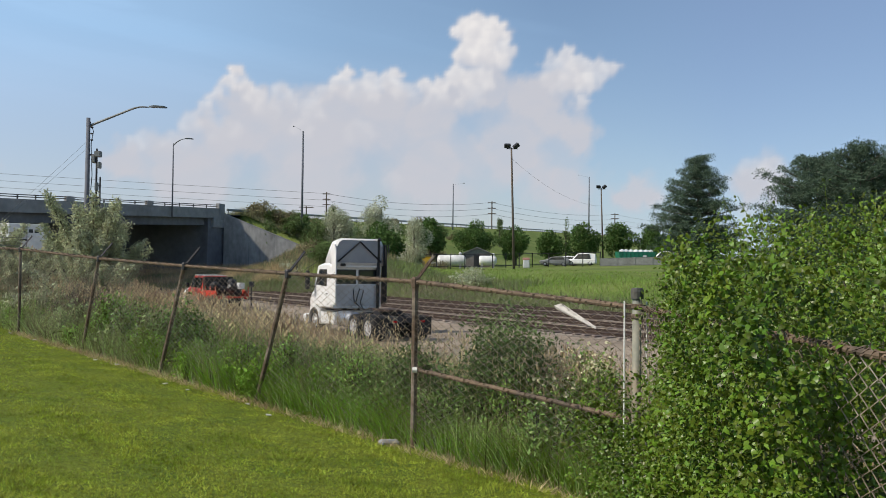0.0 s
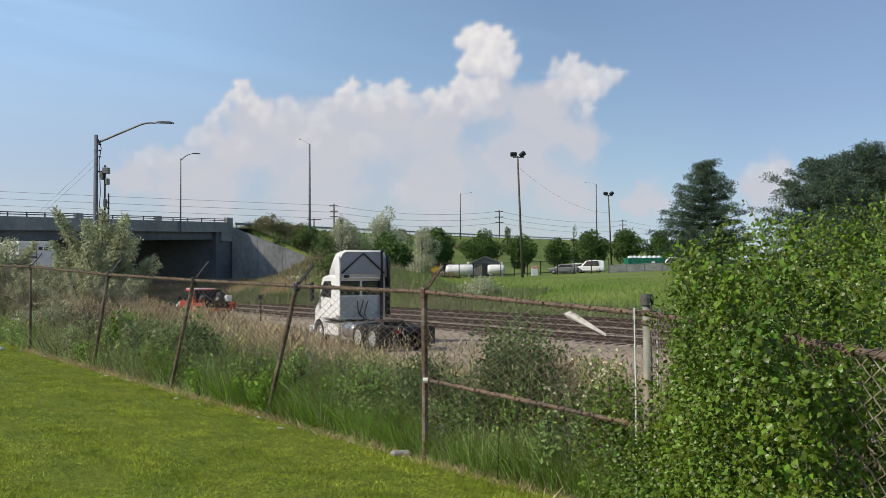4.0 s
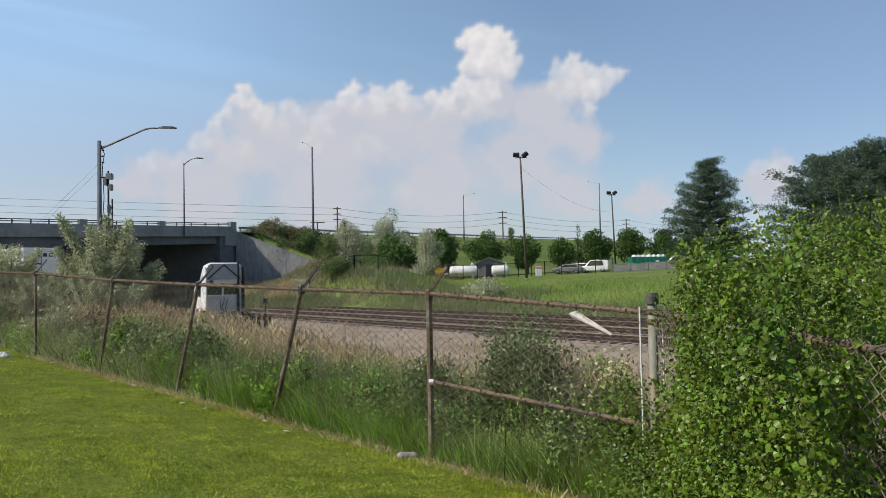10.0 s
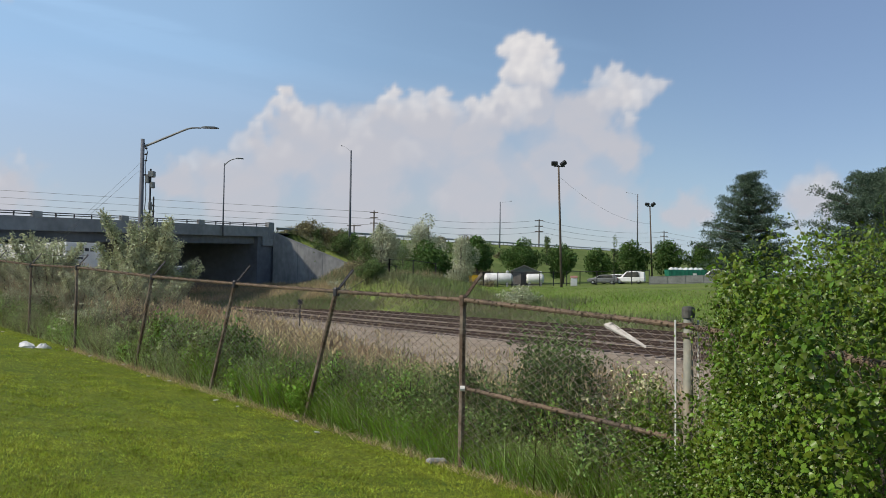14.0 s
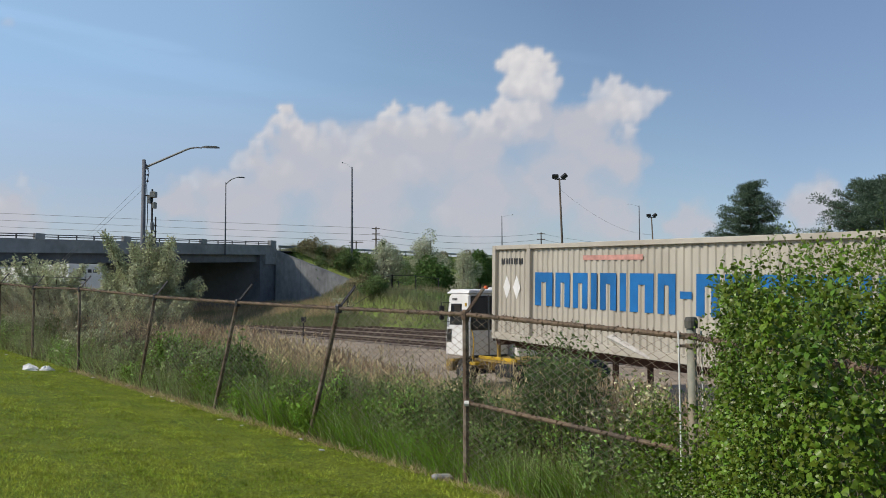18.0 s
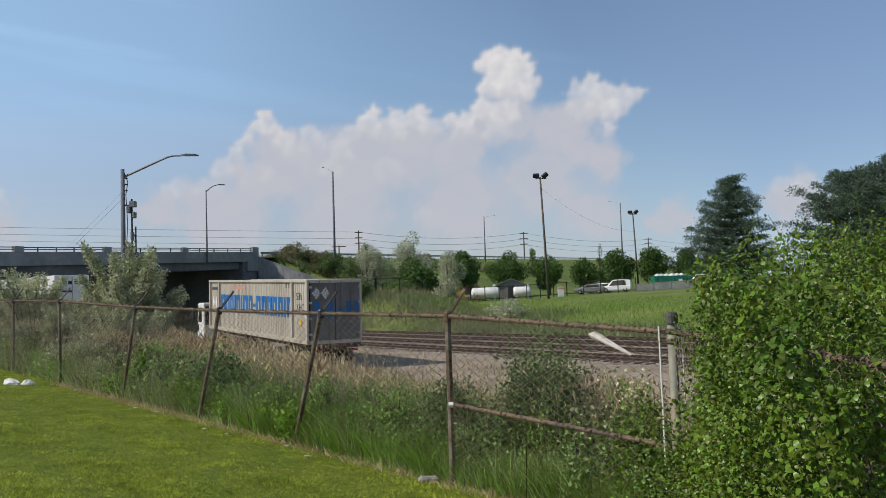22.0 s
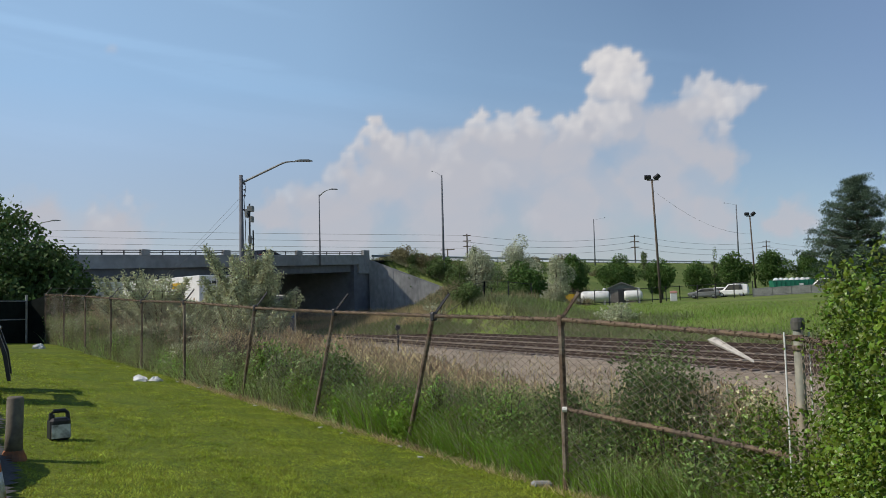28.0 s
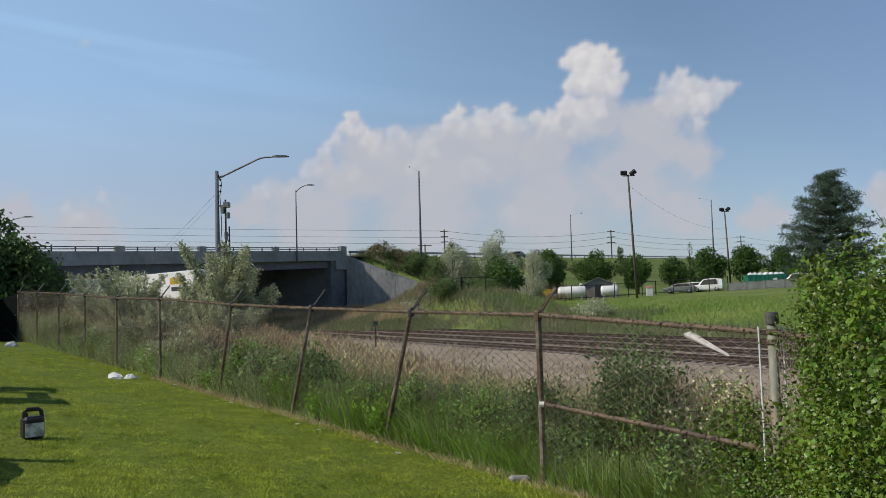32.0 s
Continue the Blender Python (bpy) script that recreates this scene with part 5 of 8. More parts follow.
    for i in range(60):
        c, r = lobes[(14, 15, 16, 17, 18, 24, 25, 27, 40, 39, 30, 12)[i % 12]]
        base = np.array(c) + np.array([rng.uniform(-0.7, 0.7) * r[0], rng.uniform(-0.6, 0.6) * r[1], r[2] * 0.75])
        tip = base + np.array([rng.uniform(-0.16, 0.16), rng.uniform(-0.1, 0.1), rng.uniform(0.05, 0.30)])
        part("shoot", Mesh().tube([tuple(base), tuple(tip)], [0.003, 0.0015], 4), M_LEAF, ob)
        for k in np.linspace(0.15, 1, 9):
            extra.append(base + (tip - base) * k + rng.normal(size=3) * 0.022)
            ed.append(unit(rng.normal(size=3) + [0, 0, 0.5]))
    # leafy clumps that have grown through the mesh
    for i in range(230):
        y = rng.uniform(3.3, 7.0)
        z = rng.uniform(1.2, 3.1)
        if y < 4.3 and z < 2.1 and rng.rand() < 0.5:
            continue
        lo = y * (0.235 if z > 1.75 else 0.205) + 0.15
        c = np.array([max(lo + rng.exponential(0.10), 1.66 - rng.uniform(0.0, 0.5)), y, z])
        if value_noise(np.array(y * 3.1 + 5), np.array(z * 3.1 + 5), 73) < 0.22:
            continue
        dd = unit(rng.normal(size=(170, 3)))
        extra += list(c + dd * rng.uniform(0.05, 1.0, (170, 1)) * np.array([0.13, 0.18, 0.17]) * rng.uniform(0.7, 1.25))
        ed += list(dd)
    pts, d = np.concatenate([pts, np.array(extra)]), np.concatenate([d, np.array(ed)])
    part("foliage", bulk_mesh("foliage", *oval_leaves(pts, np.full(len(pts), 0.0335), rng, d * 0.9 + [-0.2, -0.25, 0.15], 0.55, 0.25)), M_LEAF, ob)


corner_bush()


# ---- weeds and grass ----
def scatter(rng, n, s0, s1, v0, v1):
    """Roots along the fence: s along it, v from it."""
    s, v = rng.uniform(s0, s1, n), rng.uniform(v0, v1, n)
    x, y = FA[0] + FU[0] * s + FV[0] * v, FA[1] + FU[1] * s + FV[1] * v
    return np.stack([x, y, height(x, y) - 0.02], -1), s, v


def weed_strip():
    rng = np.random.RandomState(41)
    a, s, v = scatter(rng, 27000, -3.6, 8, -2.6, 0.03)
    ta = np.clip(0.28 + 0.55 * value_noise(s * 1.1 + 9, v * 1.2 + 30, 3) ** 1.3 + 0.12 * -v, 0.2, 0.95)
    b, s2, v2 = scatter(rng, 24000, 8, 34, -2.8, 0.05)
    tb = np.clip(0.30 + 0.5 * value_noise(s2 * 0.8 + 9, v2 * 1.0 + 30, 3) ** 1.3 + 0.12 * -v2, 0.25, 1.0)
    tagged(part("tall_grass", bulk_mesh("tall_grass", *join(blades(a, ta, np.full(len(a), 0.010), rng, 0.5, 0.55), blades(b, tb, np.full(len(b), 0.017), rng, 0.45, 0.55, 1))), M_GRASS), "tall unmown green grass along the fence", "grass", kind="stuff")
    c, s3, v3 = scatter(rng, 5200, 1.6, 6.2, -1.3, 0.03)
    keep = value_noise(s3 * 1.1, v3 * 1.1 + 12, 9) > 0.45
    c = c[keep]
    tagged(part("fresh_grass", bulk_mesh("fresh_grass", *blades(c, np.full(len(c), 0.55), np.full(len(c), 0.02), rng, 0.5, 0.5)), M_BRIGHT), "clumps of bright green grass at the fence foot", "grass", kind="stuff")
    c, s3, v3 = scatter(rng, 14000, -3.4, 3.5, -1.1, 0.02)
    tc = 0.30 + 0.30 * value_noise(s3 * 1.4 + 3, v3 * 1.4 + 14, 25)
    tagged(part("fresh_grass", bulk_mesh("fresh_grass", *blades(c, tc, np.full(len(c), 0.011), rng, 0.7, 0.6)), M_BRIGHT), "lush green grass low behind the fence mesh", "grass", kind="stuff")
    # the far part of the bank down to the road
    n = 74000
    u, w = rng.uniform(-5, 75, n), rng.uniform(3.0, 10.9, n)
    x, y = TN[0] * w + TU[0] * u, TN[1] * w + TU[1] * u
    fv = (x - FA[0]) * FV[0] + (y - FA[1]) * FV[1]
    ok = fv < -1.0
    x, y, w, u = x[ok], y[ok], w[ok], u[ok]
    root = np.stack([x, y, height(x, y) - 0.02], -1)
    red = (value_noise(u * 0.12 + 3, w * 0.3, 77) + 0.62 * ease(-1.0, -2.0, fv[ok])) > 0.42
    tg = 0.52 + 0.22 * ease(12, 28, u)
    thin_out = (rng.rand(len(u)) < 0.5) | (w < 3.0)
    tagged(part("bank_grass", bulk_mesh("bank_grass", *blades(root[~red & thin_out], tg[~red & thin_out], np.full((~red & thin_out).sum(), 0.03), rng, 0.5, 0.6)), M_GRASS), "tall grass on the bank above the service road", "grass", kind="stuff")
    rr = root[red]
    hr = (np.clip(0.84 + 0.020 * (u[red] - 12), 0.74, 1.1) + 0.45 * ease(25, 33, u[red])) * (0.80 + 0.34 * value_noise(u[red] * 0.9, w[red] * 0.9 + 8, 29)) + 0.05 * np.clip(w[red] - 7, 0, 4)
    v1, f1 = blades(rr, hr, np.full(len(rr), 0.014), rng, 0.25, 0.2, 1)
    heads = rr + np.stack([rng.normal(size=len(rr)) * 0.12, rng.normal(size=len(rr)) * 0.12, 0.87 * hr * rng.uniform(0.65, 1.15, len(rr))], -1)
    up = np.tile([0, 0, 1.0], (len(rr), 1))
    tagged(part("dry_reeds", bulk_mesh("dry_reeds", *join((v1, f1), leaves(heads, np.full(len(rr), 0.17), rng, up * 2.4, 0.20, 0.0, 0.03))), M_REED), "rust-brown dry reeds with feathery heads on the bank", "reeds", kind="stuff")
    # fringe of weeds along the far side of the tracks
    n = 16000
    u, w = rng.uniform(10, 150, n), rng.uniform(42.8, 49, n)
    x, y = TN[0] * w + TU[0] * u, TN[1] * w + TU[1] * u
    root = np.stack([x, y, height(x, y) - 0.02], -1)
    tagged(part("trackside_weeds", bulk_mesh("trackside_weeds", *blades(root, np.full(n, 0.85), np.full(n, 0.06), rng, 0.6, 0.5, 1)), M_WEED), "green weeds along the far side of the tracks", "weeds", kind="stuff")
    n = 46000
    u, w = rng.uniform(0, 160, n), rng.uniform(47, 67, n)
    x, y = TN[0] * w + TU[0] * u, TN[1] * w + TU[1] * u
    root = np.stack([x, y, height(x, y) - 0.02], -1)
    tagged(part("meadow_grass", bulk_mesh("meadow_grass", *blades(root, 0.40 - 0.24 * ease(56, 64, w), np.full(n, 0.05), rng, 0.7, 0.5, 1)), M_FIELD), "bright green meadow grass rising beyond the tracks", "grass", kind="stuff")
    n = 15000
    u, w = rng.uniform(60, 120, n), rng.uniform(42.6, 54, n)
    x, y = TN[0] * w + TU[0] * u, TN[1] * w + TU[1] * u
    root = np.stack([x, y, height(x, y) - 0.02], -1)
    tagged(part("trackside_weeds", bulk_mesh("trackside_weeds", *blades(root, np.full(n, 0.7), np.full(n, 0.07), rng, 0.6, 0.5, 1)), M_WEED), "grey-green weeds on the low bank beyond the tracks", "weeds", kind="stuff")
    # tan feathery grass standing alone before the road
    n = 5200
    r, s, v = scatter(rng, n, -3.0, 0.8, -3.4, -0.9)
    keep = value_noise(s * 1.6 + 7, v * 1.6 + 50, 5) > 0.42
    r = r[keep]
    ht = np.full(len(r), 1.25)
    tops = r + np.stack([rng.normal(size=len(r)) * 0.12, rng.normal(size=len(r)) * 0.12, 1.0 * rng.uniform(0.7, 1.2, len(r))], -1)
    tagged(part("dry_reeds", bulk_mesh("dry_reeds", *join(blades(r, ht, np.full(len(r), 0.009), rng, 0.3, 0.25), leaves(tops, np.full(len(r), 0.12), rng, np.tile([0, 0, 3.0], (len(r), 1)), 0.15, 0.0, 0.02))), M_REED), "thin tan feathery grass behind the fence corner", "reeds", kind="stuff")
    # reeds along the foot of the wing wall
    n = 5200
    x, y = BR[0] + rng.uniform(-4, 24, n), BR[1] - 0.3 - rng.uniform(0, 1, n) ** 1.4 * 17
    keep = x * TN[0] + y * TN[1] > 42.6
    x, y = x[keep], y[keep]
    root = np.stack([x, y, height(x, y)], -1)
    tagged(part("dry_reeds", bulk_mesh("dry_reeds", *blades(root, np.full(len(root), 1.15), np.full(len(root), 0.05), rng, 0.3, 0.2)), M_REED), "rust-brown reeds below the wing wall", "reeds", kind="stuff")
    more = np.repeat(root, 2, 0) + rng.normal(size=(2 * len(root), 3)) * [0.3, 0.3, 0]
    tagged(part("wall_foot_weeds", bulk_mesh("wall_foot_weeds", *blades(more, np.full(len(more), 0.95), np.full(len(more), 0.08), rng, 0.5, 0.4)), M_WEED), "grey-green weeds below the concrete wing wall", "weeds", kind="stuff")
    # weeds and reeds closed over the tracks before the bridge
    n = 26000
    u, w = rng.uniform(80, 118, n), rng.uniform(29, 44, n)
    x, y = TN[0] * w + TU[0] * u, TN[1] * w + TU[1] * u
    o = overgrown(x, y)
    x, y, o = x[o > 0], y[o > 0], o[o > 0]
    root = np.stack([x, y, height(x, y) - 0.05], -1)
    dry = value_noise(x * 0.4 + 50, y * 0.4, 31) + 0.05 * (o - 9) > 0.55
    tagged(part("track_weeds", bulk_mesh("track_weeds", *blades(root[~dry], np.full((~dry).sum(), 0.85), np.full((~dry).sum(), 0.07), rng, 0.5, 0.4, 1)), M_WEED), "grey-green weeds closed over the tracks before the bridge", "weeds", kind="stuff")
    tagged(part("dry_reeds", bulk_mesh("dry_reeds", *blades(root[dry], np.full(dry.sum(), 1.15), np.full(dry.sum(), 0.05), rng, 0.3, 0.25, 1)), M_REED), "rust-brown reeds standing before the bridge", "reeds", kind="stuff")
    # upright leafy weeds in patches of several kinds
    r1, s1, v1 = scatter(rng, 8200, -3.5, 9, -2.2, -0.05)
    r2, s2, v2 = scatter(rng, 9500, 9, 34, -2.4, -0.05)
    r, sv, vv = np.concatenate([r1, r2]), np.concatenate([s1, s2]), np.concatenate([v1, v2])
    lush = value_noise(sv * 0.75 + 4, vv * 0.8 + 40, 13)
    tall = np.clip(0.30 + 0.72 * lush ** 1.2 + 0.10 * np.clip(-vv, 0, 1.2) - 0.22 * np.clip(-vv - 1.3, 0, 2), 0.22, 1.1) * (0.80 + 0.28 * ease(5, 12, sv))
    kind = value_noise(sv * 0.6 + 60, vv * 0.7 + 20, 17) + 0.25 * (rng.rand(len(r)) - 0.5) - 0.14 * ease(9, 15, sv)
    size = np.where(sv < 9, 0.085, 0.13)
    gap = value_noise(sv * 2.1 + 11, vv * 2.1 + 70, 19) > 0.24
    for pick, mt, per, slim, name, label in ((kind < 0.40, M_GREYWEED, 13, 0.23, "grey_weeds", "tall grey-green weeds with narrow leaves along the fence"), ((kind >= 0.40) & (kind < 0.62), M_HERB, 14, 0.34, "leafy_weeds", "leafy green weeds among the tall grass"), (kind >= 0.62, M_DARKWEED, 13, 0.44, "dark_weeds", "dark green bushy weeds behind the fence")):
        pick = pick & gap
        tagged(part(name, bulk_mesh(name, *stalks(r[pick], tall[pick], size[pick], rng, per, slim)), mt), label, "weeds", kind="stuff")
    # fresh lance-leaved clumps at the fence foot
    r, sv, vv = scatter(rng, 1500, 1.8, 6.6, -0.9, -0.03)
    ok = value_noise(sv * 1.3 + 5, vv * 1.3 + 31, 23) > 0.45
    tagged(part("fresh_weeds", bulk_mesh("fresh_weeds", *stalks(r[ok], np.full(ok.sum(), 0.55), np.full(ok.sum(), 0.15), rng, 12, 0.17, 0.9)), M_BRIGHT), "bright green lance-leaved clumps at the fence foot", "weeds", kind="stuff")
    # seed stalks that stand above the rest
    r, sv, vv = scatter(rng, 2600, -3.4, 30, -2.8, -0.3)
    tall = rng.uniform(0.8, 1.25, len(r))
    tops = r + np.stack([np.zeros(len(r)), np.zeros(len(r)), tall * 0.92], -1)
    spikes = np.repeat(tops, 5, 0) + rng.normal(size=(5 * len(r), 3)) * [0.012, 0.012, 0.06]
    tagged(part("seed_stalks", bulk_mesh("seed_stalks", *join(blades(r, tall, np.full(len(r), 0.009), rng, 0.12, 0.1), leaves(spikes, np.full(len(spikes), 0.05), rng, np.tile([0, 0, 2.5], (len(spikes), 1)), 0.22, 0.0, 0.03))), M_REED), "dry seed stalks standing above the weeds", "weeds", kind="stuff")


def weedy_shrub(s, v, tall, wide, seed, count, mat, label, leaf=0.07, flowers=0):
    rng = np.random.RandomState(seed)
    x, y, _ = along_fence(s, 0, v)
    ob = thing("weedy_shrub", label, "shrub", "shrubs behind the fence", m=Matrix.Translation(at_ground(x, y)))
    pts, outs = [], []
    for i in range(18):
        a, ln = rng.uniform(0, 6.28), tall * rng.uniform(0.5, 1.05)
        reach = wide * 0.5 * rng.uniform(0.1, 1.0)
        end = np.array([reach * math.cos(a), reach * math.sin(a), ln * (1 - 0.3 * (reach / wide))])
        part("stem", Mesh().tube([(0, 0, 0), tuple(end * [0.5, 0.5, 0.6]), tuple(end)], [0.014, 0.009, 0.003], 4), M_BARK, ob)
        m = count // 18
        k = rng.uniform(0.12, 1.0, m)[:, None] ** 0.7
        pts.append(end * k + rng.normal(size=(m, 3)) * 0.11 * wide)
        outs.append(unit(rng.normal(size=(m, 3)) + [0, 0, 0.4]))
    pts, outs = np.concatenate(pts), np.concatenate(outs)
    pts[:, 2] = np.abs(pts[:, 2])
    part("foliage", bulk_mesh("foliage", *leaves(pts, np.full(len(pts), leaf), rng, outs, 0.5, 0.1)), mat, ob)
    if flowers:
        rim = np.argsort(pts[:, 2] / tall + np.hypot(pts[:, 0], pts[:, 1]) / wide)[-len(pts) // 3:]
        pick = rng.choice(rim, flowers)
        c = pts[pick] + unit(pts[pick] * [1, 1, 0.4]) * 0.06
        for p in c:
            part("flower", bulk_mesh("flower", *leaves(p + rng.normal(size=(7, 3)) * 0.022, np.full(7, 0.036), rng, None, 0.9)), M_FLOWER, ob)


weed_strip()
rng_w = np.random.RandomState(91)
for i in range(30):
    s, v = rng_w.uniform(-2.5, 9.5), -rng_w.uniform(0.12, 1.6)
    weedy_shrub(s, v, rng_w.uniform(0.4, 0.95), rng_w.uniform(0.5, 0.9), 330 + i, 1500, (M_HERB, M_DARKWEED, M_GREYWEED)[i % 3], "leafy green weed clump behind the fence", 0.05 if s < 5 else 0.07)
for i, s in enumerate((3.3, 3.8, 4.4, 5.0, 6.3, 7.2)):
    weedy_shrub(s, -0.22 - 0.1 * (i % 3), 0.55 - 0.06 * (i % 2), 0.75, 370 + i, 2200, M_BRIGHT, "bright fresh green weed clump at the fence foot", 0.06)
weedy_shrub(-0.40, -0.9, 1.5, 1.25, 300, 12000, M_DARKLEAF, "dark leafy shrub behind the chain-link mesh", 0.047)
weedy_shrub(-1.25, -1.1, 1.15, 0.85, 301, 4800, M_HERB, "leafy shrub with cream flowers behind the mesh", 0.046, 150)
weedy_shrub(0.75, -0.8, 0.95, 0.9, 302, 6000, M_DARKLEAF, "low dark leafy shrub behind the fence", 0.048)
weedy_shrub(-2.2, -0.35, 1.1, 0.7, 303, 3400, M_LEAF, "low light green sprouts beside the corner post", 0.045)
weedy_shrub(5.9, -0.45, 1.1, 0.8, 304, 3400, M_DARKWEED, "bushy dark weed at a leaning post")
weedy_shrub(8.6, -0.4, 1.05, 0.75, 305, 2800, M_HERB, "bushy dark weed at a leaning post")
weedy_shrub(10.4, -0.45, 0.75, 0.9, 308, 3000, M_GREYWEED, "bushy green weed behind the fence", 0.07)
weedy_shrub(11.0, -0.9, 1.0, 1.5, 306, 3000, M_TWIG, "dry brown twiggy weed behind the fence", 0.05)
for i, s in enumerate((13.5, 16.8, 20.0, 23.5, 27.0)):
    weedy_shrub(s, -0.8, 0.85, 1.3, 310 + i, 2600, M_DARKLEAF if i % 2 else M_OLIVE, "green weedy shrub behind the fence", 0.10)
x, y = 3.1, 84.9
tree("blossoming_tree", "small white-flowering shrub in the meadow", at_ground(x, y), 1.9, 4.6, M_BLOSSOM, 190, 0.2, 900, 0.0, "", "shrub")
tree("blossoming_tree", "pale flowering shrub below the wing wall", at_ground(-17.2, 97.5), 2.2, 4.0, M_BLOSSOM, 191, 0.2, 700, 0.0, "", "shrub")


# brush and tall grass on the bank above the wing wall
def bank_brush():
    rng = np.random.RandomState(61)
    n = 14000
    a, b = rng.uniform(0.2, 30, n), rng.uniform(4.8, 18, n)
    x, y = BR[0] + a, BR[1] + b
    z = height(x, y) + 0.12
    root = np.stack([x, y, z - 0.15], -1)
    k = value_noise(a * 0.35 + 40, b * 0.35 + 9, 6)
    for pick, mt, name, label in ((k < 0.5, M_WEED, "bank_grass", "long grey-green grass on the highway bank"), (k >= 0.5, M_BRUSH, "bank_brush", "pale brown brush on the highway bank above the wing wall")):
        tall = 0.5 + 1.3 * k[pick]
        tagged(part(name, bulk_mesh(name, *blades(root[pick], tall, np.full(pick.sum(), 0.08), rng, 0.5, 0.5)), mt), label, "grass", kind="stuff")


bank_brush()


def lawn_grass():
    """Mown blades, denser near the path of sight, clipped to the lawn."""
    rng = np.random.RandomState(51)
    n = 500000
    d = 4.4 + 24 * rng.rand(n) ** 1.75
    az = np.radians(rng.uniform(-42, 14, n))
    x, y = d * np.sin(az), d * np.cos(az)
    fv = (x - FA[0]) * FV[0] + (y - FA[1]) * FV[1]
    fu = (x - FA[0]) * FU[0] + (y - FA[1]) * FU[1]
    tuft = 0.5 * value_noise(x * 5.5 + 90, y * 5.5 + 90, 81) + 0.5 * value_noise(x * 1.3 + 30, y * 1.3 + 30, 82)
    ok = (fv > -0.05) & (x < 1.6) & ~in_lot(x, y) & (rng.rand(n) < 0.25 + 1.2 * tuft)
    x, y, d, tuft, fv, fu = x[ok], y[ok], d[ok], tuft[ok], fv[ok], fu[ok]
    tall = (0.014 + 0.020 * tuft ** 1.5) * (1.0 + 0.36 * np.sin(fv * 5.2 + 0.25 * np.sin(fu * 0.8)))
    root = np.stack([x, y, height(x, y) + 0.03], -1)
    tagged(part("lawn_grass", bulk_mesh("lawn_grass", *blades(root, tall, 0.0042 + 0.00045 * d, rng, 1.2, 0.5, 1)), M_BLADE), "short mown yellow-green lawn blades", "grass", kind="stuff")
    # pale thatch along the fence foot
    r, s, v = scatter(rng, 3500, -2.5, 12, -0.1, 0.25)
    tagged(part("dry_thatch", bulk_mesh("dry_thatch", *blades(r + [0, 0, 0.03], np.full(len(r), 0.12), np.full(len(r), 0.01), rng, 1.6, 0.8, 2)), M_REED), "pale dry grass cuttings at the fence foot", "grass", kind="stuff")


lawn_grass()

# ---- vehicles ----
SPIN = {}                                        # wheels of each moving vehicle: object, place and radius


def wheel(parent, x, y, r=0.5, w=0.28, rim=None, dual=False, z=None):
    """A tyre with a dished rim and hub, its axle along x."""
    z = r if z is None else z
    k = 2.1 if dual else 1.0
    tyre = part("wheel", Mesh().lathe([(r * 0.62, -w / 2 * k), (r * 0.93, -w / 2 * k), (r, -w * 0.36 * k), (r, -w * 0.08), (r * 0.94, 0), (r, w * 0.08), (r, w * 0.36 * k), (r * 0.93, w / 2 * k), (r * 0.62, w / 2 * k)], "x", 24, None, False), M_TYRE, parent, smooth=True, m=Matrix.Translation((x, y, z)))
    s = -1 if x < 0 else 1
    o = s * w / 2 * k
    dish = Mesh().lathe([(r * 0.64, o - s * 0.02), (r * 0.60, o), (r * 0.52, o - s * 0.06), (r * 0.30, o - s * (0.10 if dual else 0.03)), (r * 0.24, o - s * 0.0), (r * 0.12, o + s * 0.03), (0.001, o + s * 0.03)], "x", 20)
    part("rim", dish, rim or M_ALU, tyre)
    nuts = Mesh()
    for i in range(8):
        a = 2 * math.pi * i / 8
        nuts.lathe([(0.022, o - s * 0.07), (0.022, o + s * 0.005), (0.001, o + s * 0.01)], "x", 6, Matrix.Translation((0, r * 0.40 * math.cos(a), r * 0.40 * math.sin(a))))
    part("wheel_nuts", nuts, M_DARKSTEEL, tyre)
    SPIN.setdefault(parent.name, []).append((tyre, (x, y, z), r))
    return tyre


M_RIM = material("polished_wheel", (0.58, 0.58, 0.58), 0.35, 0.3, scale=8, vary=0.15, second=(0.40, 0.39, 0.38), second_scale=3)
M_CABREAR = material("dusty_white_panel", (0.60, 0.60, 0.60), 0.5, scale=3, vary=0.12, second=(0.45, 0.44, 0.43), second_scale=1.2)


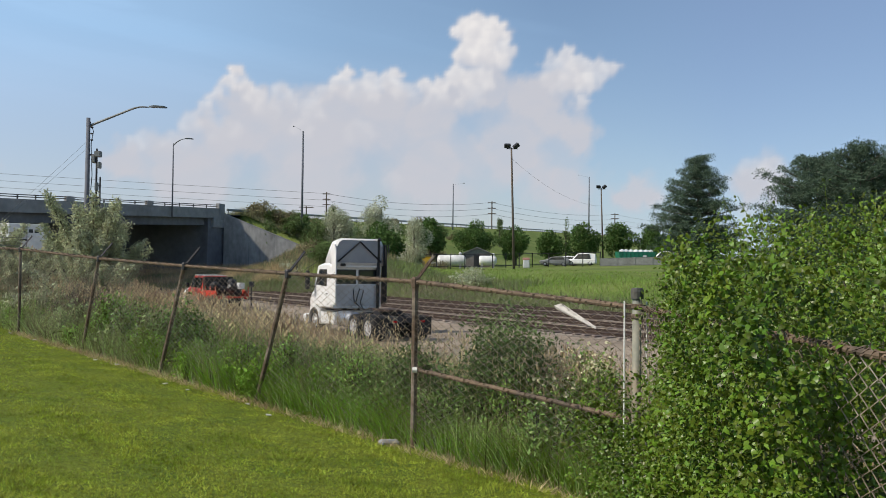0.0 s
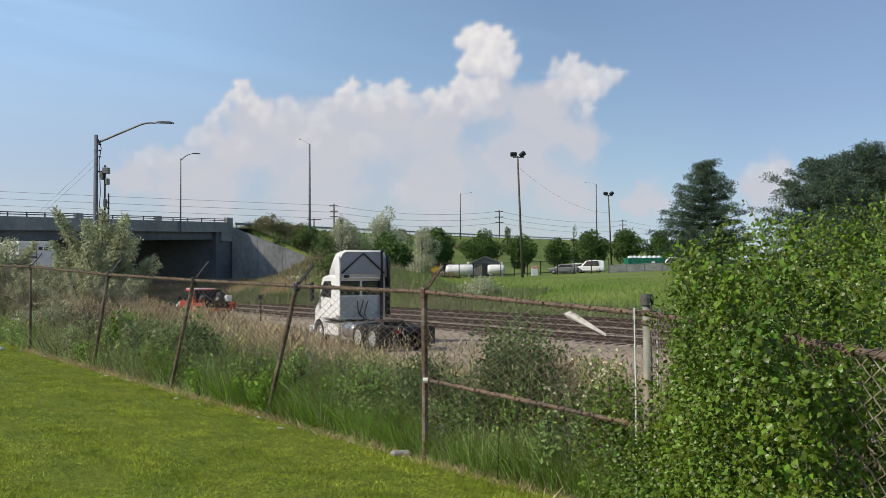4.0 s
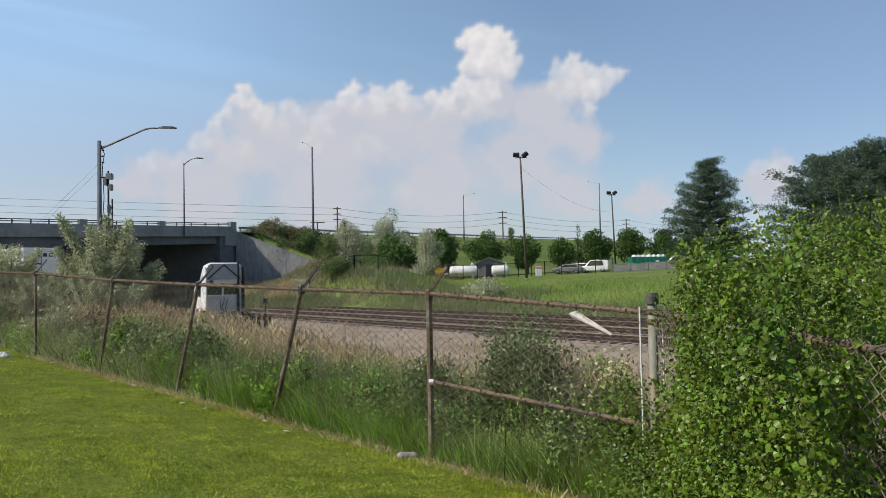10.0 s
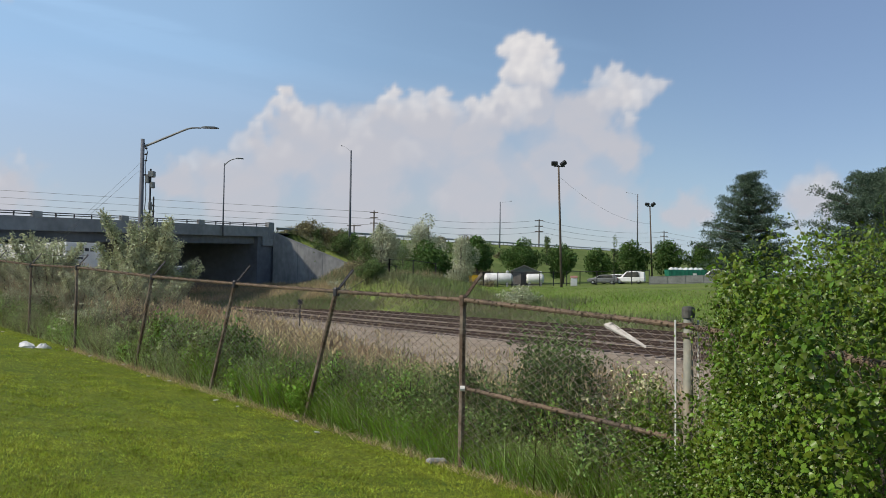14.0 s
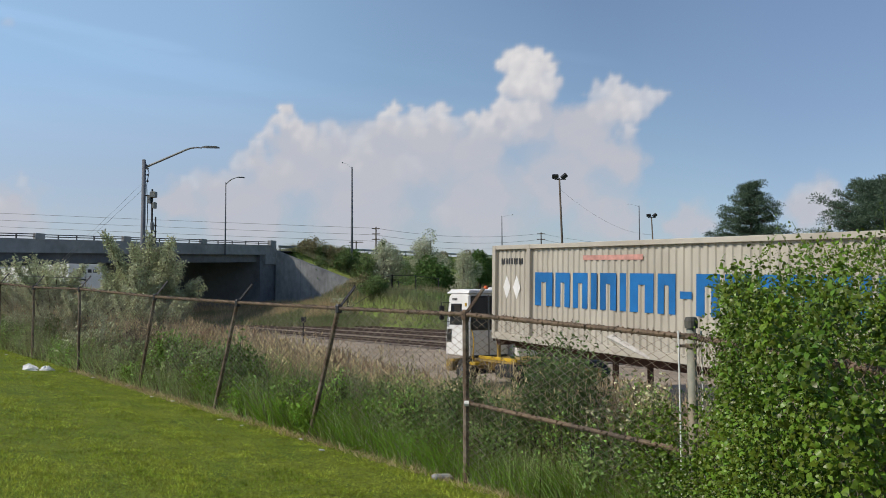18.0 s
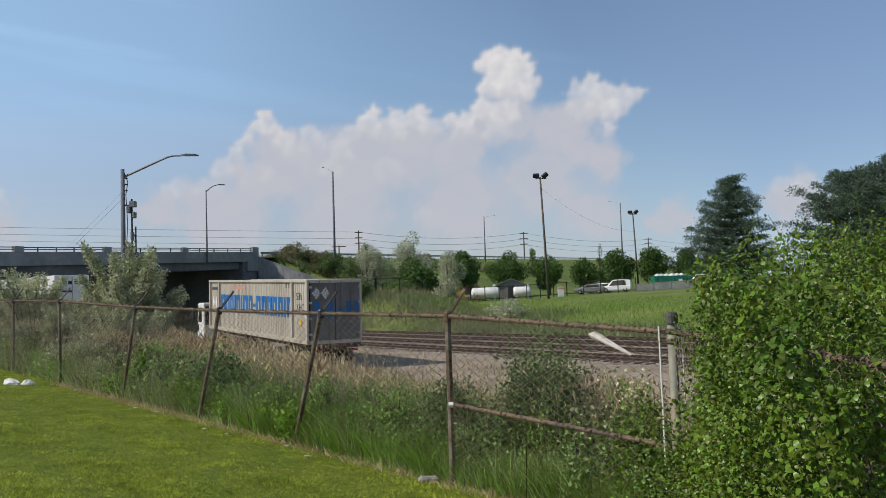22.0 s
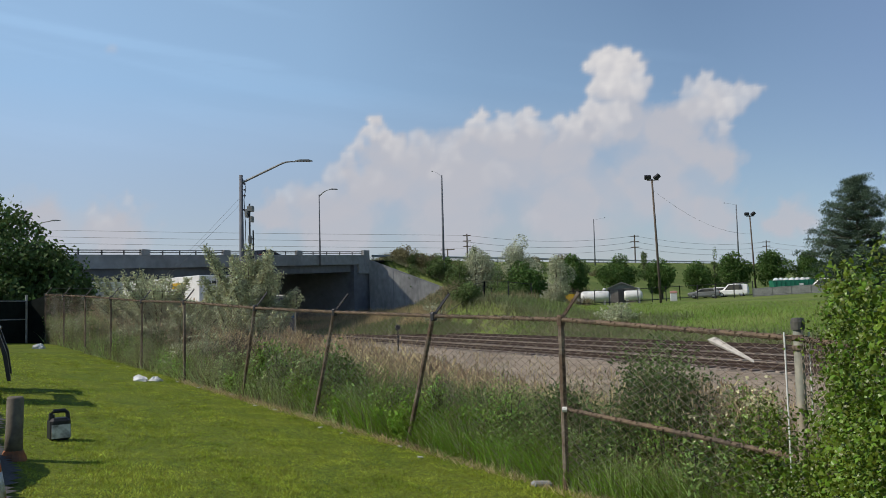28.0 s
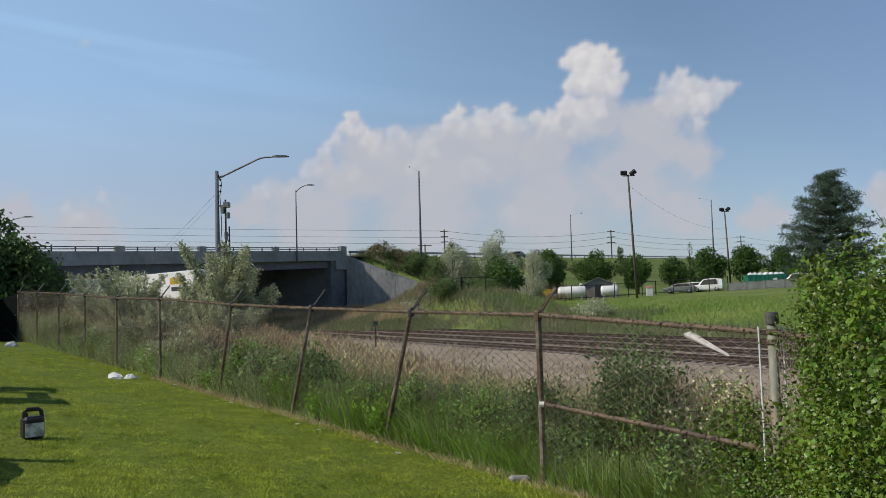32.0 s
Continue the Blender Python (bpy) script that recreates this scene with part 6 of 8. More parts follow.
def day_cab_tractor():
    ob = thing("tractor_unit", "white day-cab tractor unit with roof fairing and no trailer", "truck")
    frame_ = Mesh()
    for x in (-0.43, 0.43):
        frame_.box(x - 0.05, x + 0.05, -1.7, 5.4, 0.72, 1.0, bev=0.02)
    for y in (-1.6, -0.7, 0.6, 2.0, 4.2):
        frame_.box(-0.4, 0.4, y - 0.06, y + 0.06, 0.76, 0.96)
    part("frame", frame_, M_DARKSTEEL, ob)
    cab = Mesh()
    side = [(2.95, 1.12), (2.95, 2.95), (3.05, 3.05), (3.9, 3.05), (4.45, 2.95), (4.85, 2.12), (4.85, 1.12)]
    rings = []
    for x, k in ((-1.2, 0.93), (-1.12, 1.0), (1.12, 1.0), (1.2, 0.93)):
        c = (3.9, 2.0)
        rings.append([(x, c[0] + (p[0] - c[0]) * k, c[1] + (p[1] - c[1]) * k) for p in side])
    part("cab", cab.loft(rings), M_WHITE, ob, "white painted steel cab")
    hood = Mesh()
    rings = []
    for y, w, lo, hi in ((4.8, 1.12, 1.05, 2.1), (5.4, 1.05, 0.95, 1.95), (5.85, 0.95, 0.75, 1.7), (6.05, 0.85, 0.7, 1.3)):
        rings.append([(-w, y, lo), (-w, y, hi - 0.25), (-w * 0.8, y, hi), (w * 0.8, y, hi), (w, y, hi - 0.25), (w, y, lo)])
    part("hood", hood.loft(rings), M_WHITE, ob)
    for s in (-1, 1):
        fl = Mesh()
        prof = []
        for a in np.linspace(-10, 190, 12):
            prof.append((4.72 + 0.66 * math.cos(radians(a)), 0.50 + 0.66 * math.sin(radians(a))))
        prof += [(4.72 - 0.58 * math.cos(radians(a)), 0.52 + 0.58 * math.sin(radians(a))) for a in np.linspace(-8, 188, 12)]
        fl.prism(prof, s * 0.86, s * 1.24)
        part("front_fender", fl, M_WHITE, ob)
        part("side_window", Mesh().prism([(3.45, 2.05), (3.45, 2.78), (4.2, 2.78), (4.62, 2.1)], s * 1.195, s * 1.215), M_GLASS, ob)
        part("door_handle", Mesh().box(s * 1.21 - 0.02, s * 1.21 + 0.02, 3.35, 3.5, 1.7, 1.75), M_BLACK, ob)
        arm = part("mirror", Mesh().box(-0.09, 0.09, -0.1, 0.1, -0.42, 0.42, pose(s * 1.55, 4.75, 2.3), 0.05), M_BLACK, ob)
        part("mirror_arm", Mesh().tube([(s * 1.15, 4.6, 2.6), (s * 1.55, 4.75, 2.5)], 0.02).tube([(s * 1.15, 4.6, 2.0), (s * 1.55, 4.75, 2.05)], 0.02), M_BLACK, arm)
        part("hood_mirror", Mesh().box(-0.08, 0.08, -0.04, 0.04, -0.09, 0.09, pose(s * 1.32, 5.35, 2.0), 0.02), M_PLASTIC, ob)
        part("side_extender", Mesh().prism([(2.95, 1.3), (2.95, 3.9), (2.6, 3.85), (2.5, 3.5), (2.5, 1.3)], s * 1.2 - 0.02, s * 1.2 + 0.02), M_BLACK if s > 0 else M_WHITE, ob)
        # tank, steps and skirts
        tank = part("fuel_tank", Mesh().lathe([(0.02, 1.25), (0.30, 1.26), (0.33, 1.3), (0.33, 2.55), (0.30, 2.59), (0.02, 2.6)], "y", 20, Matrix.Translation((s * 0.88, 0, 0.72))), M_ALU, ob, smooth=True)
        for y in (1.55, 2.25):
            part("tank_strap", Mesh().lathe([(0.335, y), (0.345, y), (0.345, y + 0.07), (0.335, y + 0.07)], "y", 20, Matrix.Translation((s * 0.88, 0, 0.72))), M_CHROME, tank)
        part("step", Mesh().box(s * 0.98 - 0.24, s * 0.98 + 0.24, 2.65, 4.05, 0.42, 0.98, bev=0.05), M_WHITE, ob)
        part("step_tread", Mesh().box(s * 1.05 - 0.2, s * 1.05 + 0.2, 2.7, 4.0, 0.98, 1.02), M_STEEL, ob)
        part("mud_flap", Mesh().box(s * 0.95 - 0.3, s * 0.95 + 0.3, -1.32, -1.3, 0.25, 0.95), M_BLACK, ob)
        part("tail_lamp", Mesh().box(s * 0.62 - 0.09, s * 0.62 + 0.09, -1.74, -1.70, 0.78, 0.85, bev=0.01), M_TAIL, ob)
    for x in (-0.52, 0.52):
        win = part("rear_window", Mesh().box(x - 0.40, x + 0.40, 2.925, 2.945, 2.22, 2.72, bev=0.008), M_GLASS, ob)
        part("window_seal", Mesh().box(x - 0.46, x + 0.46, 2.936, 2.948, 2.16, 2.78), M_BLACK, win)
    # roof fairing: a hollow white shell with a grey back and a black brace
    shell = Mesh()
    rings = []
    for y, w, hi in ((2.75, 1.16, 4.12), (3.3, 1.14, 4.06), (4.0, 1.02, 3.55), (4.35, 0.9, 3.1)):
        rings.append([(-w, y, 2.95), (-w, y, hi - 0.32), (-w + 0.1, y, hi - 0.1), (-w + 0.3, y, hi), (w - 0.3, y, hi), (w - 0.1, y, hi - 0.1), (w, y, hi - 0.32), (w, y, 2.95)])
    fairing = part("roof_fairing", shell.loft(rings), M_WHITE, ob, "white roof air deflector", True)
    part("fairing_back", Mesh().prism([(-1.06, 3.08), (-1.06, 3.75), (-0.95, 3.96), (-0.8, 4.05), (0.8, 4.05), (0.95, 3.96), (1.06, 3.75), (1.06, 3.08)], 2.735, 2.752, "y"), M_CLOTHGREY, fairing, "hollow grey inside of the deflector")
    part("fairing_brace", Mesh().tube([(-1.02, 2.70, 3.12), (0, 2.68, 3.98)], 0.035).tube([(1.02, 2.70, 3.12), (0, 2.68, 3.98)], 0.035), M_BLACK, fairing)
    part("cab_rear_panel", Mesh().box(-1.0, 1.0, 2.915, 2.95, 1.2, 2.1, bev=0.01), M_CABREAR, ob)
    part("roof_cap", Mesh().box(-1.0, 1.0, 2.75, 2.95, 2.86, 3.0, bev=0.04), M_WHITE, ob)
    part("work_lamp", Mesh().box(-0.9, -0.7, 2.6, 2.75, 2.92, 3.04, bev=0.02), M_BLACK, ob)
    part("exhaust_pipe", Mesh().tube([(0.92, 2.78, 1.0), (0.92, 2.78, 3.98), (0.92, 2.66, 4.12)], 0.075, 10), M_BLACK, ob)
    part("air_lines", Mesh().tube([(-0.2, 2.9, 1.9), (-0.22, 2.75, 1.4), (-0.1, 2.3, 1.12), (0.0, 1.5, 1.1)], 0.03).tube([(0.3, 2.9, 1.9), (0.05, 2.72, 1.35), (-0.05, 2.2, 1.1)], 0.025).tube([(0.1, 2.9, 1.95), (-0.2, 2.7, 1.3)], 0.025), M_BLACK, ob)
    part("deck_plate", Mesh().box(-0.55, 0.55, 1.3, 2.85, 1.0, 1.04), M_STEEL, ob)
    fifth = Mesh().prism([(-0.48, 0.5), (-0.48, -0.1), (-0.25, -0.55), (-0.08, -0.6), (-0.05, -0.1), (0.05, -0.1), (0.08, -0.6), (0.25, -0.55), (0.48, -0.1), (0.48, 0.5)], 1.14, 1.22, "z")
    part("fifth_wheel", fifth, M_RAIL, ob, "rusty brown fifth-wheel plate")
    part("fifth_wheel_mount", Mesh().box(-0.5, 0.5, -0.2, 0.35, 1.0, 1.14), M_DARKSTEEL, ob)
    part("bumper", Mesh().box(-1.15, 1.15, 5.95, 6.2, 0.4, 0.75, bev=0.06), M_WHITE, ob)
    for s in (-1, 1):
        wheel(ob, s * 1.05, 4.72, 0.51, 0.29, M_RIM)
        for y in (0.66, -0.66):
            wheel(ob, s * 0.95, y, 0.51, 0.29, M_RIM, True)
    for y in (-0.66, 0.66, 4.72):
        part("axle", Mesh().tube([(-0.9, y, 0.51), (0.9, y, 0.51)], 0.09, 8), M_DARKSTEEL, ob)
    return ob


def corrugated(y0, y1, z0, z1, x, s, period=0.245, depth=0.036):
    """A pressed container side wall: outer face at x, pressed in towards the middle."""
    sh = Mesh()
    ring = []
    n = int((y1 - y0) / period)
    p = (y1 - y0) / n
    for i in range(n):
        a = y0 + i * p
        ring += [(a, 0), (a + p * 0.42, 0), (a + p * 0.55, depth), (a + p * 0.87, depth)]
    ring.append((y1, 0))
    sh.loft([[(x - s * d, y, z0) for y, d in ring] + [(x - s * (depth + 0.02), y1, z0), (x - s * (depth + 0.02), y0, z0)], [(x - s * d, y, z1) for y, d in ring] + [(x - s * (depth + 0.02), y1, z1), (x - s * (depth + 0.02), y0, z1)]])
    return sh


def lettering(name, words, size, mat, parent, m, label=""):
    cu = bpy.data.curves.new(name, "FONT")
    cu.body, cu.size, cu.extrude = words, size, 0.003
    cu.materials.append(mat)
    ob = new(name, cu)
    ob.parent = parent
    ob.matrix_basis = m
    return tagged(ob, label) if label else ob


CL, CW, CH = 16.15, 1.29, 2.90
M_DOOR = material("door_paint", (0.155, 0.152, 0.155), 0.6, scale=2.5, vary=0.12, second=(0.115, 0.105, 0.105), second_scale=0.8)


def shipping_container():
    ob = thing("shipping_container", "pale beige corrugated intermodal container with blue lettering blocks", "container")
    up = Matrix.Translation((0, 0, 1.19)) @ pose(0, 0, 0, 1.94)

    def p(name, sh, mat, parent=None, label=""):
        return part(name, sh, mat, parent or ob, label, m=up if parent is None else None)

    for s in (-1, 1):
        for y0, y1 in ((0.16, 1.93), (2.11, CL - 2.11), (CL - 1.93, CL - 0.16)):
            wall = p("side_wall", corrugated(y0, y1, 0.2, CH - 0.12, s * CW, s), M_CONT)
        for y in (0.0, 1.93, CL - 2.11, CL - 0.18):
            p("corner_post" if y in (0.0, CL - 0.18) else "lifting_post", Mesh().box(s * CW - 0.09, s * CW + 0.012, y, y + 0.18, 0, CH, bev=0.012), M_CONT)
        p("top_rail", Mesh().box(s * CW - 0.08, s * CW + 0.006, 0.18, CL - 0.18, CH - 0.13, CH, bev=0.01), M_CONT)
        p("bottom_rail", Mesh().box(s * CW - 0.08, s * CW + 0.006, 0.18, CL - 0.18, 0.0, 0.22, bev=0.01), M_CONT)
        for y in (0.02, 1.95, CL - 2.09, CL - 0.16):
            for z in (CH - 0.14, 0.0):
                p("corner_casting", Mesh().box(s * CW - 0.1, s * CW + 0.018, y, y + 0.14, z, z + 0.13, bev=0.01), M_CONT)
        p("rust_streak", Mesh().box(s * CW + 0.013, s * CW + 0.016, 1.99, 2.06, 0.3, 2.4), M_RUST)
        # blue letter blocks of the owner's name, pairs of plain bars
        widths = [0.80, 0.62, 0.60, 0.22, 0.60, 0.22, 0.80, 0.56, -0.35, 0.66, 0.66, 0.58, 0.66, 0.62, 0.22, 0.66]
        total = sum(abs(w) for w in widths) + 0.135 * 15
        scale = 11.75 / total
        y = CL - 2.28 if s < 0 else 2.3
        for w in widths:
            ww = abs(w) * scale
            a, b = (y - ww, y) if s < 0 else (y, y + ww)
            x0, x1 = sorted((s * CW + s * 0.001, s * CW + s * 0.006))
            if w < 0:
                p("lettering_block", Mesh().box(x0, x1, a, b, 1.50, 1.67), M_BLUE)
            elif w < 0.3:
                p("lettering_block", Mesh().box(x0, x1, a, b, 1.12, 2.08), M_BLUE)
            else:
                bar = ww * 0.36
                sh = Mesh().box(x0, x1, a, a + bar, 1.12, 2.08).box(x0, x1, b - bar, b, 1.12, 2.08).box(x0, x1, a + bar, b - bar, 1.80, 2.08)
                p("lettering_block", sh, M_BLUE)
            y += -(ww + 0.135 * scale) if s < 0 else ww + 0.135 * scale
        for k, words in enumerate(("53ft", "XHC")):
            lettering("size_marking", words, 0.46, M_MARK, ob, up @ pose(s * (CW + 0.003), 1.55 if s < 0 else 0.4, 1.98 - 0.5 * k, 90, 0, -90 if s < 0 else 90))
        for y in (CL - 0.75, CL - 1.3):
            dm = Mesh().add([(s * (CW + 0.012), y + a, 1.62 + b) for a, b in ((0, 0.36), (0.2, 0), (0, -0.36), (-0.2, 0))] + [(s * (CW + 0.004), y + a, 1.62 + b) for a, b in ((0, 0.36), (0.2, 0), (0, -0.36), (-0.2, 0))], [(0, 1, 2, 3), (7, 6, 5, 4), (0, 1, 5, 4), (1, 2, 6, 5), (2, 3, 7, 6), (3, 0, 4, 7)])
            p("placard_holder", dm, M_WHITE, None, "white diamond placard holder")
        for i in range(9):
            p("number_bar", Mesh().box(*sorted((s * CW + s * 0.001, s * CW + s * 0.006)), CL - 1.62 + 0.14 * i, CL - 1.54 + 0.14 * i, 2.32, 2.50), M_MARK)
        p("warning_bar", Mesh().box(*sorted((s * CW + s * 0.001, s * CW + s * 0.006)), 9.2, 11.6, 2.42, 2.55), M_REDMARK)
        p("yellow_sticker", Mesh().box(*sorted((s * CW + s * 0.001, s * CW + s * 0.007)), 0.9, 1.2, 0.82, 1.06), M_YELLOW)
        for y in (2.0, 0.3):
            hz = Mesh()
            for i in range(4):
                hz.box(*sorted((s * CW + s * 0.013, s * CW + s * 0.018)), y + 0.22 * i, y + 0.22 * i + 0.11, CH - 0.09, CH - 0.01)
            p("hazard_stripe", hz, M_YELLOW)
        p("tie_down_hook", Mesh().box(*sorted((s * CW, s * CW + s * 0.02)), 2.45, 2.5, 2.5, 2.72), M_MARK)
        p("tie_down_hook", Mesh().box(*sorted((s * CW, s * CW + s * 0.02)), 2.85, 2.9, 2.5, 2.72), M_MARK)
    p("roof", Mesh().box(-CW + 0.05, CW - 0.05, 0.1, CL - 0.1, CH - 0.06, CH - 0.02), M_CONT)
    p("front_wall", Mesh().box(-CW + 0.08, CW - 0.08, CL - 0.12, CL - 0.05, 0.1, CH - 0.1), M_CONT)
    p("floor", Mesh().box(-CW + 0.06, CW - 0.06, 0.1, CL - 0.1, 0.0, 0.12), M_STEELRED)
    p("door_header", Mesh().box(-CW + 0.05, CW - 0.05, 0.0, 0.14, CH - 0.16, CH, bev=0.01), M_CONT)
    p("door_sill", Mesh().box(-CW + 0.05, CW - 0.05, 0.0, 0.14, 0.0, 0.16, bev=0.01), M_CONT)
    for s in (-1, 1):
        x0, x1 = sorted((s * 0.02, s * (CW - 0.1)))
        door = p("door", Mesh().box(x0, x1, 0.03, 0.09, 0.17, CH - 0.17, bev=0.01), M_DOOR)
        for k in (0.22, 0.62):
            x = s * (0.02 + k * (CW - 0.1))
            part("locking_bar", Mesh().tube([(x, 0.0, 0.08), (x, 0.0, CH - 0.08)], 0.018, 6), M_STEEL, door)
            part("bar_handle", Mesh().box(x - 0.22, x + 0.03, -0.03, -0.005, 0.95, 1.0), M_STEEL, door)
        for z in (0.4, 1.1, 1.8, 2.5):
            part("hinge", Mesh().box(*sorted((s * (CW - 0.16), s * (CW - 0.02))), -0.015, 0.03, z, z + 0.1), M_CONT, door)
    for x in (-0.92, -0.48):
        dm = Mesh().add([(x + a, -0.004 + c, 2.28 + b) for c in (0.0, 0.03) for a, b in ((0, 0.27), (0.21, 0), (0, -0.27), (-0.21, 0))], [(0, 1, 2, 3), (7, 6, 5, 4), (0, 1, 5, 4), (1, 2, 6, 5), (2, 3, 7, 6), (3, 0, 4, 7)])
        p("placard_holder", dm, M_REFLECT, None, "grey-white diamond placard holder")
    for a, b in ((-1.05, -0.72), (-0.42, -0.10), (0.15, 0.40), (0.55, 0.78), (0.92, 1.12)):
        z0, z1 = (1.2, 1.9) if a != 0.15 else (1.45, 1.6)
        p("lettering_block", Mesh().box(a, b, 0.018, 0.028, z0, z1), M_BLUE)
    return ob


def container_chassis():
    ob = thing("container_chassis", "dark steel three-axle container chassis trailer", "trailer")
    sh = Mesh()
    up = Matrix.Translation((0, 0, 1.19)) @ pose(0, 0, 0, 1.94)
    for x in (-0.45, 0.45):
        sh.box(x - 0.06, x + 0.06, 0.0, CL, -0.32, -0.02, up)
    for y in np.linspace(0.1, CL - 0.1, 12):
        sh.box(-0.45, 0.45, y - 0.05, y + 0.05, -0.2, -0.05, up)
    part("frame", sh, M_STEELRED, ob)
    for y in (0.06, CL - 0.15):
        part("bolster", Mesh().box(-1.22, 1.22, y - 0.1, y + 0.1, -0.2, -0.005, up, 0.02), M_STEELRED, ob)
    part("bumper_bar", Mesh().box(-1.1, 1.1, 0.0, 0.1, 0.5, 0.62, bev=0.02).box(-0.7, -0.6, 0.02, 0.08, 0.6, 1.0).box(0.6, 0.7, 0.02, 0.08, 0.6, 1.0), M_STEELRED, ob)
    for s in (-1, 1):
        part("tail_lamp", Mesh().box(s * 0.95 - 0.12, s * 0.95 + 0.12, -0.02, 0.03, 0.82, 0.94), M_TAIL, ob)
        part("mud_flap", Mesh().box(s * 0.95 - 0.3, s * 0.95 + 0.3, 0.98, 1.0, 0.2, 0.9), M_BLACK, ob)
        part("landing_leg", Mesh().box(s * 0.6 - 0.06, s * 0.6 + 0.06, 11.0, 11.12, 0.45, 1.4), M_STEELRED, ob)
        for y in (2.0, 3.3, 4.6):
            wheel(ob, s * 0.92, y, 0.5, 0.28, M_REFLECT, True)
    for y in (2.0, 3.3, 4.6):
        part("axle", Mesh().tube([(-0.9, y, 0.5), (0.9, y, 0.5)], 0.08, 8), M_DARKSTEEL, ob)
        for x in (-0.45, 0.45):
            part("hanger", Mesh().box(x - 0.07, x + 0.07, y - 0.3, y + 0.3, 0.5, 1.1), M_STEELRED, ob)
    return ob


M_FRAME = material("worn_yellow_frame", (0.40, 0.27, 0.06), 0.65, scale=5, vary=0.3, second=(0.10, 0.08, 0.06), second_scale=2.0)


def terminal_tractor():
    ob = thing("terminal_tractor", "white yard tractor with a boxy offset cab and orange frame", "truck")
    part("frame", Mesh().box(-0.5, 0.5, 13.0, 19.2, 0.6, 0.95, bev=0.03), M_FRAME, ob, "worn orange-yellow frame")
    part("front_bumper", Mesh().box(-1.22, 1.2, 19.05, 19.5, 0.5, 0.9, bev=0.05), M_FRAME, ob)
    part("engine_cover", Mesh().box(0.35, 1.2, 17.3, 19.2, 0.95, 1.75, bev=0.06), M_WHITE, ob)
    side = [(17.75, 1.05), (17.75, 3.1), (17.85, 3.18), (18.9, 3.18), (19.06, 3.08), (19.26, 2.2), (19.34, 1.05)]
    rings = [[(x, 18.5 + (y - 18.5) * k, 2.1 + (z - 2.1) * k) for y, z in side] for x, k in ((-1.28, 0.97), (-1.23, 1.0), (0.22, 1.0), (0.27, 0.97))]
    cab = part("cab", Mesh().loft(rings), M_WHITE, ob, "boxy white cab")
    part("roof_panel", Mesh().loft([[(x0, y, z) for x0, z in ((-1.3, 3.16), (0.3, 3.16), (0.26, h), (-1.26, h))] for y, h in ((17.7, 3.25), (18.2, 3.30), (18.9, 3.28), (19.2, 3.2))]), M_WHITE, cab)
    # the rear wall: two tall windows with rounded frames and a sliding door
    for x0, x1 in ((-1.14, -0.58), (-0.42, 0.14)):
        win = part("rear_window", Mesh().box(x0, x1, 17.725, 17.745, 1.98, 3.02, bev=0.01), M_GLASS, ob)
        part("window_frame", Mesh().box(x0 - 0.05, x1 + 0.05, 17.735, 17.76, 1.92, 3.07, bev=0.01), M_BLACK, win)
    part("door_seam", Mesh().box(-0.52, -0.48, 17.74, 17.755, 1.1, 3.1), M_STEEL, ob)
    part("door_sill", Mesh().box(-1.26, 0.24, 17.70, 17.78, 1.02, 1.10, bev=0.02), M_BLACK, ob)
    # the side: a small window, a low glass at the toe and the mirror
    win = part("side_window", Mesh().prism([(18.25, 2.15), (18.25, 2.75), (18.88, 2.75), (18.98, 2.15)], -1.30, -1.265), M_GLASS, ob)
    part("window_frame", Mesh().prism([(18.19, 2.09), (18.19, 2.81), (18.92, 2.81), (19.05, 2.09)], -1.285, -1.26), M_BLACK, win)
    part("toe_window", Mesh().prism([(18.92, 1.5), (18.90, 1.95), (19.18, 1.95), (19.24, 1.5)], -1.30, -1.265), M_GLASS, ob)
    part("windscreen", Mesh().add([(-1.15, 19.20, 2.2), (0.15, 19.20, 2.2), (0.15, 19.03, 3.02), (-1.15, 19.03, 3.02), (-1.15, 19.29, 2.2), (0.15, 19.29, 2.2), (0.15, 19.10, 3.02), (-1.15, 19.10, 3.02)], [(0, 1, 2, 3), (4, 5, 6, 7), (0, 1, 5, 4), (1, 2, 6, 5), (2, 3, 7, 6), (3, 0, 4, 7)]), M_GLASS, ob)
    part("marker_lamp", Mesh().box(-1.31, -1.27, 17.86, 17.94, 2.72, 2.84, bev=0.01), M_YELLOW, ob)
    part("grab_rail", Mesh().tube([(-1.20, 17.62, 1.0), (-1.20, 17.55, 1.6), (-1.20, 17.68, 1.95)], 0.02), M_YELLOW, ob)
    part("guard_post", Mesh().box(-0.42, -0.30, 17.30, 17.40, 0.95, 1.75, bev=0.02), M_FRAME, ob)
    part("mirror", Mesh().box(-0.09, 0.09, -0.05, 0.05, -0.24, 0.24, pose(-1.5, 19.2, 2.5), 0.03), M_BLACK, ob)
    part("mirror_arm", Mesh().tube([(-1.25, 19.0, 2.85), (-1.52, 19.2, 2.85), (-1.5, 19.2, 2.2), (-1.25, 19.05, 2.2)], 0.015), M_BLACK, ob)
    part("beacon", Mesh().lathe([(0.07, 3.26), (0.07, 3.36), (0.03, 3.4)], "z", 10, Matrix.Translation((-0.1, 18.6, 0.02))), M_ORANGE, ob)
    part("roof_lamp", Mesh().box(-1.2, 0.2, 18.95, 19.15, 3.18, 3.30, bev=0.03), M_WHITE, ob)
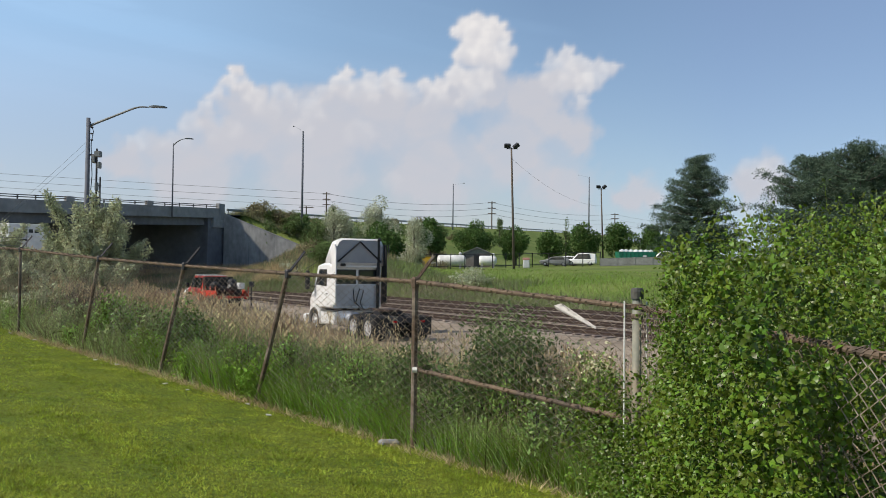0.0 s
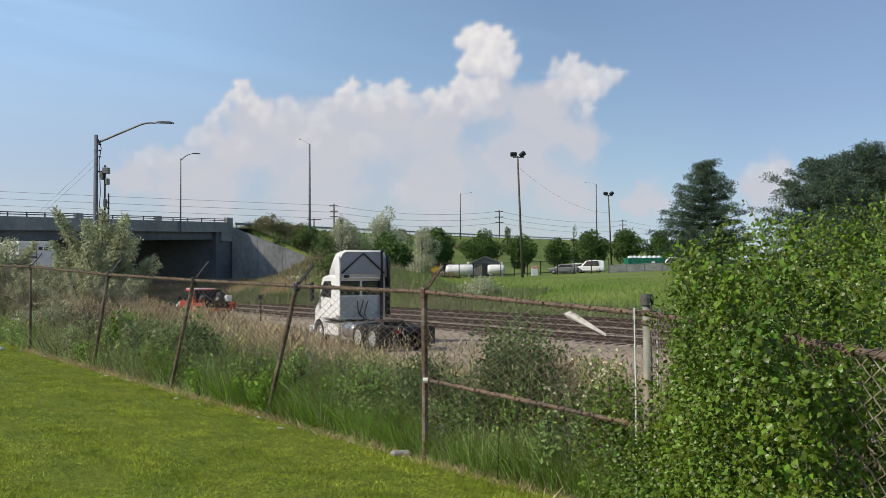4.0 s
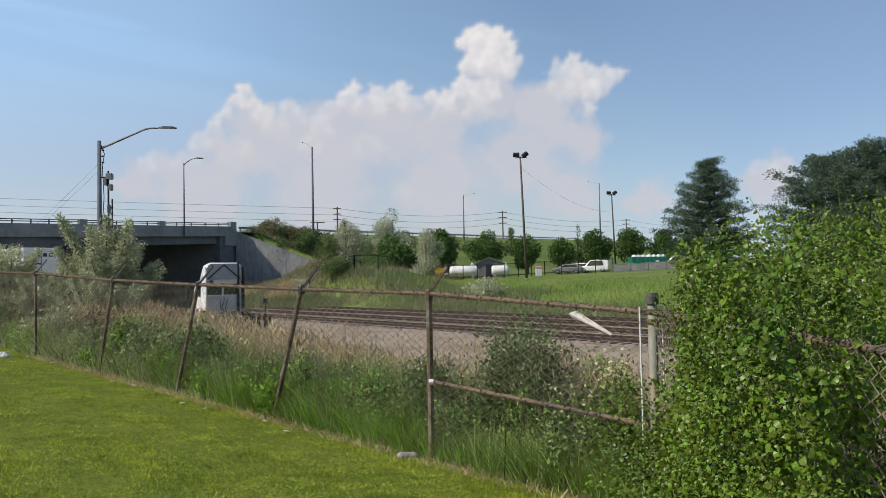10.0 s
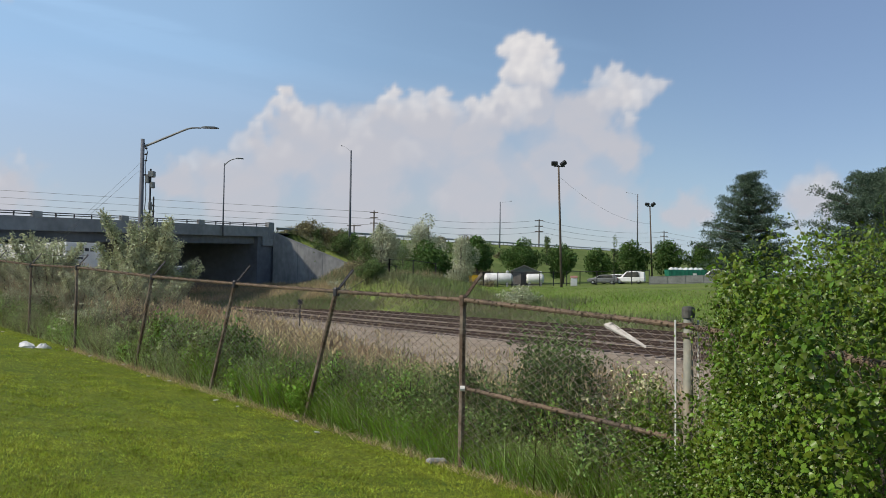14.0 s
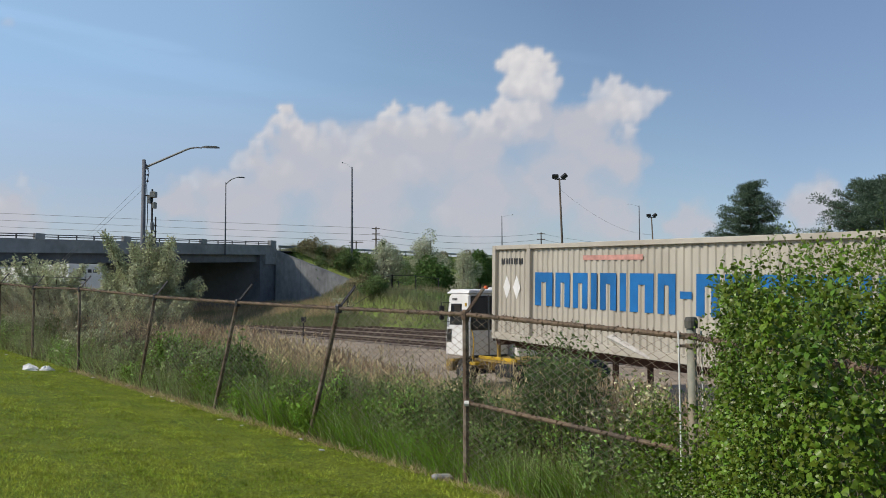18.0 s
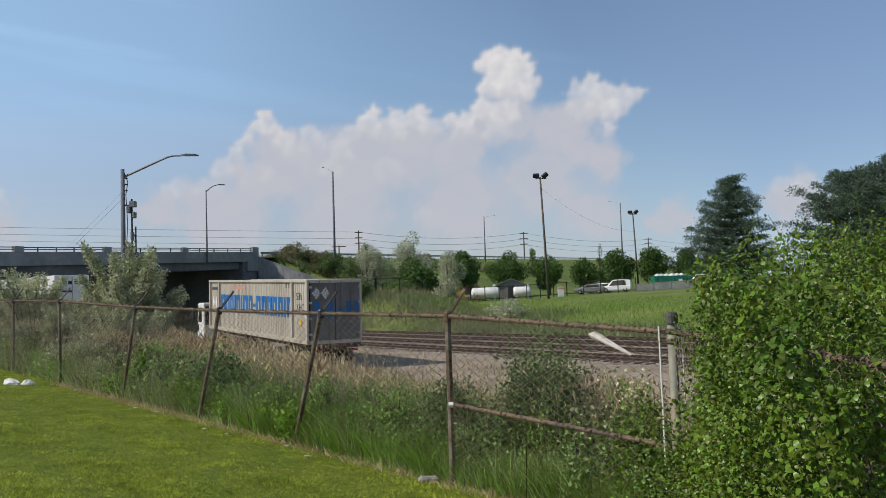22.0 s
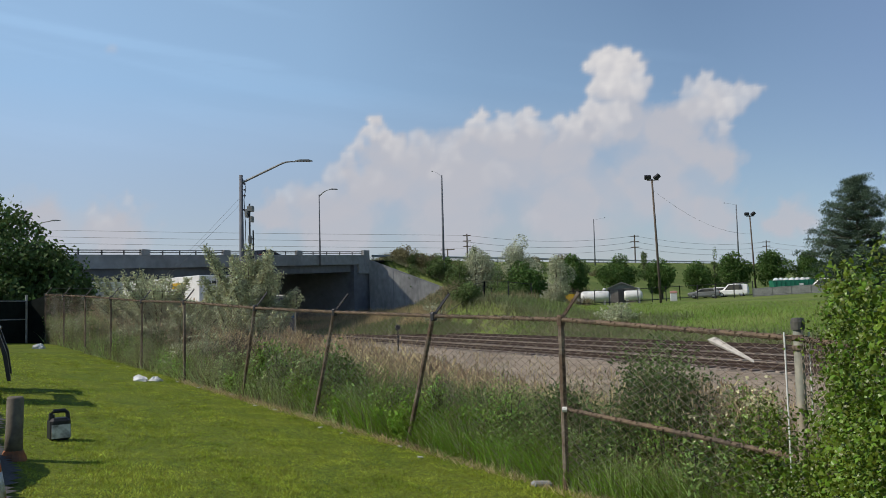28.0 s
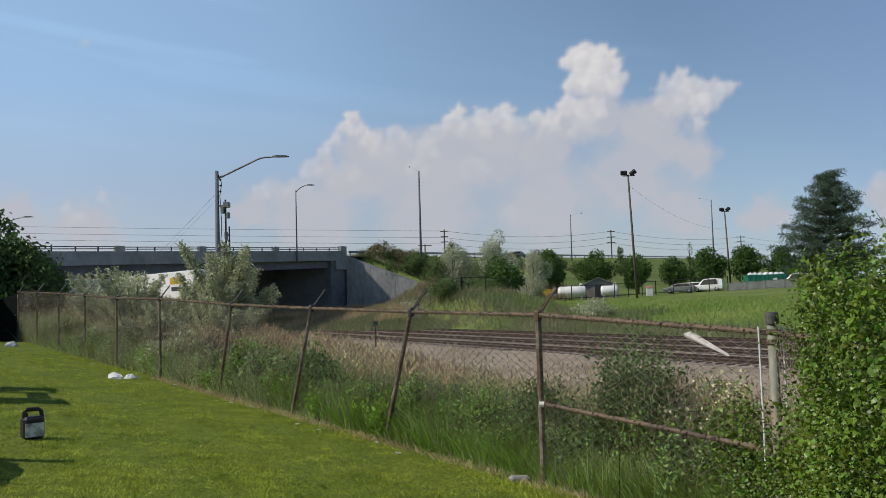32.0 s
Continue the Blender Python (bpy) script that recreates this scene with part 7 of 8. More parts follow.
    for i in range(4):
        part("number_bar", Mesh().box(-1.284, -1.279, 18.5 + 0.09 * i, 18.57 + 0.09 * i, 2.92, 3.0), M_MARK, ob)
        part("number_bar", Mesh().box(-0.34 + 0.12 * i, -0.25 + 0.12 * i, 17.742, 17.747, 1.55, 1.68), M_MARK, ob)
    part("step", Mesh().box(-1.28, -0.75, 17.35, 17.72, 0.80, 0.90, bev=0.015), M_YELLOW, ob)
    part("deck_plate", Mesh().box(-1.15, 1.15, 15.1, 17.6, 0.95, 1.03, bev=0.01), M_FRAME, ob)
    part("deck_rail", Mesh().box(-1.17, -1.09, 15.1, 17.3, 1.03, 1.13, bev=0.01), M_YELLOW, ob)
    part("fuel_tank", Mesh().box(-1.2, -0.55, 15.3, 16.3, 0.5, 0.93, bev=0.06), M_DARKSTEEL, ob)
    part("exhaust_pipe", Mesh().tube([(0.9, 17.5, 1.0), (0.9, 17.5, 3.0)], 0.08, 10), M_STEEL, ob)
    for s in (-1, 1):
        wheel(ob, s * 1.02, 18.35, 0.5, 0.28, M_STEEL)
        wheel(ob, s * 0.92, 14.1, 0.5, 0.28, M_STEEL, True)
        part("fender", Mesh().prism([(14.1 + 0.6 * math.cos(radians(a)), 0.5 + 0.6 * math.sin(radians(a))) for a in np.linspace(15, 165, 9)] + [(14.1 - 0.57 * math.cos(radians(a)), 0.5 + 0.57 * math.sin(radians(a))) for a in np.linspace(15, 165, 9)], s * 0.65, s * 1.22), M_BLACK, ob)
    for y in (14.1, 18.35):
        part("axle", Mesh().tube([(-0.9, y, 0.5), (0.9, y, 0.5)], 0.08, 8), M_DARKSTEEL, ob)
    return ob


def body_shell(stations, sides=None):
    """A car body from cross-sections: y, half width, sill, waist and roof heights, and the roof's half width."""
    rings = []
    for y, w, lo, mid, hi, rw in stations:
        rings.append([(-w * 0.92, y, lo), (-w, y, lo + 0.15), (-w, y, mid - 0.08), (-w * 0.95, y, mid), (-rw, y, hi - 0.05), (-rw * 0.9, y, hi), (rw * 0.9, y, hi), (rw, y, hi - 0.05), (w * 0.95, y, mid), (w, y, mid - 0.08), (w, y, lo + 0.15), (w * 0.92, y, lo)])
    return Mesh().loft(rings)


def red_pickup():
    ob = thing("pickup_truck", "red crew-cab work pickup with a loaded flat bed", "pickup")
    part("cab", body_shell([(2.2, 0.98, 0.55, 1.25, 1.27, 0.8), (2.25, 0.98, 0.5, 1.3, 2.05, 0.78), (2.5, 0.98, 0.5, 1.3, 2.15, 0.8), (4.2, 0.98, 0.5, 1.3, 2.15, 0.78), (4.9, 0.98, 0.5, 1.3, 1.45, 0.8), (4.95, 0.98, 0.5, 1.28, 1.3, 0.85)]), M_RED, ob)
    part("roof", Mesh().box(-0.76, 0.76, 2.45, 4.25, 2.14, 2.2, bev=0.03), M_WHITE, ob)
    part("hood", body_shell([(4.9, 0.98, 0.5, 1.2, 1.32, 0.8), (5.6, 0.97, 0.5, 1.15, 1.28, 0.8), (6.1, 0.9, 0.55, 1.0, 1.15, 0.7)]), M_WHITE, ob, "white hood and front")
    for s in (-1, 1):
        for y0, y1 in ((2.45, 3.25), (3.4, 4.35)):
            part("side_window", Mesh().prism([(y0, 1.36), (y0 + 0.02, 2.02), (y1 - 0.1, 2.02), (y1 + 0.1, 1.36)], s * 0.86, s * 0.945), M_GLASS, ob)
        part("mirror", Mesh().box(-0.1, 0.1, -0.06, 0.06, -0.15, 0.15, pose(s * 1.15, 4.5, 1.5), 0.03), M_BLACK, ob)
        wheel(ob, s * 0.85, 5.0, 0.4, 0.26)
        wheel(ob, s * 0.82, 0.9, 0.4, 0.24, None, True)
        part("bed_side", Mesh().box(s * 1.05 - 0.04, s * 1.05 + 0.04, -0.6, 2.15, 0.85, 1.25, bev=0.02), M_RED, ob)
        for y in (-0.5, 0.4, 1.3, 2.05):
            part("stake", Mesh().box(s * 1.08 - 0.03, s * 1.08 + 0.03, y - 0.03, y + 0.03, 0.85, 1.5), M_RED, ob)
        part("tail_lamp", Mesh().box(s * 0.9 - 0.1, s * 0.9 + 0.1, -0.64, -0.6, 0.72, 0.82), M_TAIL, ob)
    part("rear_window", Mesh().box(-0.66, 0.66, 2.19, 2.22, 1.45, 2.0), M_GLASS, ob)
    part("bed", Mesh().box(-1.05, 1.05, -0.6, 2.15, 0.78, 0.88, bev=0.02), M_RED, ob)
    part("frame", Mesh().box(-0.4, 0.4, -0.5, 5.6, 0.42, 0.62), M_DARKSTEEL, ob)
    rng = np.random.RandomState(3)
    for i in range(9):
        x, y, z = rng.uniform(-0.7, 0.7), rng.uniform(-0.2, 1.9), rng.uniform(1.0, 1.75)
        bag = Mesh().lathe([(0.02, -0.3), (0.26, -0.22), (0.36, 0), (0.28, 0.2), (0.05, 0.32)], "z", 9, pose(x, y, z, rng.uniform(-40, 40), rng.uniform(-40, 40), 0))
        part("black_bag", bag, M_BLACK, ob)
    part("tool_box", Mesh().box(-0.95, 0.95, 1.75, 2.12, 0.88, 2.1, bev=0.03), M_BLACK, ob)
    part("white_crate", Mesh().box(0.45, 0.85, -0.5, -0.1, 1.35, 1.75, bev=0.03), M_WHITE, ob)
    return ob


def plain_car(name, label, paint, van=False):
    ob = thing(name, label, "car", "cars")
    hi = 1.85 if van else 1.46
    part("body", body_shell([(-2.25, 0.75, 0.45, 0.85, 0.9, 0.6), (-2.1, 0.86, 0.3, 0.95, 1.0 if not van else hi - 0.1, 0.66), (-1.5, 0.9, 0.25, 0.95, hi - 0.05, 0.66), (-0.3, 0.9, 0.25, 0.95, hi, 0.66), (0.5, 0.9, 0.25, 0.93, hi - 0.1, 0.64), (1.25, 0.9, 0.25, 0.9, 0.98, 0.72), (2.0, 0.86, 0.3, 0.8, 0.88, 0.66), (2.28, 0.7, 0.4, 0.7, 0.76, 0.5)]), paint, ob, smooth=False)
    for s in (-1, 1):
        part("side_window", Mesh().prism([(-1.5, 0.98), (-1.3, hi - 0.12), (0.35, hi - 0.16), (0.95, 0.98)], s * 0.74, s * 0.88), M_GLASS, ob)
        for y in (-1.35, 1.4):
            wheel(ob, s * 0.8, y, 0.32, 0.2)
        part("head_lamp", Mesh().box(s * 0.62 - 0.14, s * 0.62 + 0.14, 2.1, 2.22, 0.62, 0.76, bev=0.02), M_PLASTIC, ob)
        part("tail_lamp", Mesh().box(s * 0.68 - 0.1, s * 0.68 + 0.1, -2.24, -2.18, 0.7, 0.88, bev=0.02), M_TAIL, ob)
    part("windscreen", Mesh().add([(-0.6, 1.22, 1.0), (0.6, 1.22, 1.0), (0.52, 0.58, hi - 0.14), (-0.52, 0.58, hi - 0.14), (-0.6, 1.25, 1.02), (0.6, 1.25, 1.02), (0.52, 0.61, hi - 0.12), (-0.52, 0.61, hi - 0.12)], [(0, 1, 2, 3), (4, 5, 6, 7), (0, 1, 5, 4), (1, 2, 6, 5), (2, 3, 7, 6), (3, 0, 4, 7)]), M_GLASS, ob)
    return ob


tractor = day_cab_tractor()
box_ = shipping_container()
chassis = container_chassis()
yard_tractor = terminal_tractor()
pickup = red_pickup()
dark_car = plain_car("passenger_car", "dark sedan driving over the bridge", material("dark_car_paint", (0.02, 0.022, 0.028), 0.25, scale=3, vary=0.05))


def parked_trailer():
    ob = thing("box_trailer", "white box trailer with a yellow mark waiting under the bridge", "trailer")
    part("box", Mesh().box(-1.3, 1.3, -14.6, 0, 1.15, 4.0, bev=0.04), M_WHITE, ob)
    for i in range(12):
        part("side_rib", Mesh().box(1.3, 1.315, -14.4 + 1.2 * i, -14.36 + 1.2 * i, 1.2, 3.95), M_PLASTIC, ob)
    part("logo_patch", Mesh().box(1.302, 1.32, -4.6, -2.4, 3.1, 3.55), M_YELLOW, ob, "plain yellow logo patch")
    part("lettering_block", Mesh().box(1.302, 1.318, -4.4, -2.5, 2.6, 2.9), M_MARK, ob)
    for i in range(4):
        part("lettering_block", Mesh().box(-0.85 + 0.42 * i, -0.55 + 0.42 * i, 0.001, 0.008, 3.35, 3.6), M_MARK, ob)
    part("lettering_block", Mesh().box(0.0, 0.75, 0.001, 0.008, 2.75, 2.9), M_MARK, ob)
    part("frame", Mesh().box(-0.5, 0.5, -14.4, -0.2, 0.85, 1.15), M_DARKSTEEL, ob)
    for s in (-1, 1):
        for y in (-12.6, -11.3):
            wheel(ob, s * 0.92, y, 0.5, 0.28, None, True)
        wheel(ob, s * 0.92, -1.8, 0.5, 0.28, None, True)
    part("door_seam", Mesh().box(-0.02, 0.02, 0.001, 0.012, 1.2, 3.9), M_MARK, ob)
    return ob


rolling_trailer = parked_trailer()


def still_trailer(x, y, turn, mat, label):
    ob = thing("box_trailer", label, "trailer", "trailers in the lot", m=pose(*at_ground(x, y), 0, 0, turn))
    part("box", Mesh().box(-1.3, 1.3, -12.5, 0, 1.15, 3.9, bev=0.04), mat, ob)
    part("frame", Mesh().box(-0.5, 0.5, -12.4, -0.2, 0.85, 1.15), M_DARKSTEEL, ob)
    for s in (-1, 1):
        for y in (-11, -9.7, -1.5):
            part("wheel", Mesh().lathe([(0.3, -0.25), (0.48, -0.25), (0.5, 0), (0.48, 0.25), (0.3, 0.25)], "x", 16, Matrix.Translation((s * 0.92, y, 0.5))), M_TYRE, ob)


still_trailer(-47.0, 79.0, 60, M_STEEL, "dark grey box trailer parked under the bridge")
still_trailer(-43.5, 70.5, 150, M_SIDING, "pale box trailer parked at the lot's edge")

# ---- things beyond the tracks ----
def storage_tank(x, y, length, r, label, turn=0):
    ob = thing("storage_tank", label, "tank", "white tanks", m=pose(*at_ground(x, y), 0, 0, turn))
    h = r + 0.35
    prof = [(0.02, -length / 2), (r * 0.6, -length / 2 + 0.05), (r * 0.9, -length / 2 + 0.2), (r, -length / 2 + 0.45), (r, length / 2 - 0.45), (r * 0.9, length / 2 - 0.2), (r * 0.6, length / 2 - 0.05), (0.02, length / 2)]
    part("shell", Mesh().lathe(prof, "x", 22, Matrix.Translation((0, 0, h))), M_TANK, ob, smooth=True)
    for k in (-0.3, 0.3):
        part("saddle", Mesh().box(k * length - 0.15, k * length + 0.15, -r * 0.8, r * 0.8, -0.2, 0.6), M_CONCRETE, ob)
    part("dome", Mesh().lathe([(0.22, h + r - 0.05), (0.22, h + r + 0.3), (0.1, h + r + 0.38)], "z", 12, Matrix.Translation((length * 0.3, 0, 0))), M_TANK, ob)
    for k in (-0.2, 0.0, 0.12):
        part("vent", Mesh().tube([(k * length, 0, h + r - 0.05), (k * length, 0, h + r + 0.3)], 0.06, 6), M_STEEL, ob)


storage_tank(1.15, 128.0, 4.2, 0.82, "large white horizontal fuel tank on saddles")
storage_tank(6.4, 127.8, 2.7, 0.72, "small white horizontal fuel tank on saddles")


def shed():
    ob = thing("garden_shed", "small grey wooden shed with a gabled roof", "shed", m=pose(*at_ground(5.0, 133.0)))
    part("wall", Mesh().box(-2.0, 2.0, -1.3, 1.3, -0.1, 2.1), material("grey_boards", (0.20, 0.18, 0.17), 0.9, scale=3, vary=0.2), ob)
    part("roof", Mesh().prism([(-2.3, 2.0), (0, 2.95), (2.3, 2.0), (2.3, 2.12), (0, 3.07), (-2.3, 2.12)], -1.6, 1.6, "y"), M_ROOF, ob)
    part("gable", Mesh().prism([(-2.0, 2.1), (0, 2.93), (2.0, 2.1)], -1.28, 1.28, "y"), M_ROOF, ob)
    part("door", Mesh().box(-0.5, 0.5, -1.34, -1.3, 0, 1.9), M_DARKSTEEL, ob)


shed()


def yard_bits():
    for x, mat, label in ((-6.4, M_GALV, "grey utility cabinet beside the tanks"), (-4.4, M_YELLOW, "yellow storage bin beside the tanks"), (-2.6, M_YELLOW, "yellow storage bin beside the tanks"), (-1.2, M_SIDING, "pale box beside the tanks")):
        ob = thing("storage_bin", label, "bin", "storage bins", m=pose(*at_ground(x, 126.5)))
        w = 0.55 if mat in (M_GALV, M_SIDING) else 0.8
        part("body", Mesh().box(-w, w, -0.5, 0.5, 0, 1.6 if mat is not M_SIDING else 0.9, bev=0.05), mat, ob)
        part("lid", Mesh().box(-w - 0.05, w + 0.05, -0.55, 0.55, 1.6 if mat is not M_SIDING else 0.9, 1.72 if mat is not M_SIDING else 1.0, bev=0.03), mat, ob)
    ob = thing("marker_post", "white marker post with a red top in the meadow", "post", m=pose(*at_ground(11.8, 125.5)))
    part("body", Mesh().box(-0.45, 0.45, -0.3, 0.3, 0, 1.1, bev=0.05), M_SIDING, ob)
    part("cap", Mesh().box(-0.5, 0.5, -0.35, 0.35, 1.1, 1.45, bev=0.08), M_REDMARK, ob)
    ob = thing("skip_bin", "green steel skip full of white bags", "skip", m=pose(30.9, 141.5, float(height(30.9, 141.5)) + 0.1, 0, 0, 6))
    part("hull", Mesh().prism([(-2.9, 0.0), (-3.1, 1.75), (3.1, 1.75), (2.9, 0.0)], -1.1, 1.1, "y"), M_GREENBIN, ob)
    for i in range(9):
        part("rib", Mesh().box(-2.75 + 0.68 * i, -2.65 + 0.68 * i, -1.16, -1.1, 0.1, 1.7), M_GREENBIN, ob)
    part("sign", Mesh().box(0.8, 1.4, -1.18, -1.16, 0.7, 1.2), M_WHITE, ob)
    rng = np.random.RandomState(9)
    for i in range(7):
        part("white_bag", Mesh().lathe([(0.05, -0.2), (0.5, 0), (0.4, 0.25), (0.05, 0.4)], "z", 8, pose(-2.4 + 0.8 * i, rng.uniform(-0.4, 0.4), 1.75, 0, 0, 0)), M_WHITE, ob)
    for x, y, van, mat, label in ((20.5, 131.0, True, M_WHITE, "white van parked behind the meadow"), (16.7, 131.5, False, M_STEEL, "grey car parked behind the meadow"), (18.3, 132.5, False, M_WHITE, "white car parked behind the meadow"), (31.5, 126.0, True, M_WHITE, "white van parked beside the skip")):
        c = plain_car("parked_car", label, mat, van)
        c.matrix_basis = pose(*at_ground(x, y), 0, 0, 75)


yard_bits()


def picket_fence(name, pts, tall, step, r, mat, label, rails=(0.15, 0.95), skin=None):
    """Posts and rails over uneven ground."""
    ob = thing(name, label, "fence", "yard fences")
    for (x0, y0), (x1, y1) in zip(pts[:-1], pts[1:]):
        n = max(1, int(math.hypot(x1 - x0, y1 - y0) / step))
        line = [at_ground(x0 + (x1 - x0) * k / n, y0 + (y1 - y0) * k / n) for k in range(n + 1)]
        for p in line:
            part("post", Mesh().box(-r, r, -r, r, -0.2, tall), mat, ob, m=Matrix.Translation(p))
        for e in rails:
            part("rail", Mesh().tube([(p[0], p[1], p[2] + e * tall) for p in line], r * 0.6, 4), mat, ob)
        if skin is not None:
            sh = Mesh()
            sh.loft([[(p[0], p[1], p[2]), (p[0], p[1], p[2] + tall * 0.95), (p[0], p[1] + 0.03, p[2] + tall * 0.95), (p[0], p[1] + 0.03, p[2])] for p in line])
            part("boarding", sh, skin, ob)
    return ob


picket_fence("iron_fence", [(-12.5, 107.0), (-9.0, 118.0), (13.0, 129.0), (22.3, 125.2)], 2.1, 2.2, 0.06, M_DARKSTEEL, "dark iron fence round the tank yard")
picket_fence("board_fence", [(22.3, 125.0), (36.0, 120.0), (50.0, 112.0)], 1.15, 2.4, 0.06, M_ROOF, "weathered grey board fence behind the meadow", skin=M_ROOF)
picket_fence("iron_fence", [(-16.5, 99.0), (-11.5, 99.5), (-6.5, 104.0)], 2.0, 2.4, 0.06, M_DARKSTEEL, "dark iron fence below the shrubs")


def track_signal():
    ob = thing("switch_stand", "yellow and black switch stand beside the tracks", "switch stand", m=pose(-12.6, 57.8, 0.1))
    part("post", Mesh().tube([(0, 0, 0), (0, 0, 1.5)], 0.05, 6), M_DARKSTEEL, ob)
    part("lever", Mesh().tube([(0, 0, 0.5), (0.3, 0, 0.2)], 0.03, 5), M_YELLOW, ob)
    part("target", Mesh().box(-0.16, 0.16, -0.03, 0.03, 1.4, 1.75, bev=0.02), M_DARKSTEEL, ob)
    ob = thing("switch_machine", "rusty yellow switch machine beside the tracks", "switch stand", m=pose(-13.6, 56.3, 0.1))
    part("body", Mesh().box(-0.2, 0.2, -0.3, 0.3, 0, 0.4, bev=0.05), material("faded_yellow", (0.36, 0.28, 0.10), 0.7, scale=9, vary=0.3), ob)
    part("plinth", Mesh().box(-0.4, 0.4, -0.6, 0.6, -0.1, 0.05), M_TIE, ob)


track_signal()


# ---- lot beside the lawn ----
def polar(az, d, up=0.0):
    return at_ground(d * math.sin(radians(az)), d * math.cos(radians(az)), up)


def screen_fence():
    ob = thing("screened_fence", "chain-link fence covered with black privacy cloth beside the lot", "fence")
    a, b = Vector(polar(-34.6, 36.0)), Vector(polar(-46.0, 30.0))
    a.z, b.z = 2.0, 2.0
    part("privacy_cloth", Mesh().loft([[a + Vector((0, 0, -0.1)), a + Vector((0, 0, 1.62)), a + Vector((0, 0.03, 1.62)), a + Vector((0, 0.03, -0.1))], [b + Vector((0, 0, -0.1)), b + Vector((0, 0, 1.62)), b + Vector((0, 0.03, 1.62)), b + Vector((0, 0.03, -0.1))]]), M_SCREEN, ob, "sagging black privacy cloth")
    for k in (0.0, 0.45, 1.0):
        p = a.lerp(b, k)
        part("post", Mesh().tube([p + Vector((0, -0.05, -0.2)), p + Vector((0, -0.05, 1.85 if k == 0 else 1.7))], 0.045, 8), M_GALV, ob)
    for h in (1.62, 0.95):
        part("rail", Mesh().tube([a + Vector((0, -0.06, h)), b + Vector((0, -0.06, h))], 0.025, 6), M_GALV, ob)
    c = Vector(along_fence(28.16, 2.0))
    part("privacy_cloth", Mesh().loft([[c + Vector((0, 0, -0.1)), c + Vector((0, 0, 1.8)), c + Vector((0.03, 0, 1.8)), c + Vector((0.03, 0, -0.1))], [a + Vector((0, 0, -0.1)), a + Vector((0, 0, 1.6)), a + Vector((0.03, 0, 1.6)), a + Vector((0.03, 0, -0.1))]]), M_SCREEN, ob)


screen_fence()


def white_building():
    p = polar(-40.6, 41.5)
    ob = thing("office_trailer", "white site office with a window behind the screened fence", "building", m=pose(p[0], p[1], 1.9, 0, 0, 36))
    part("wall", Mesh().box(-5, 1.8, 0, 4, 0, 3.2), M_SIDING, ob)
    part("roof", Mesh().box(-5.2, 2.0, -0.25, 4.2, 3.2, 3.55, bev=0.05), material("green_grey_trim", (0.33, 0.38, 0.37), 0.7, scale=2, vary=0.1), ob)
    win = part("window", Mesh().box(-0.4, 1.2, -0.04, 0.02, 1.6, 2.6), M_GLASS, ob)
    part("window_frame", Mesh().box(-0.5, 1.3, -0.06, -0.03, 2.6, 2.7).box(-0.5, 1.3, -0.06, -0.03, 1.5, 1.6).box(0.35, 0.45, -0.06, -0.03, 1.6, 2.6).box(-0.5, -0.4, -0.06, -0.03, 1.6, 2.6).box(1.2, 1.3, -0.06, -0.03, 1.6, 2.6), M_WHITE, win)


white_building()


def asphalt_lot():
    sheet("parking_lot", np.arange(-19, -3.5, 0.1), np.arange(1.5, 16.5, 0.1), M_ASPHALT, "worn grey asphalt beside the lawn", "pavement", 0.085, in_lot)


asphalt_lot()


M_DUSTRIM = material("dusty_dark_steel", (0.17, 0.16, 0.155), 0.6, 0.3, scale=10, vary=0.3, second=(0.05, 0.045, 0.045), second_scale=4)


def parked_semi():
    """The rear of a black tractor unit at the lot's edge."""
    ob = thing("black_truck", "rear frame and wheels of a parked black tractor unit", "truck", m=pose(-10.0, 12.48, 1.86, 0, 0, 125))
    for x in (-0.45, 0.45):
        part("frame_rail", Mesh().box(x - 0.05, x + 0.05, -0.6, 6.0, 0.85, 1.1, bev=0.02), M_BLACK, ob)
    for y in (-0.5, 0.6, 2.2, 4.5):
        part("cross_member", Mesh().box(-0.45, 0.45, y - 0.06, y + 0.06, 0.88, 1.05), M_BLACK, ob)
    for s in (-1, 1):
        for y in (0.0, 1.35):
            wheel(ob, s * 0.92, y, 0.53, 0.3, M_DUSTRIM, True)
        hang = part("mud_flap", Mesh().prism([(-0.74, 0.98), (-0.70, 0.98), (-0.80, 0.62), (-0.86, 0.24), (-0.91, 0.24), (-0.86, 0.62)], s * 0.95 - 0.3, s * 0.95 + 0.3), M_BLACK, ob)
        part("flap_bracket", Mesh().tube([(s * 0.4, -0.70, 1.0), (s * 1.27, -0.72, 1.02)], 0.036, 10), M_CHROME, hang)
        part("step_box", Mesh().box(s * 0.95 - 0.28, s * 0.95 + 0.28, 2.2, 3.2, 0.45, 0.95, bev=0.05), M_CHROME, ob)
    part("deck_plate", Mesh().box(-0.6, 0.6, 1.8, 3.6, 1.1, 1.14), M_BLACK, ob)
    part("axle", Mesh().tube([(-0.9, 0, 0.53), (0.9, 0, 0.53)], 0.1, 8), M_BLACK, ob)


parked_semi()


M_LENS = material("clear_lens", (0.40, 0.43, 0.41), 0.08, scale=6, vary=0.2, second=(0.26, 0.29, 0.28), second_scale=5, spec=0.8)


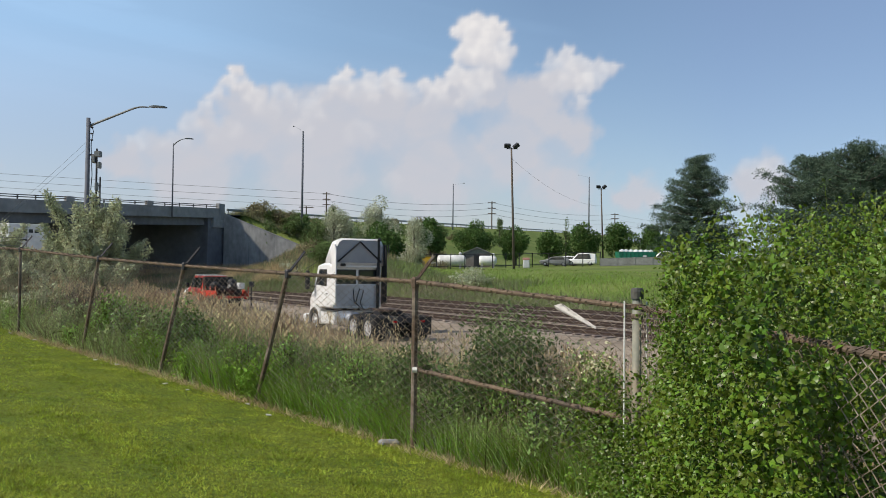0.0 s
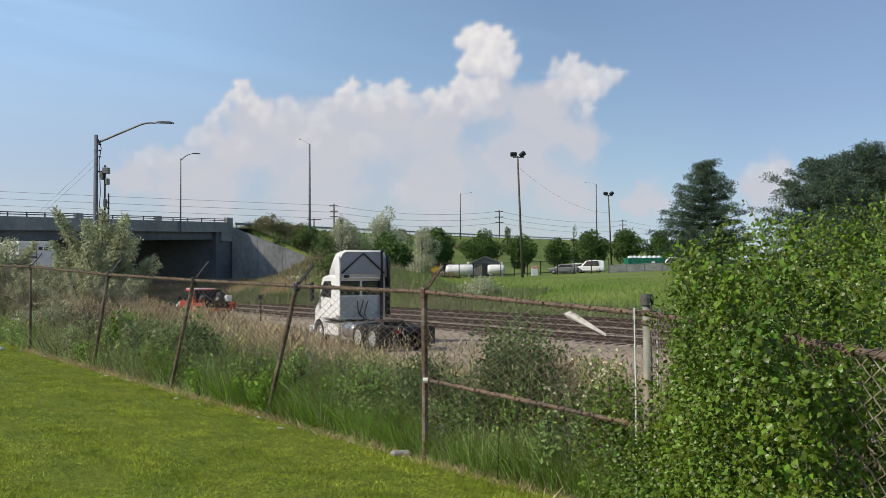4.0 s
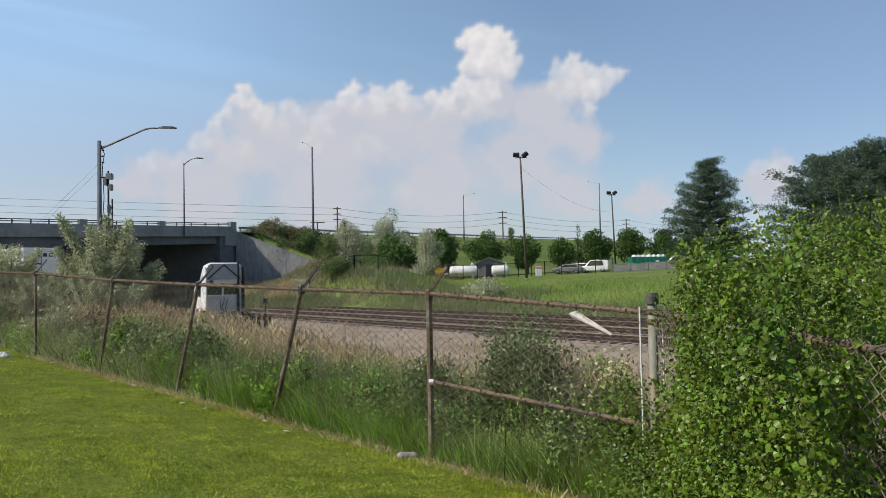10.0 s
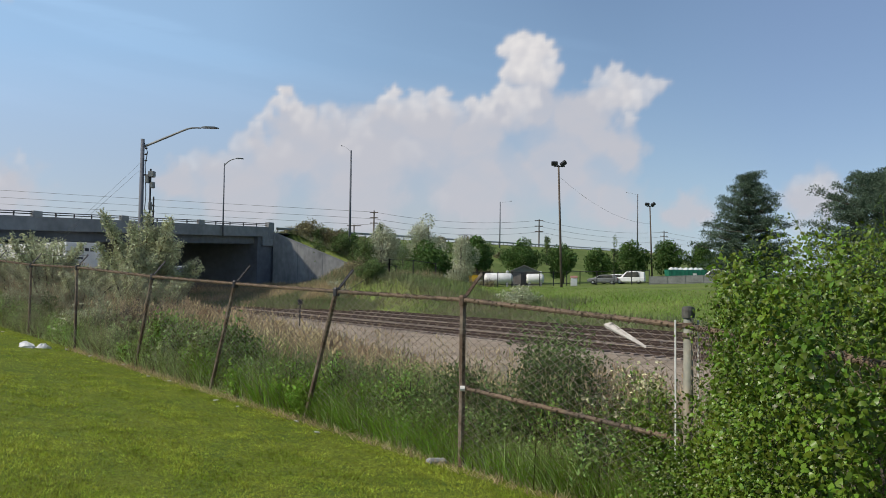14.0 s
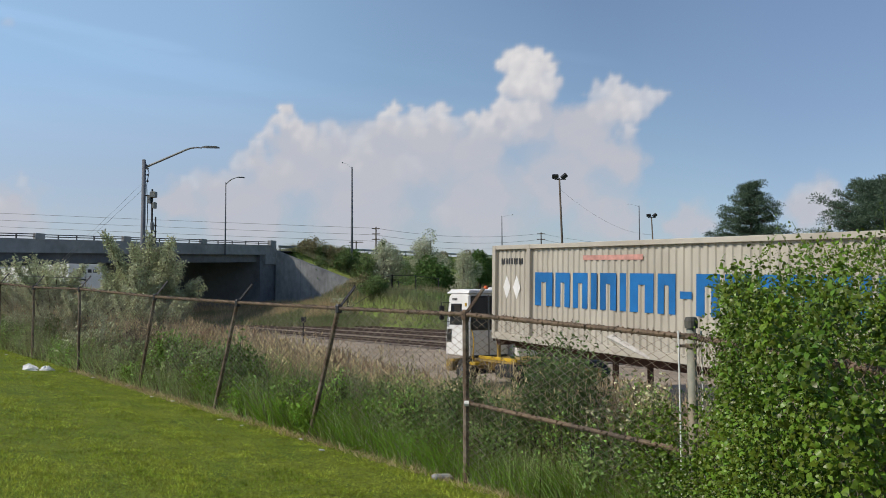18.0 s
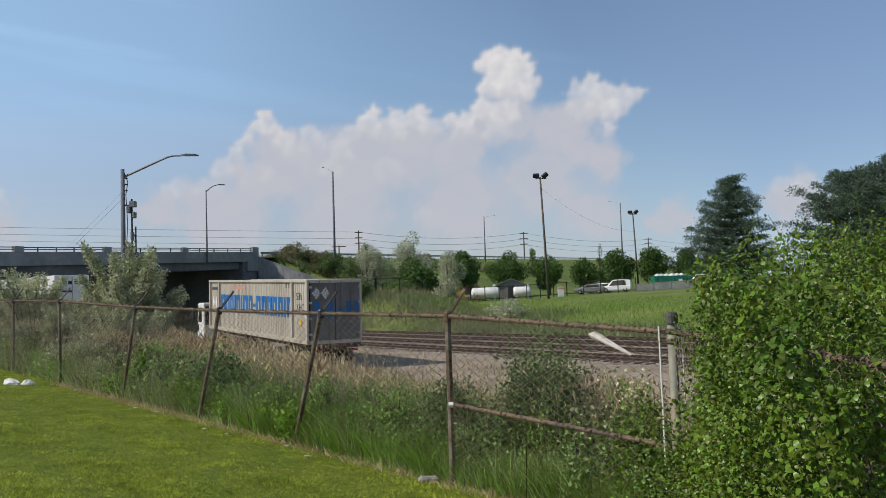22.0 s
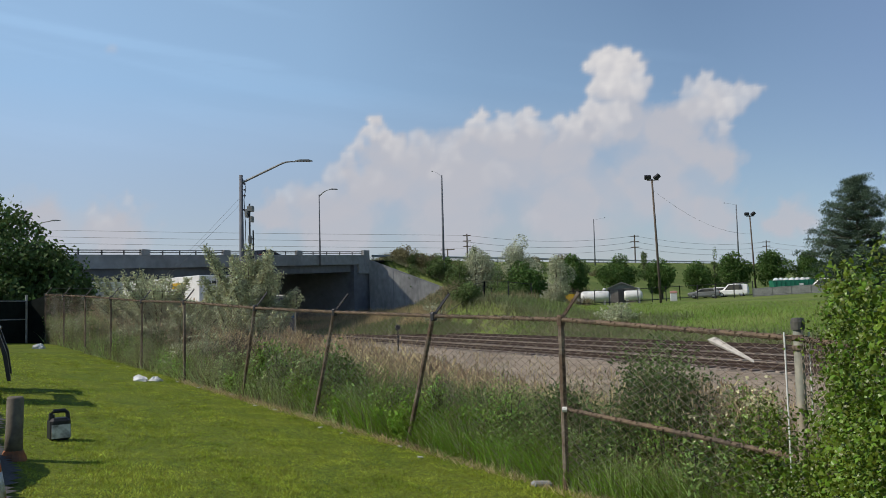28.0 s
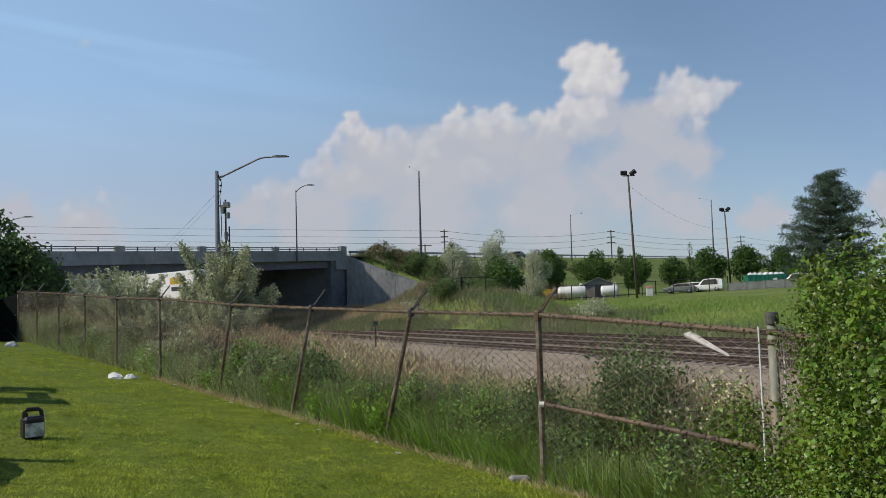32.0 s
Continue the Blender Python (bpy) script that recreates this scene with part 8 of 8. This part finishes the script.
def white_sedan():
    """A parked car whose front corner is seen."""
    ob = thing("white_sedan", "clean white sedan parked nose-in at the lawn's edge", "car", m=pose(-7.66, 5.98, 1.62, 0, 0, -70))
    pearl = material("pearl_paint", (0.72, 0.73, 0.74), 0.18, scale=3, vary=0.03)
    rings = []
    for y, w, lo, mid, hi, rw in [(-2.3, 0.72, 0.45, 0.85, 1.0, 0.6), (-2.05, 0.86, 0.28, 0.95, 1.08, 0.68), (-1.2, 0.91, 0.22, 0.95, 1.42, 0.62), (-0.2, 0.91, 0.22, 0.95, 1.47, 0.62), (0.45, 0.91, 0.22, 0.93, 1.38, 0.62), (1.15, 0.91, 0.22, 0.90, 1.02, 0.70), (1.6, 0.91, 0.22, 0.86, 0.95, 0.68), (1.95, 0.90, 0.20, 0.80, 0.92, 0.66), (2.18, 0.86, 0.20, 0.72, 0.84, 0.62), (2.30, 0.76, 0.22, 0.62, 0.72, 0.52), (2.34, 0.60, 0.28, 0.52, 0.60, 0.40)]:
        prof = [(1.0, lo + 0.12), (1.0, (lo + mid) / 2), (1.0, mid - 0.12), (0.96, mid - 0.02)]
        left = [(-w * 0.9, lo)] + [(-w * k, z) for k, z in prof] + [(-rw, hi - 0.06), (-rw * 0.85, hi - 0.015), (-rw * 0.4, hi)]
        rings.append([(x, y, z) for x, z in left] + [(-x, y, z) for x, z in reversed(left)])
    shell = part("body", Mesh().loft(rings), pearl, ob, smooth=True)
    sub_ = shell.modifiers.new("rounding", "SUBSURF")
    sub_.levels = sub_.render_levels = 2
    for s in (-1, 1):
        part("head_lamp", Mesh().loft([[(s * (w - 0.16), y, lo), (s * (w + 0.025), y, lo), (s * (w + 0.02), y, (lo + hi) / 2), (s * (w - 0.03), y, hi + 0.02), (s * (w - 0.16), y, hi + 0.02)] for y, w, lo, hi in ((1.28, 0.91, 0.68, 0.73), (1.55, 0.93, 0.62, 0.765), (1.80, 0.93, 0.60, 0.765), (2.02, 0.915, 0.58, 0.74), (2.18, 0.86, 0.56, 0.69))]), M_LENS, ob, "clear head lamp lens", True)
        part("fog_lamp", Mesh().lathe([(0.085, 0), (0.085, 0.03), (0.06, 0.045), (0.01, 0.04)], "y", 14, pose(s * 0.56, 2.33, 0.40)), M_GLASS, ob)
        part("fog_lamp_bezel", Mesh().box(s * 0.56 - 0.14, s * 0.56 + 0.14, 2.2, 2.34, 0.33, 0.47, bev=0.03), M_BLACK, ob)
        part("side_window", Mesh().prism([(-1.3, 0.98), (-1.1, 1.32), (0.3, 1.30), (0.85, 0.98)], s * 0.70, s * 0.87), M_GLASS, ob)
        for y in (-1.4, 1.38):
            wheel(ob, s * 0.80, y, 0.33, 0.21)
    for i in range(5):
        part("grille_bar", Mesh().box(-0.34, 0.34, 2.24, 2.375 - 0.012 * i, 0.53 + 0.034 * i, 0.545 + 0.034 * i), M_GALV, ob)
    part("grille", Mesh().box(-0.38, 0.38, 2.1, 2.35, 0.50, 0.70, bev=0.02), M_BLACK, ob)
    part("windscreen", Mesh().add([(-0.62, 1.12, 1.03), (0.62, 1.12, 1.03), (0.54, 0.5, 1.36), (-0.54, 0.5, 1.36), (-0.62, 1.15, 1.05), (0.62, 1.15, 1.05), (0.54, 0.53, 1.385), (-0.54, 0.53, 1.385)], [(0, 1, 2, 3), (4, 5, 6, 7), (0, 1, 5, 4), (1, 2, 6, 5), (2, 3, 7, 6), (3, 0, 4, 7)]), M_GLASS, ob)


white_sedan()


M_BOLLARD = material("weathered_grey_timber", (0.17, 0.15, 0.115), 0.85, scale=14, vary=0.3, bump=0.01, second=(0.10, 0.085, 0.065), second_scale=3)


def lawn_bits():
    # traffic cone
    ob = thing("traffic_cone", "scuffed orange traffic cone with two white bands", "cone", m=pose(*polar(-36.75, 6.75, 0.03), 0, 0, 20))
    part("base", Mesh().box(-0.20, 0.20, -0.20, 0.20, 0, 0.04, bev=0.012), M_ORANGE, ob)
    part("body", Mesh().lathe([(0.15, 0.04), (0.03, 0.77), (0.02, 0.775)], "z", 20), M_ORANGE, ob, smooth=True)
    for a, b in ((0.22, 0.39), (0.45, 0.63)):
        ra, rb = 0.15 - 0.12 * (a - 0.04) / 0.73 + 0.002, 0.15 - 0.12 * (b - 0.04) / 0.73 + 0.002
        part("band", Mesh().lathe([(ra - 0.01, a), (ra, a), (rb, b), (rb - 0.01, b)], "z", 20), M_REFLECT, ob, "scuffed white reflective band", True)
    # timber bollard
    ob = thing("bollard", "weathered grey-brown bollard on a rusty base", "bollard", m=pose(*polar(-35.35, 9.6, 0.02), 0, 2, 0))
    part("post", Mesh().lathe([(0.085, 0.05), (0.08, 0.3), (0.078, 0.60), (0.07, 0.62), (0.03, 0.61)], "z", 14), M_BOLLARD, ob, smooth=True)
    part("collar", Mesh().lathe([(0.125, 0.0), (0.115, 0.05), (0.09, 0.10), (0.08, 0.11)], "z", 12), material("rust_orange", (0.35, 0.13, 0.05), 0.9, scale=15, vary=0.3, second=(0.16, 0.09, 0.06), second_scale=6), ob)
    # jug
    ob = thing("plastic_jug", "black plastic jug with a pale label standing on the lawn", "jug", m=pose(*polar(-32.92, 10.9, 0.03), 0, 0, 48))
    jug = Mesh().box(-0.112, 0.112, -0.085, 0.085, 0, 0.25, bev=0.03)
    part("body", jug, M_BLACK, ob)
    part("handle", Mesh().tube([(-0.09, 0, 0.22), (-0.085, 0, 0.30), (-0.06, 0, 0.325), (0.06, 0, 0.325), (0.09, 0, 0.30), (0.1, 0, 0.22)], 0.024, 8), M_BLACK, ob)
    part("cap", Mesh().lathe([(0.03, 0.22), (0.03, 0.27), (0.01, 0.272)], "z", 10, Matrix.Translation((-0.075, 0, 0.02))), M_BLACK, ob)
    part("label", Mesh().box(-0.10, 0.10, -0.0875, -0.083, 0.03, 0.18), M_REFLECT, ob, "pale worn paper label")
    # litter
    rng = np.random.RandomState(12)
    for i, (az, d, r) in enumerate(((-28.35, 19.6, 0.16), (-27.45, 19.7, 0.13), (-34.0, 31.0, 0.22))):
        ob = thing("plastic_bag", "crumpled white plastic bag lying on the lawn edge", "litter", "litter", m=pose(*polar(az, d, 0.02), 0, 0, 40 * i))
        n = 12
        rings = []
        for k, (rr, z) in enumerate(((1.1, 0.0), (1.0, 0.3), (0.75, 0.55), (0.35, 0.8), (0.12, 0.72))):
            rings.append([(r * rr * rng.uniform(0.7, 1.25) * math.cos(6.283 * j / n), r * 0.7 * rr * rng.uniform(0.7, 1.25) * math.sin(6.283 * j / n), max(0, r * z * rng.uniform(0.6, 1.2))) for j in range(n)])
        part("film", Mesh().loft(rings), M_WHITE, ob)
    p = along_fence(0.25, 0, 0.12)
    ob = tagged(part("stone", Mesh().box(-0.11, 0.11, -0.05, 0.05, 0, 0.06, pose(*at_ground(p[0], p[1], 0.02), 3, 4, 30), 0.02), M_CONCRETE), "flat pale stone at the foot of a fence post", "stone")
    ob = tagged(part("timber_plank", Mesh().box(-0.07, 0.07, -0.9, 0.9, 0, 0.09, pose(*polar(-38.4, 7.5, 0.05), 0, 0, 30), 0.015), M_POSTRUST), "weathered timber wheel stop beside the asphalt", "plank")
    for i in range(26):
        s, v = rng.uniform(0.5, 16), rng.uniform(0.05, 0.5)
        x, y, _ = along_fence(s, 0, v)
        tagged(part("paper_scrap", Mesh().box(-0.03, 0.03, -0.02, 0.02, 0, 0.012, pose(*at_ground(x, y, 0.05), rng.uniform(-15, 15), 10, rng.uniform(0, 180))), M_PLASTIC), "small pale scrap of paper in the grass", "litter", "paper scraps") if i < 10 else None


lawn_bits()


# ---- what moves ----
def smooth_at(table, t):
    """A monotone smooth curve through rows of seconds and values."""
    ts, vs = [r[0] for r in table], [r[1] for r in table]
    if t <= ts[0]:
        return vs[0]
    if t >= ts[-1]:
        return vs[-1]
    n = len(ts)
    d = [(vs[i + 1] - vs[i]) / (ts[i + 1] - ts[i]) for i in range(n - 1)]
    g = [0.0] + [0.0 if d[i - 1] * d[i] <= 0 else 2 * d[i - 1] * d[i] / (d[i - 1] + d[i]) for i in range(1, n - 1)] + [0.0]
    i = max(k for k in range(n - 1) if ts[k] <= t)
    h = ts[i + 1] - ts[i]
    u = (t - ts[i]) / h
    return vs[i] * (1 + 2 * u) * (1 - u) ** 2 + g[i] * h * u * (1 - u) ** 2 + vs[i + 1] * u * u * (3 - 2 * u) + g[i + 1] * h * u * u * (u - 1)


def roll_wheels(owner, distance, seconds):
    """Turns the wheels of a vehicle with the way that it has gone."""
    times, last = [0.0], distance(0.0)
    for k in range(1, int(seconds * 15) + 1):
        t = k / 15
        if abs(distance(t) - last) > 0.05 or k == int(seconds * 15):
            if distance(t) - last > 0.05 and t - times[-1] > 0.15:
                times.append(t - 1 / 15)
            times.append(t)
            last = distance(t)
    for ob, place, r in SPIN.get(owner.name, ()):
        walk(ob, [(t, pose(*place, math.degrees(-distance(t) / r))) for t in times])


def drive(things, line, table, z=0.05, step=0.25):
    """Moves things along a line of places by a table of seconds and metres."""
    pts = [np.array(p, float) for p in line]
    seg = [np.linalg.norm(b - a) for a, b in zip(pts[:-1], pts[1:])]

    def place(m):
        i = 0
        while i < len(seg) - 1 and m > seg[i]:
            m -= seg[i]
            i += 1
        return pts[i] + (pts[i + 1] - pts[i]) * (m / seg[i])

    rows = []
    for k in range(int(32.0 / step) + 1):
        t = k * step
        m = smooth_at(table, t)
        a, b = place(m - 1.5), place(m + 4.0)
        d = b - a
        p = place(m)
        rows.append((t, pose(p[0], p[1], z, 0, 0, math.degrees(math.atan2(-d[0], d[1])))))
    for ob in things:
        walk(ob, rows)
        roll_wheels(ob, lambda t: smooth_at(table, t), 32.0)


def motions():
    # the day-cab tractor stands, then drives off towards the bridge
    drive([tractor], TRACTOR_LINE, TRACTOR_GO)
    # the yard tractor brings the container past and slows down under the bridge
    x_at, y_at, turn_at = ([(r[0], r[k]) for r in CONTAINER_AT] for k in (1, 2, 3))
    rows = [(k * 0.25, pose(smooth_at(x_at, k * 0.25), smooth_at(y_at, k * 0.25), 0.05, 0, 0, -smooth_at(turn_at, k * 0.25))) for k in range(129)]
    gone = [(0.0, 0.0)]
    for p, q in zip(CONTAINER_AT[:-1], CONTAINER_AT[1:]):
        gone.append((q[0], gone[-1][1] + math.hypot(q[1] - p[1], q[2] - p[2])))
    for ob in (box_, chassis, yard_tractor):
        walk(ob, rows)
        roll_wheels(ob, lambda t: smooth_at(gone, t), 32.0)
    # the pickup goes ahead
    drive([pickup], PICKUP_LINE, PICKUP_GO)
    # a car crosses the bridge
    rows = []
    for t, s in ((0.0, -86.0), (24.0, -86.0), (25.0, -84.0), (27.0, -42.2), (27.5, -30.2), (28.0, -18.4), (28.5, -6.5), (29.0, 5.4), (32.0, 76.0)):
        p = bridge_at(s, -3.0, (deck_top(s) - 0.72 if s < 0 else 9.63 + 0.030 * s) + 0.0)
        rows.append((t, pose(*p, math.degrees(math.atan(0.035)), 0, math.degrees(math.atan2(-BU[0], BU[1])))))
    walk(dark_car, rows)
    # the white trailer creeps out from under the bridge
    rows = []
    e = np.array([math.sin(radians(130)), math.cos(radians(130))])
    for t, m in ((0.0, 0.0), (19.0, 0.0), (22.0, 0.9), (24.5, 3.0), (27.5, 4.2), (28.5, 4.9), (30.0, 6.4), (32.0, 8.4)):
        p = np.array([-30.2, 63.6]) + e * m
        rows.append((t, pose(p[0], p[1], 1.72, 0, 0, -130)))
    walk(rolling_trailer, rows)


TRACTOR_LINE = [(6.74, 20.3), (-3.16, 37.2), (-8.16, 45.0), (-17.46, 58.0), (-30.2, 76.2), (-53.2, 109.2)]
TRACTOR_GO = [(0.0, 17.7), (3.3, 17.75), (4.0, 18.2), (5.5, 20.9), (6.0, 22.1), (7.0, 25.1), (8.0, 28.8), (9.0, 32.9), (10.0, 36.4), (11.0, 41.0), (12.0, 46.0), (13.0, 51.0), (14.5, 58.5), (18.0, 76.0), (24.0, 98.0), (32.0, 104.0)]
# seconds, the place of the container's rear and its bearing
CONTAINER_AT = [(0.0, 32.6, -23.4, -31.6), (12.0, 31.6, -21.8, -31.6), (14.0, 27.9, -15.8, -31.6), (15.5, 20.9, -4.4, -31.6), (16.5, 16.29, 3.14, -31.6), (17.0, 13.97, 6.95, -31.6), (17.5, 11.75, 10.95, -31.6), (18.0, 9.53, 14.7, -31.5),
                (19.0, 4.69, 21.69, -29.8), (20.0, 0.63, 27.84, -30.2), (20.5, -1.2, 31.2, -30.8), (22.0, -6.45, 39.65, -32.2), (23.5, -11.37, 46.33, -32.8), (24.5, -14.21, 50.57, -33.2), (26.5, -19.06, 57.79, -33.9), (27.5, -21.85, 61.94, -34.5), (29.0, -24.99, 66.46, -34.9), (32.0, -29.28, 72.61, -34.9)]
PICKUP_LINE = [(-8.1, 48.0), (-13.7, 56.0), (-24.0, 70.8), (-50.0, 108.0)]
PICKUP_GO = [(0.0, 9.6), (2.0, 9.8), (3.0, 10.6), (6.0, 23.2), (8.0, 34.0), (12.0, 52.0), (20.0, 66.0), (32.0, 70.0)]

motions()
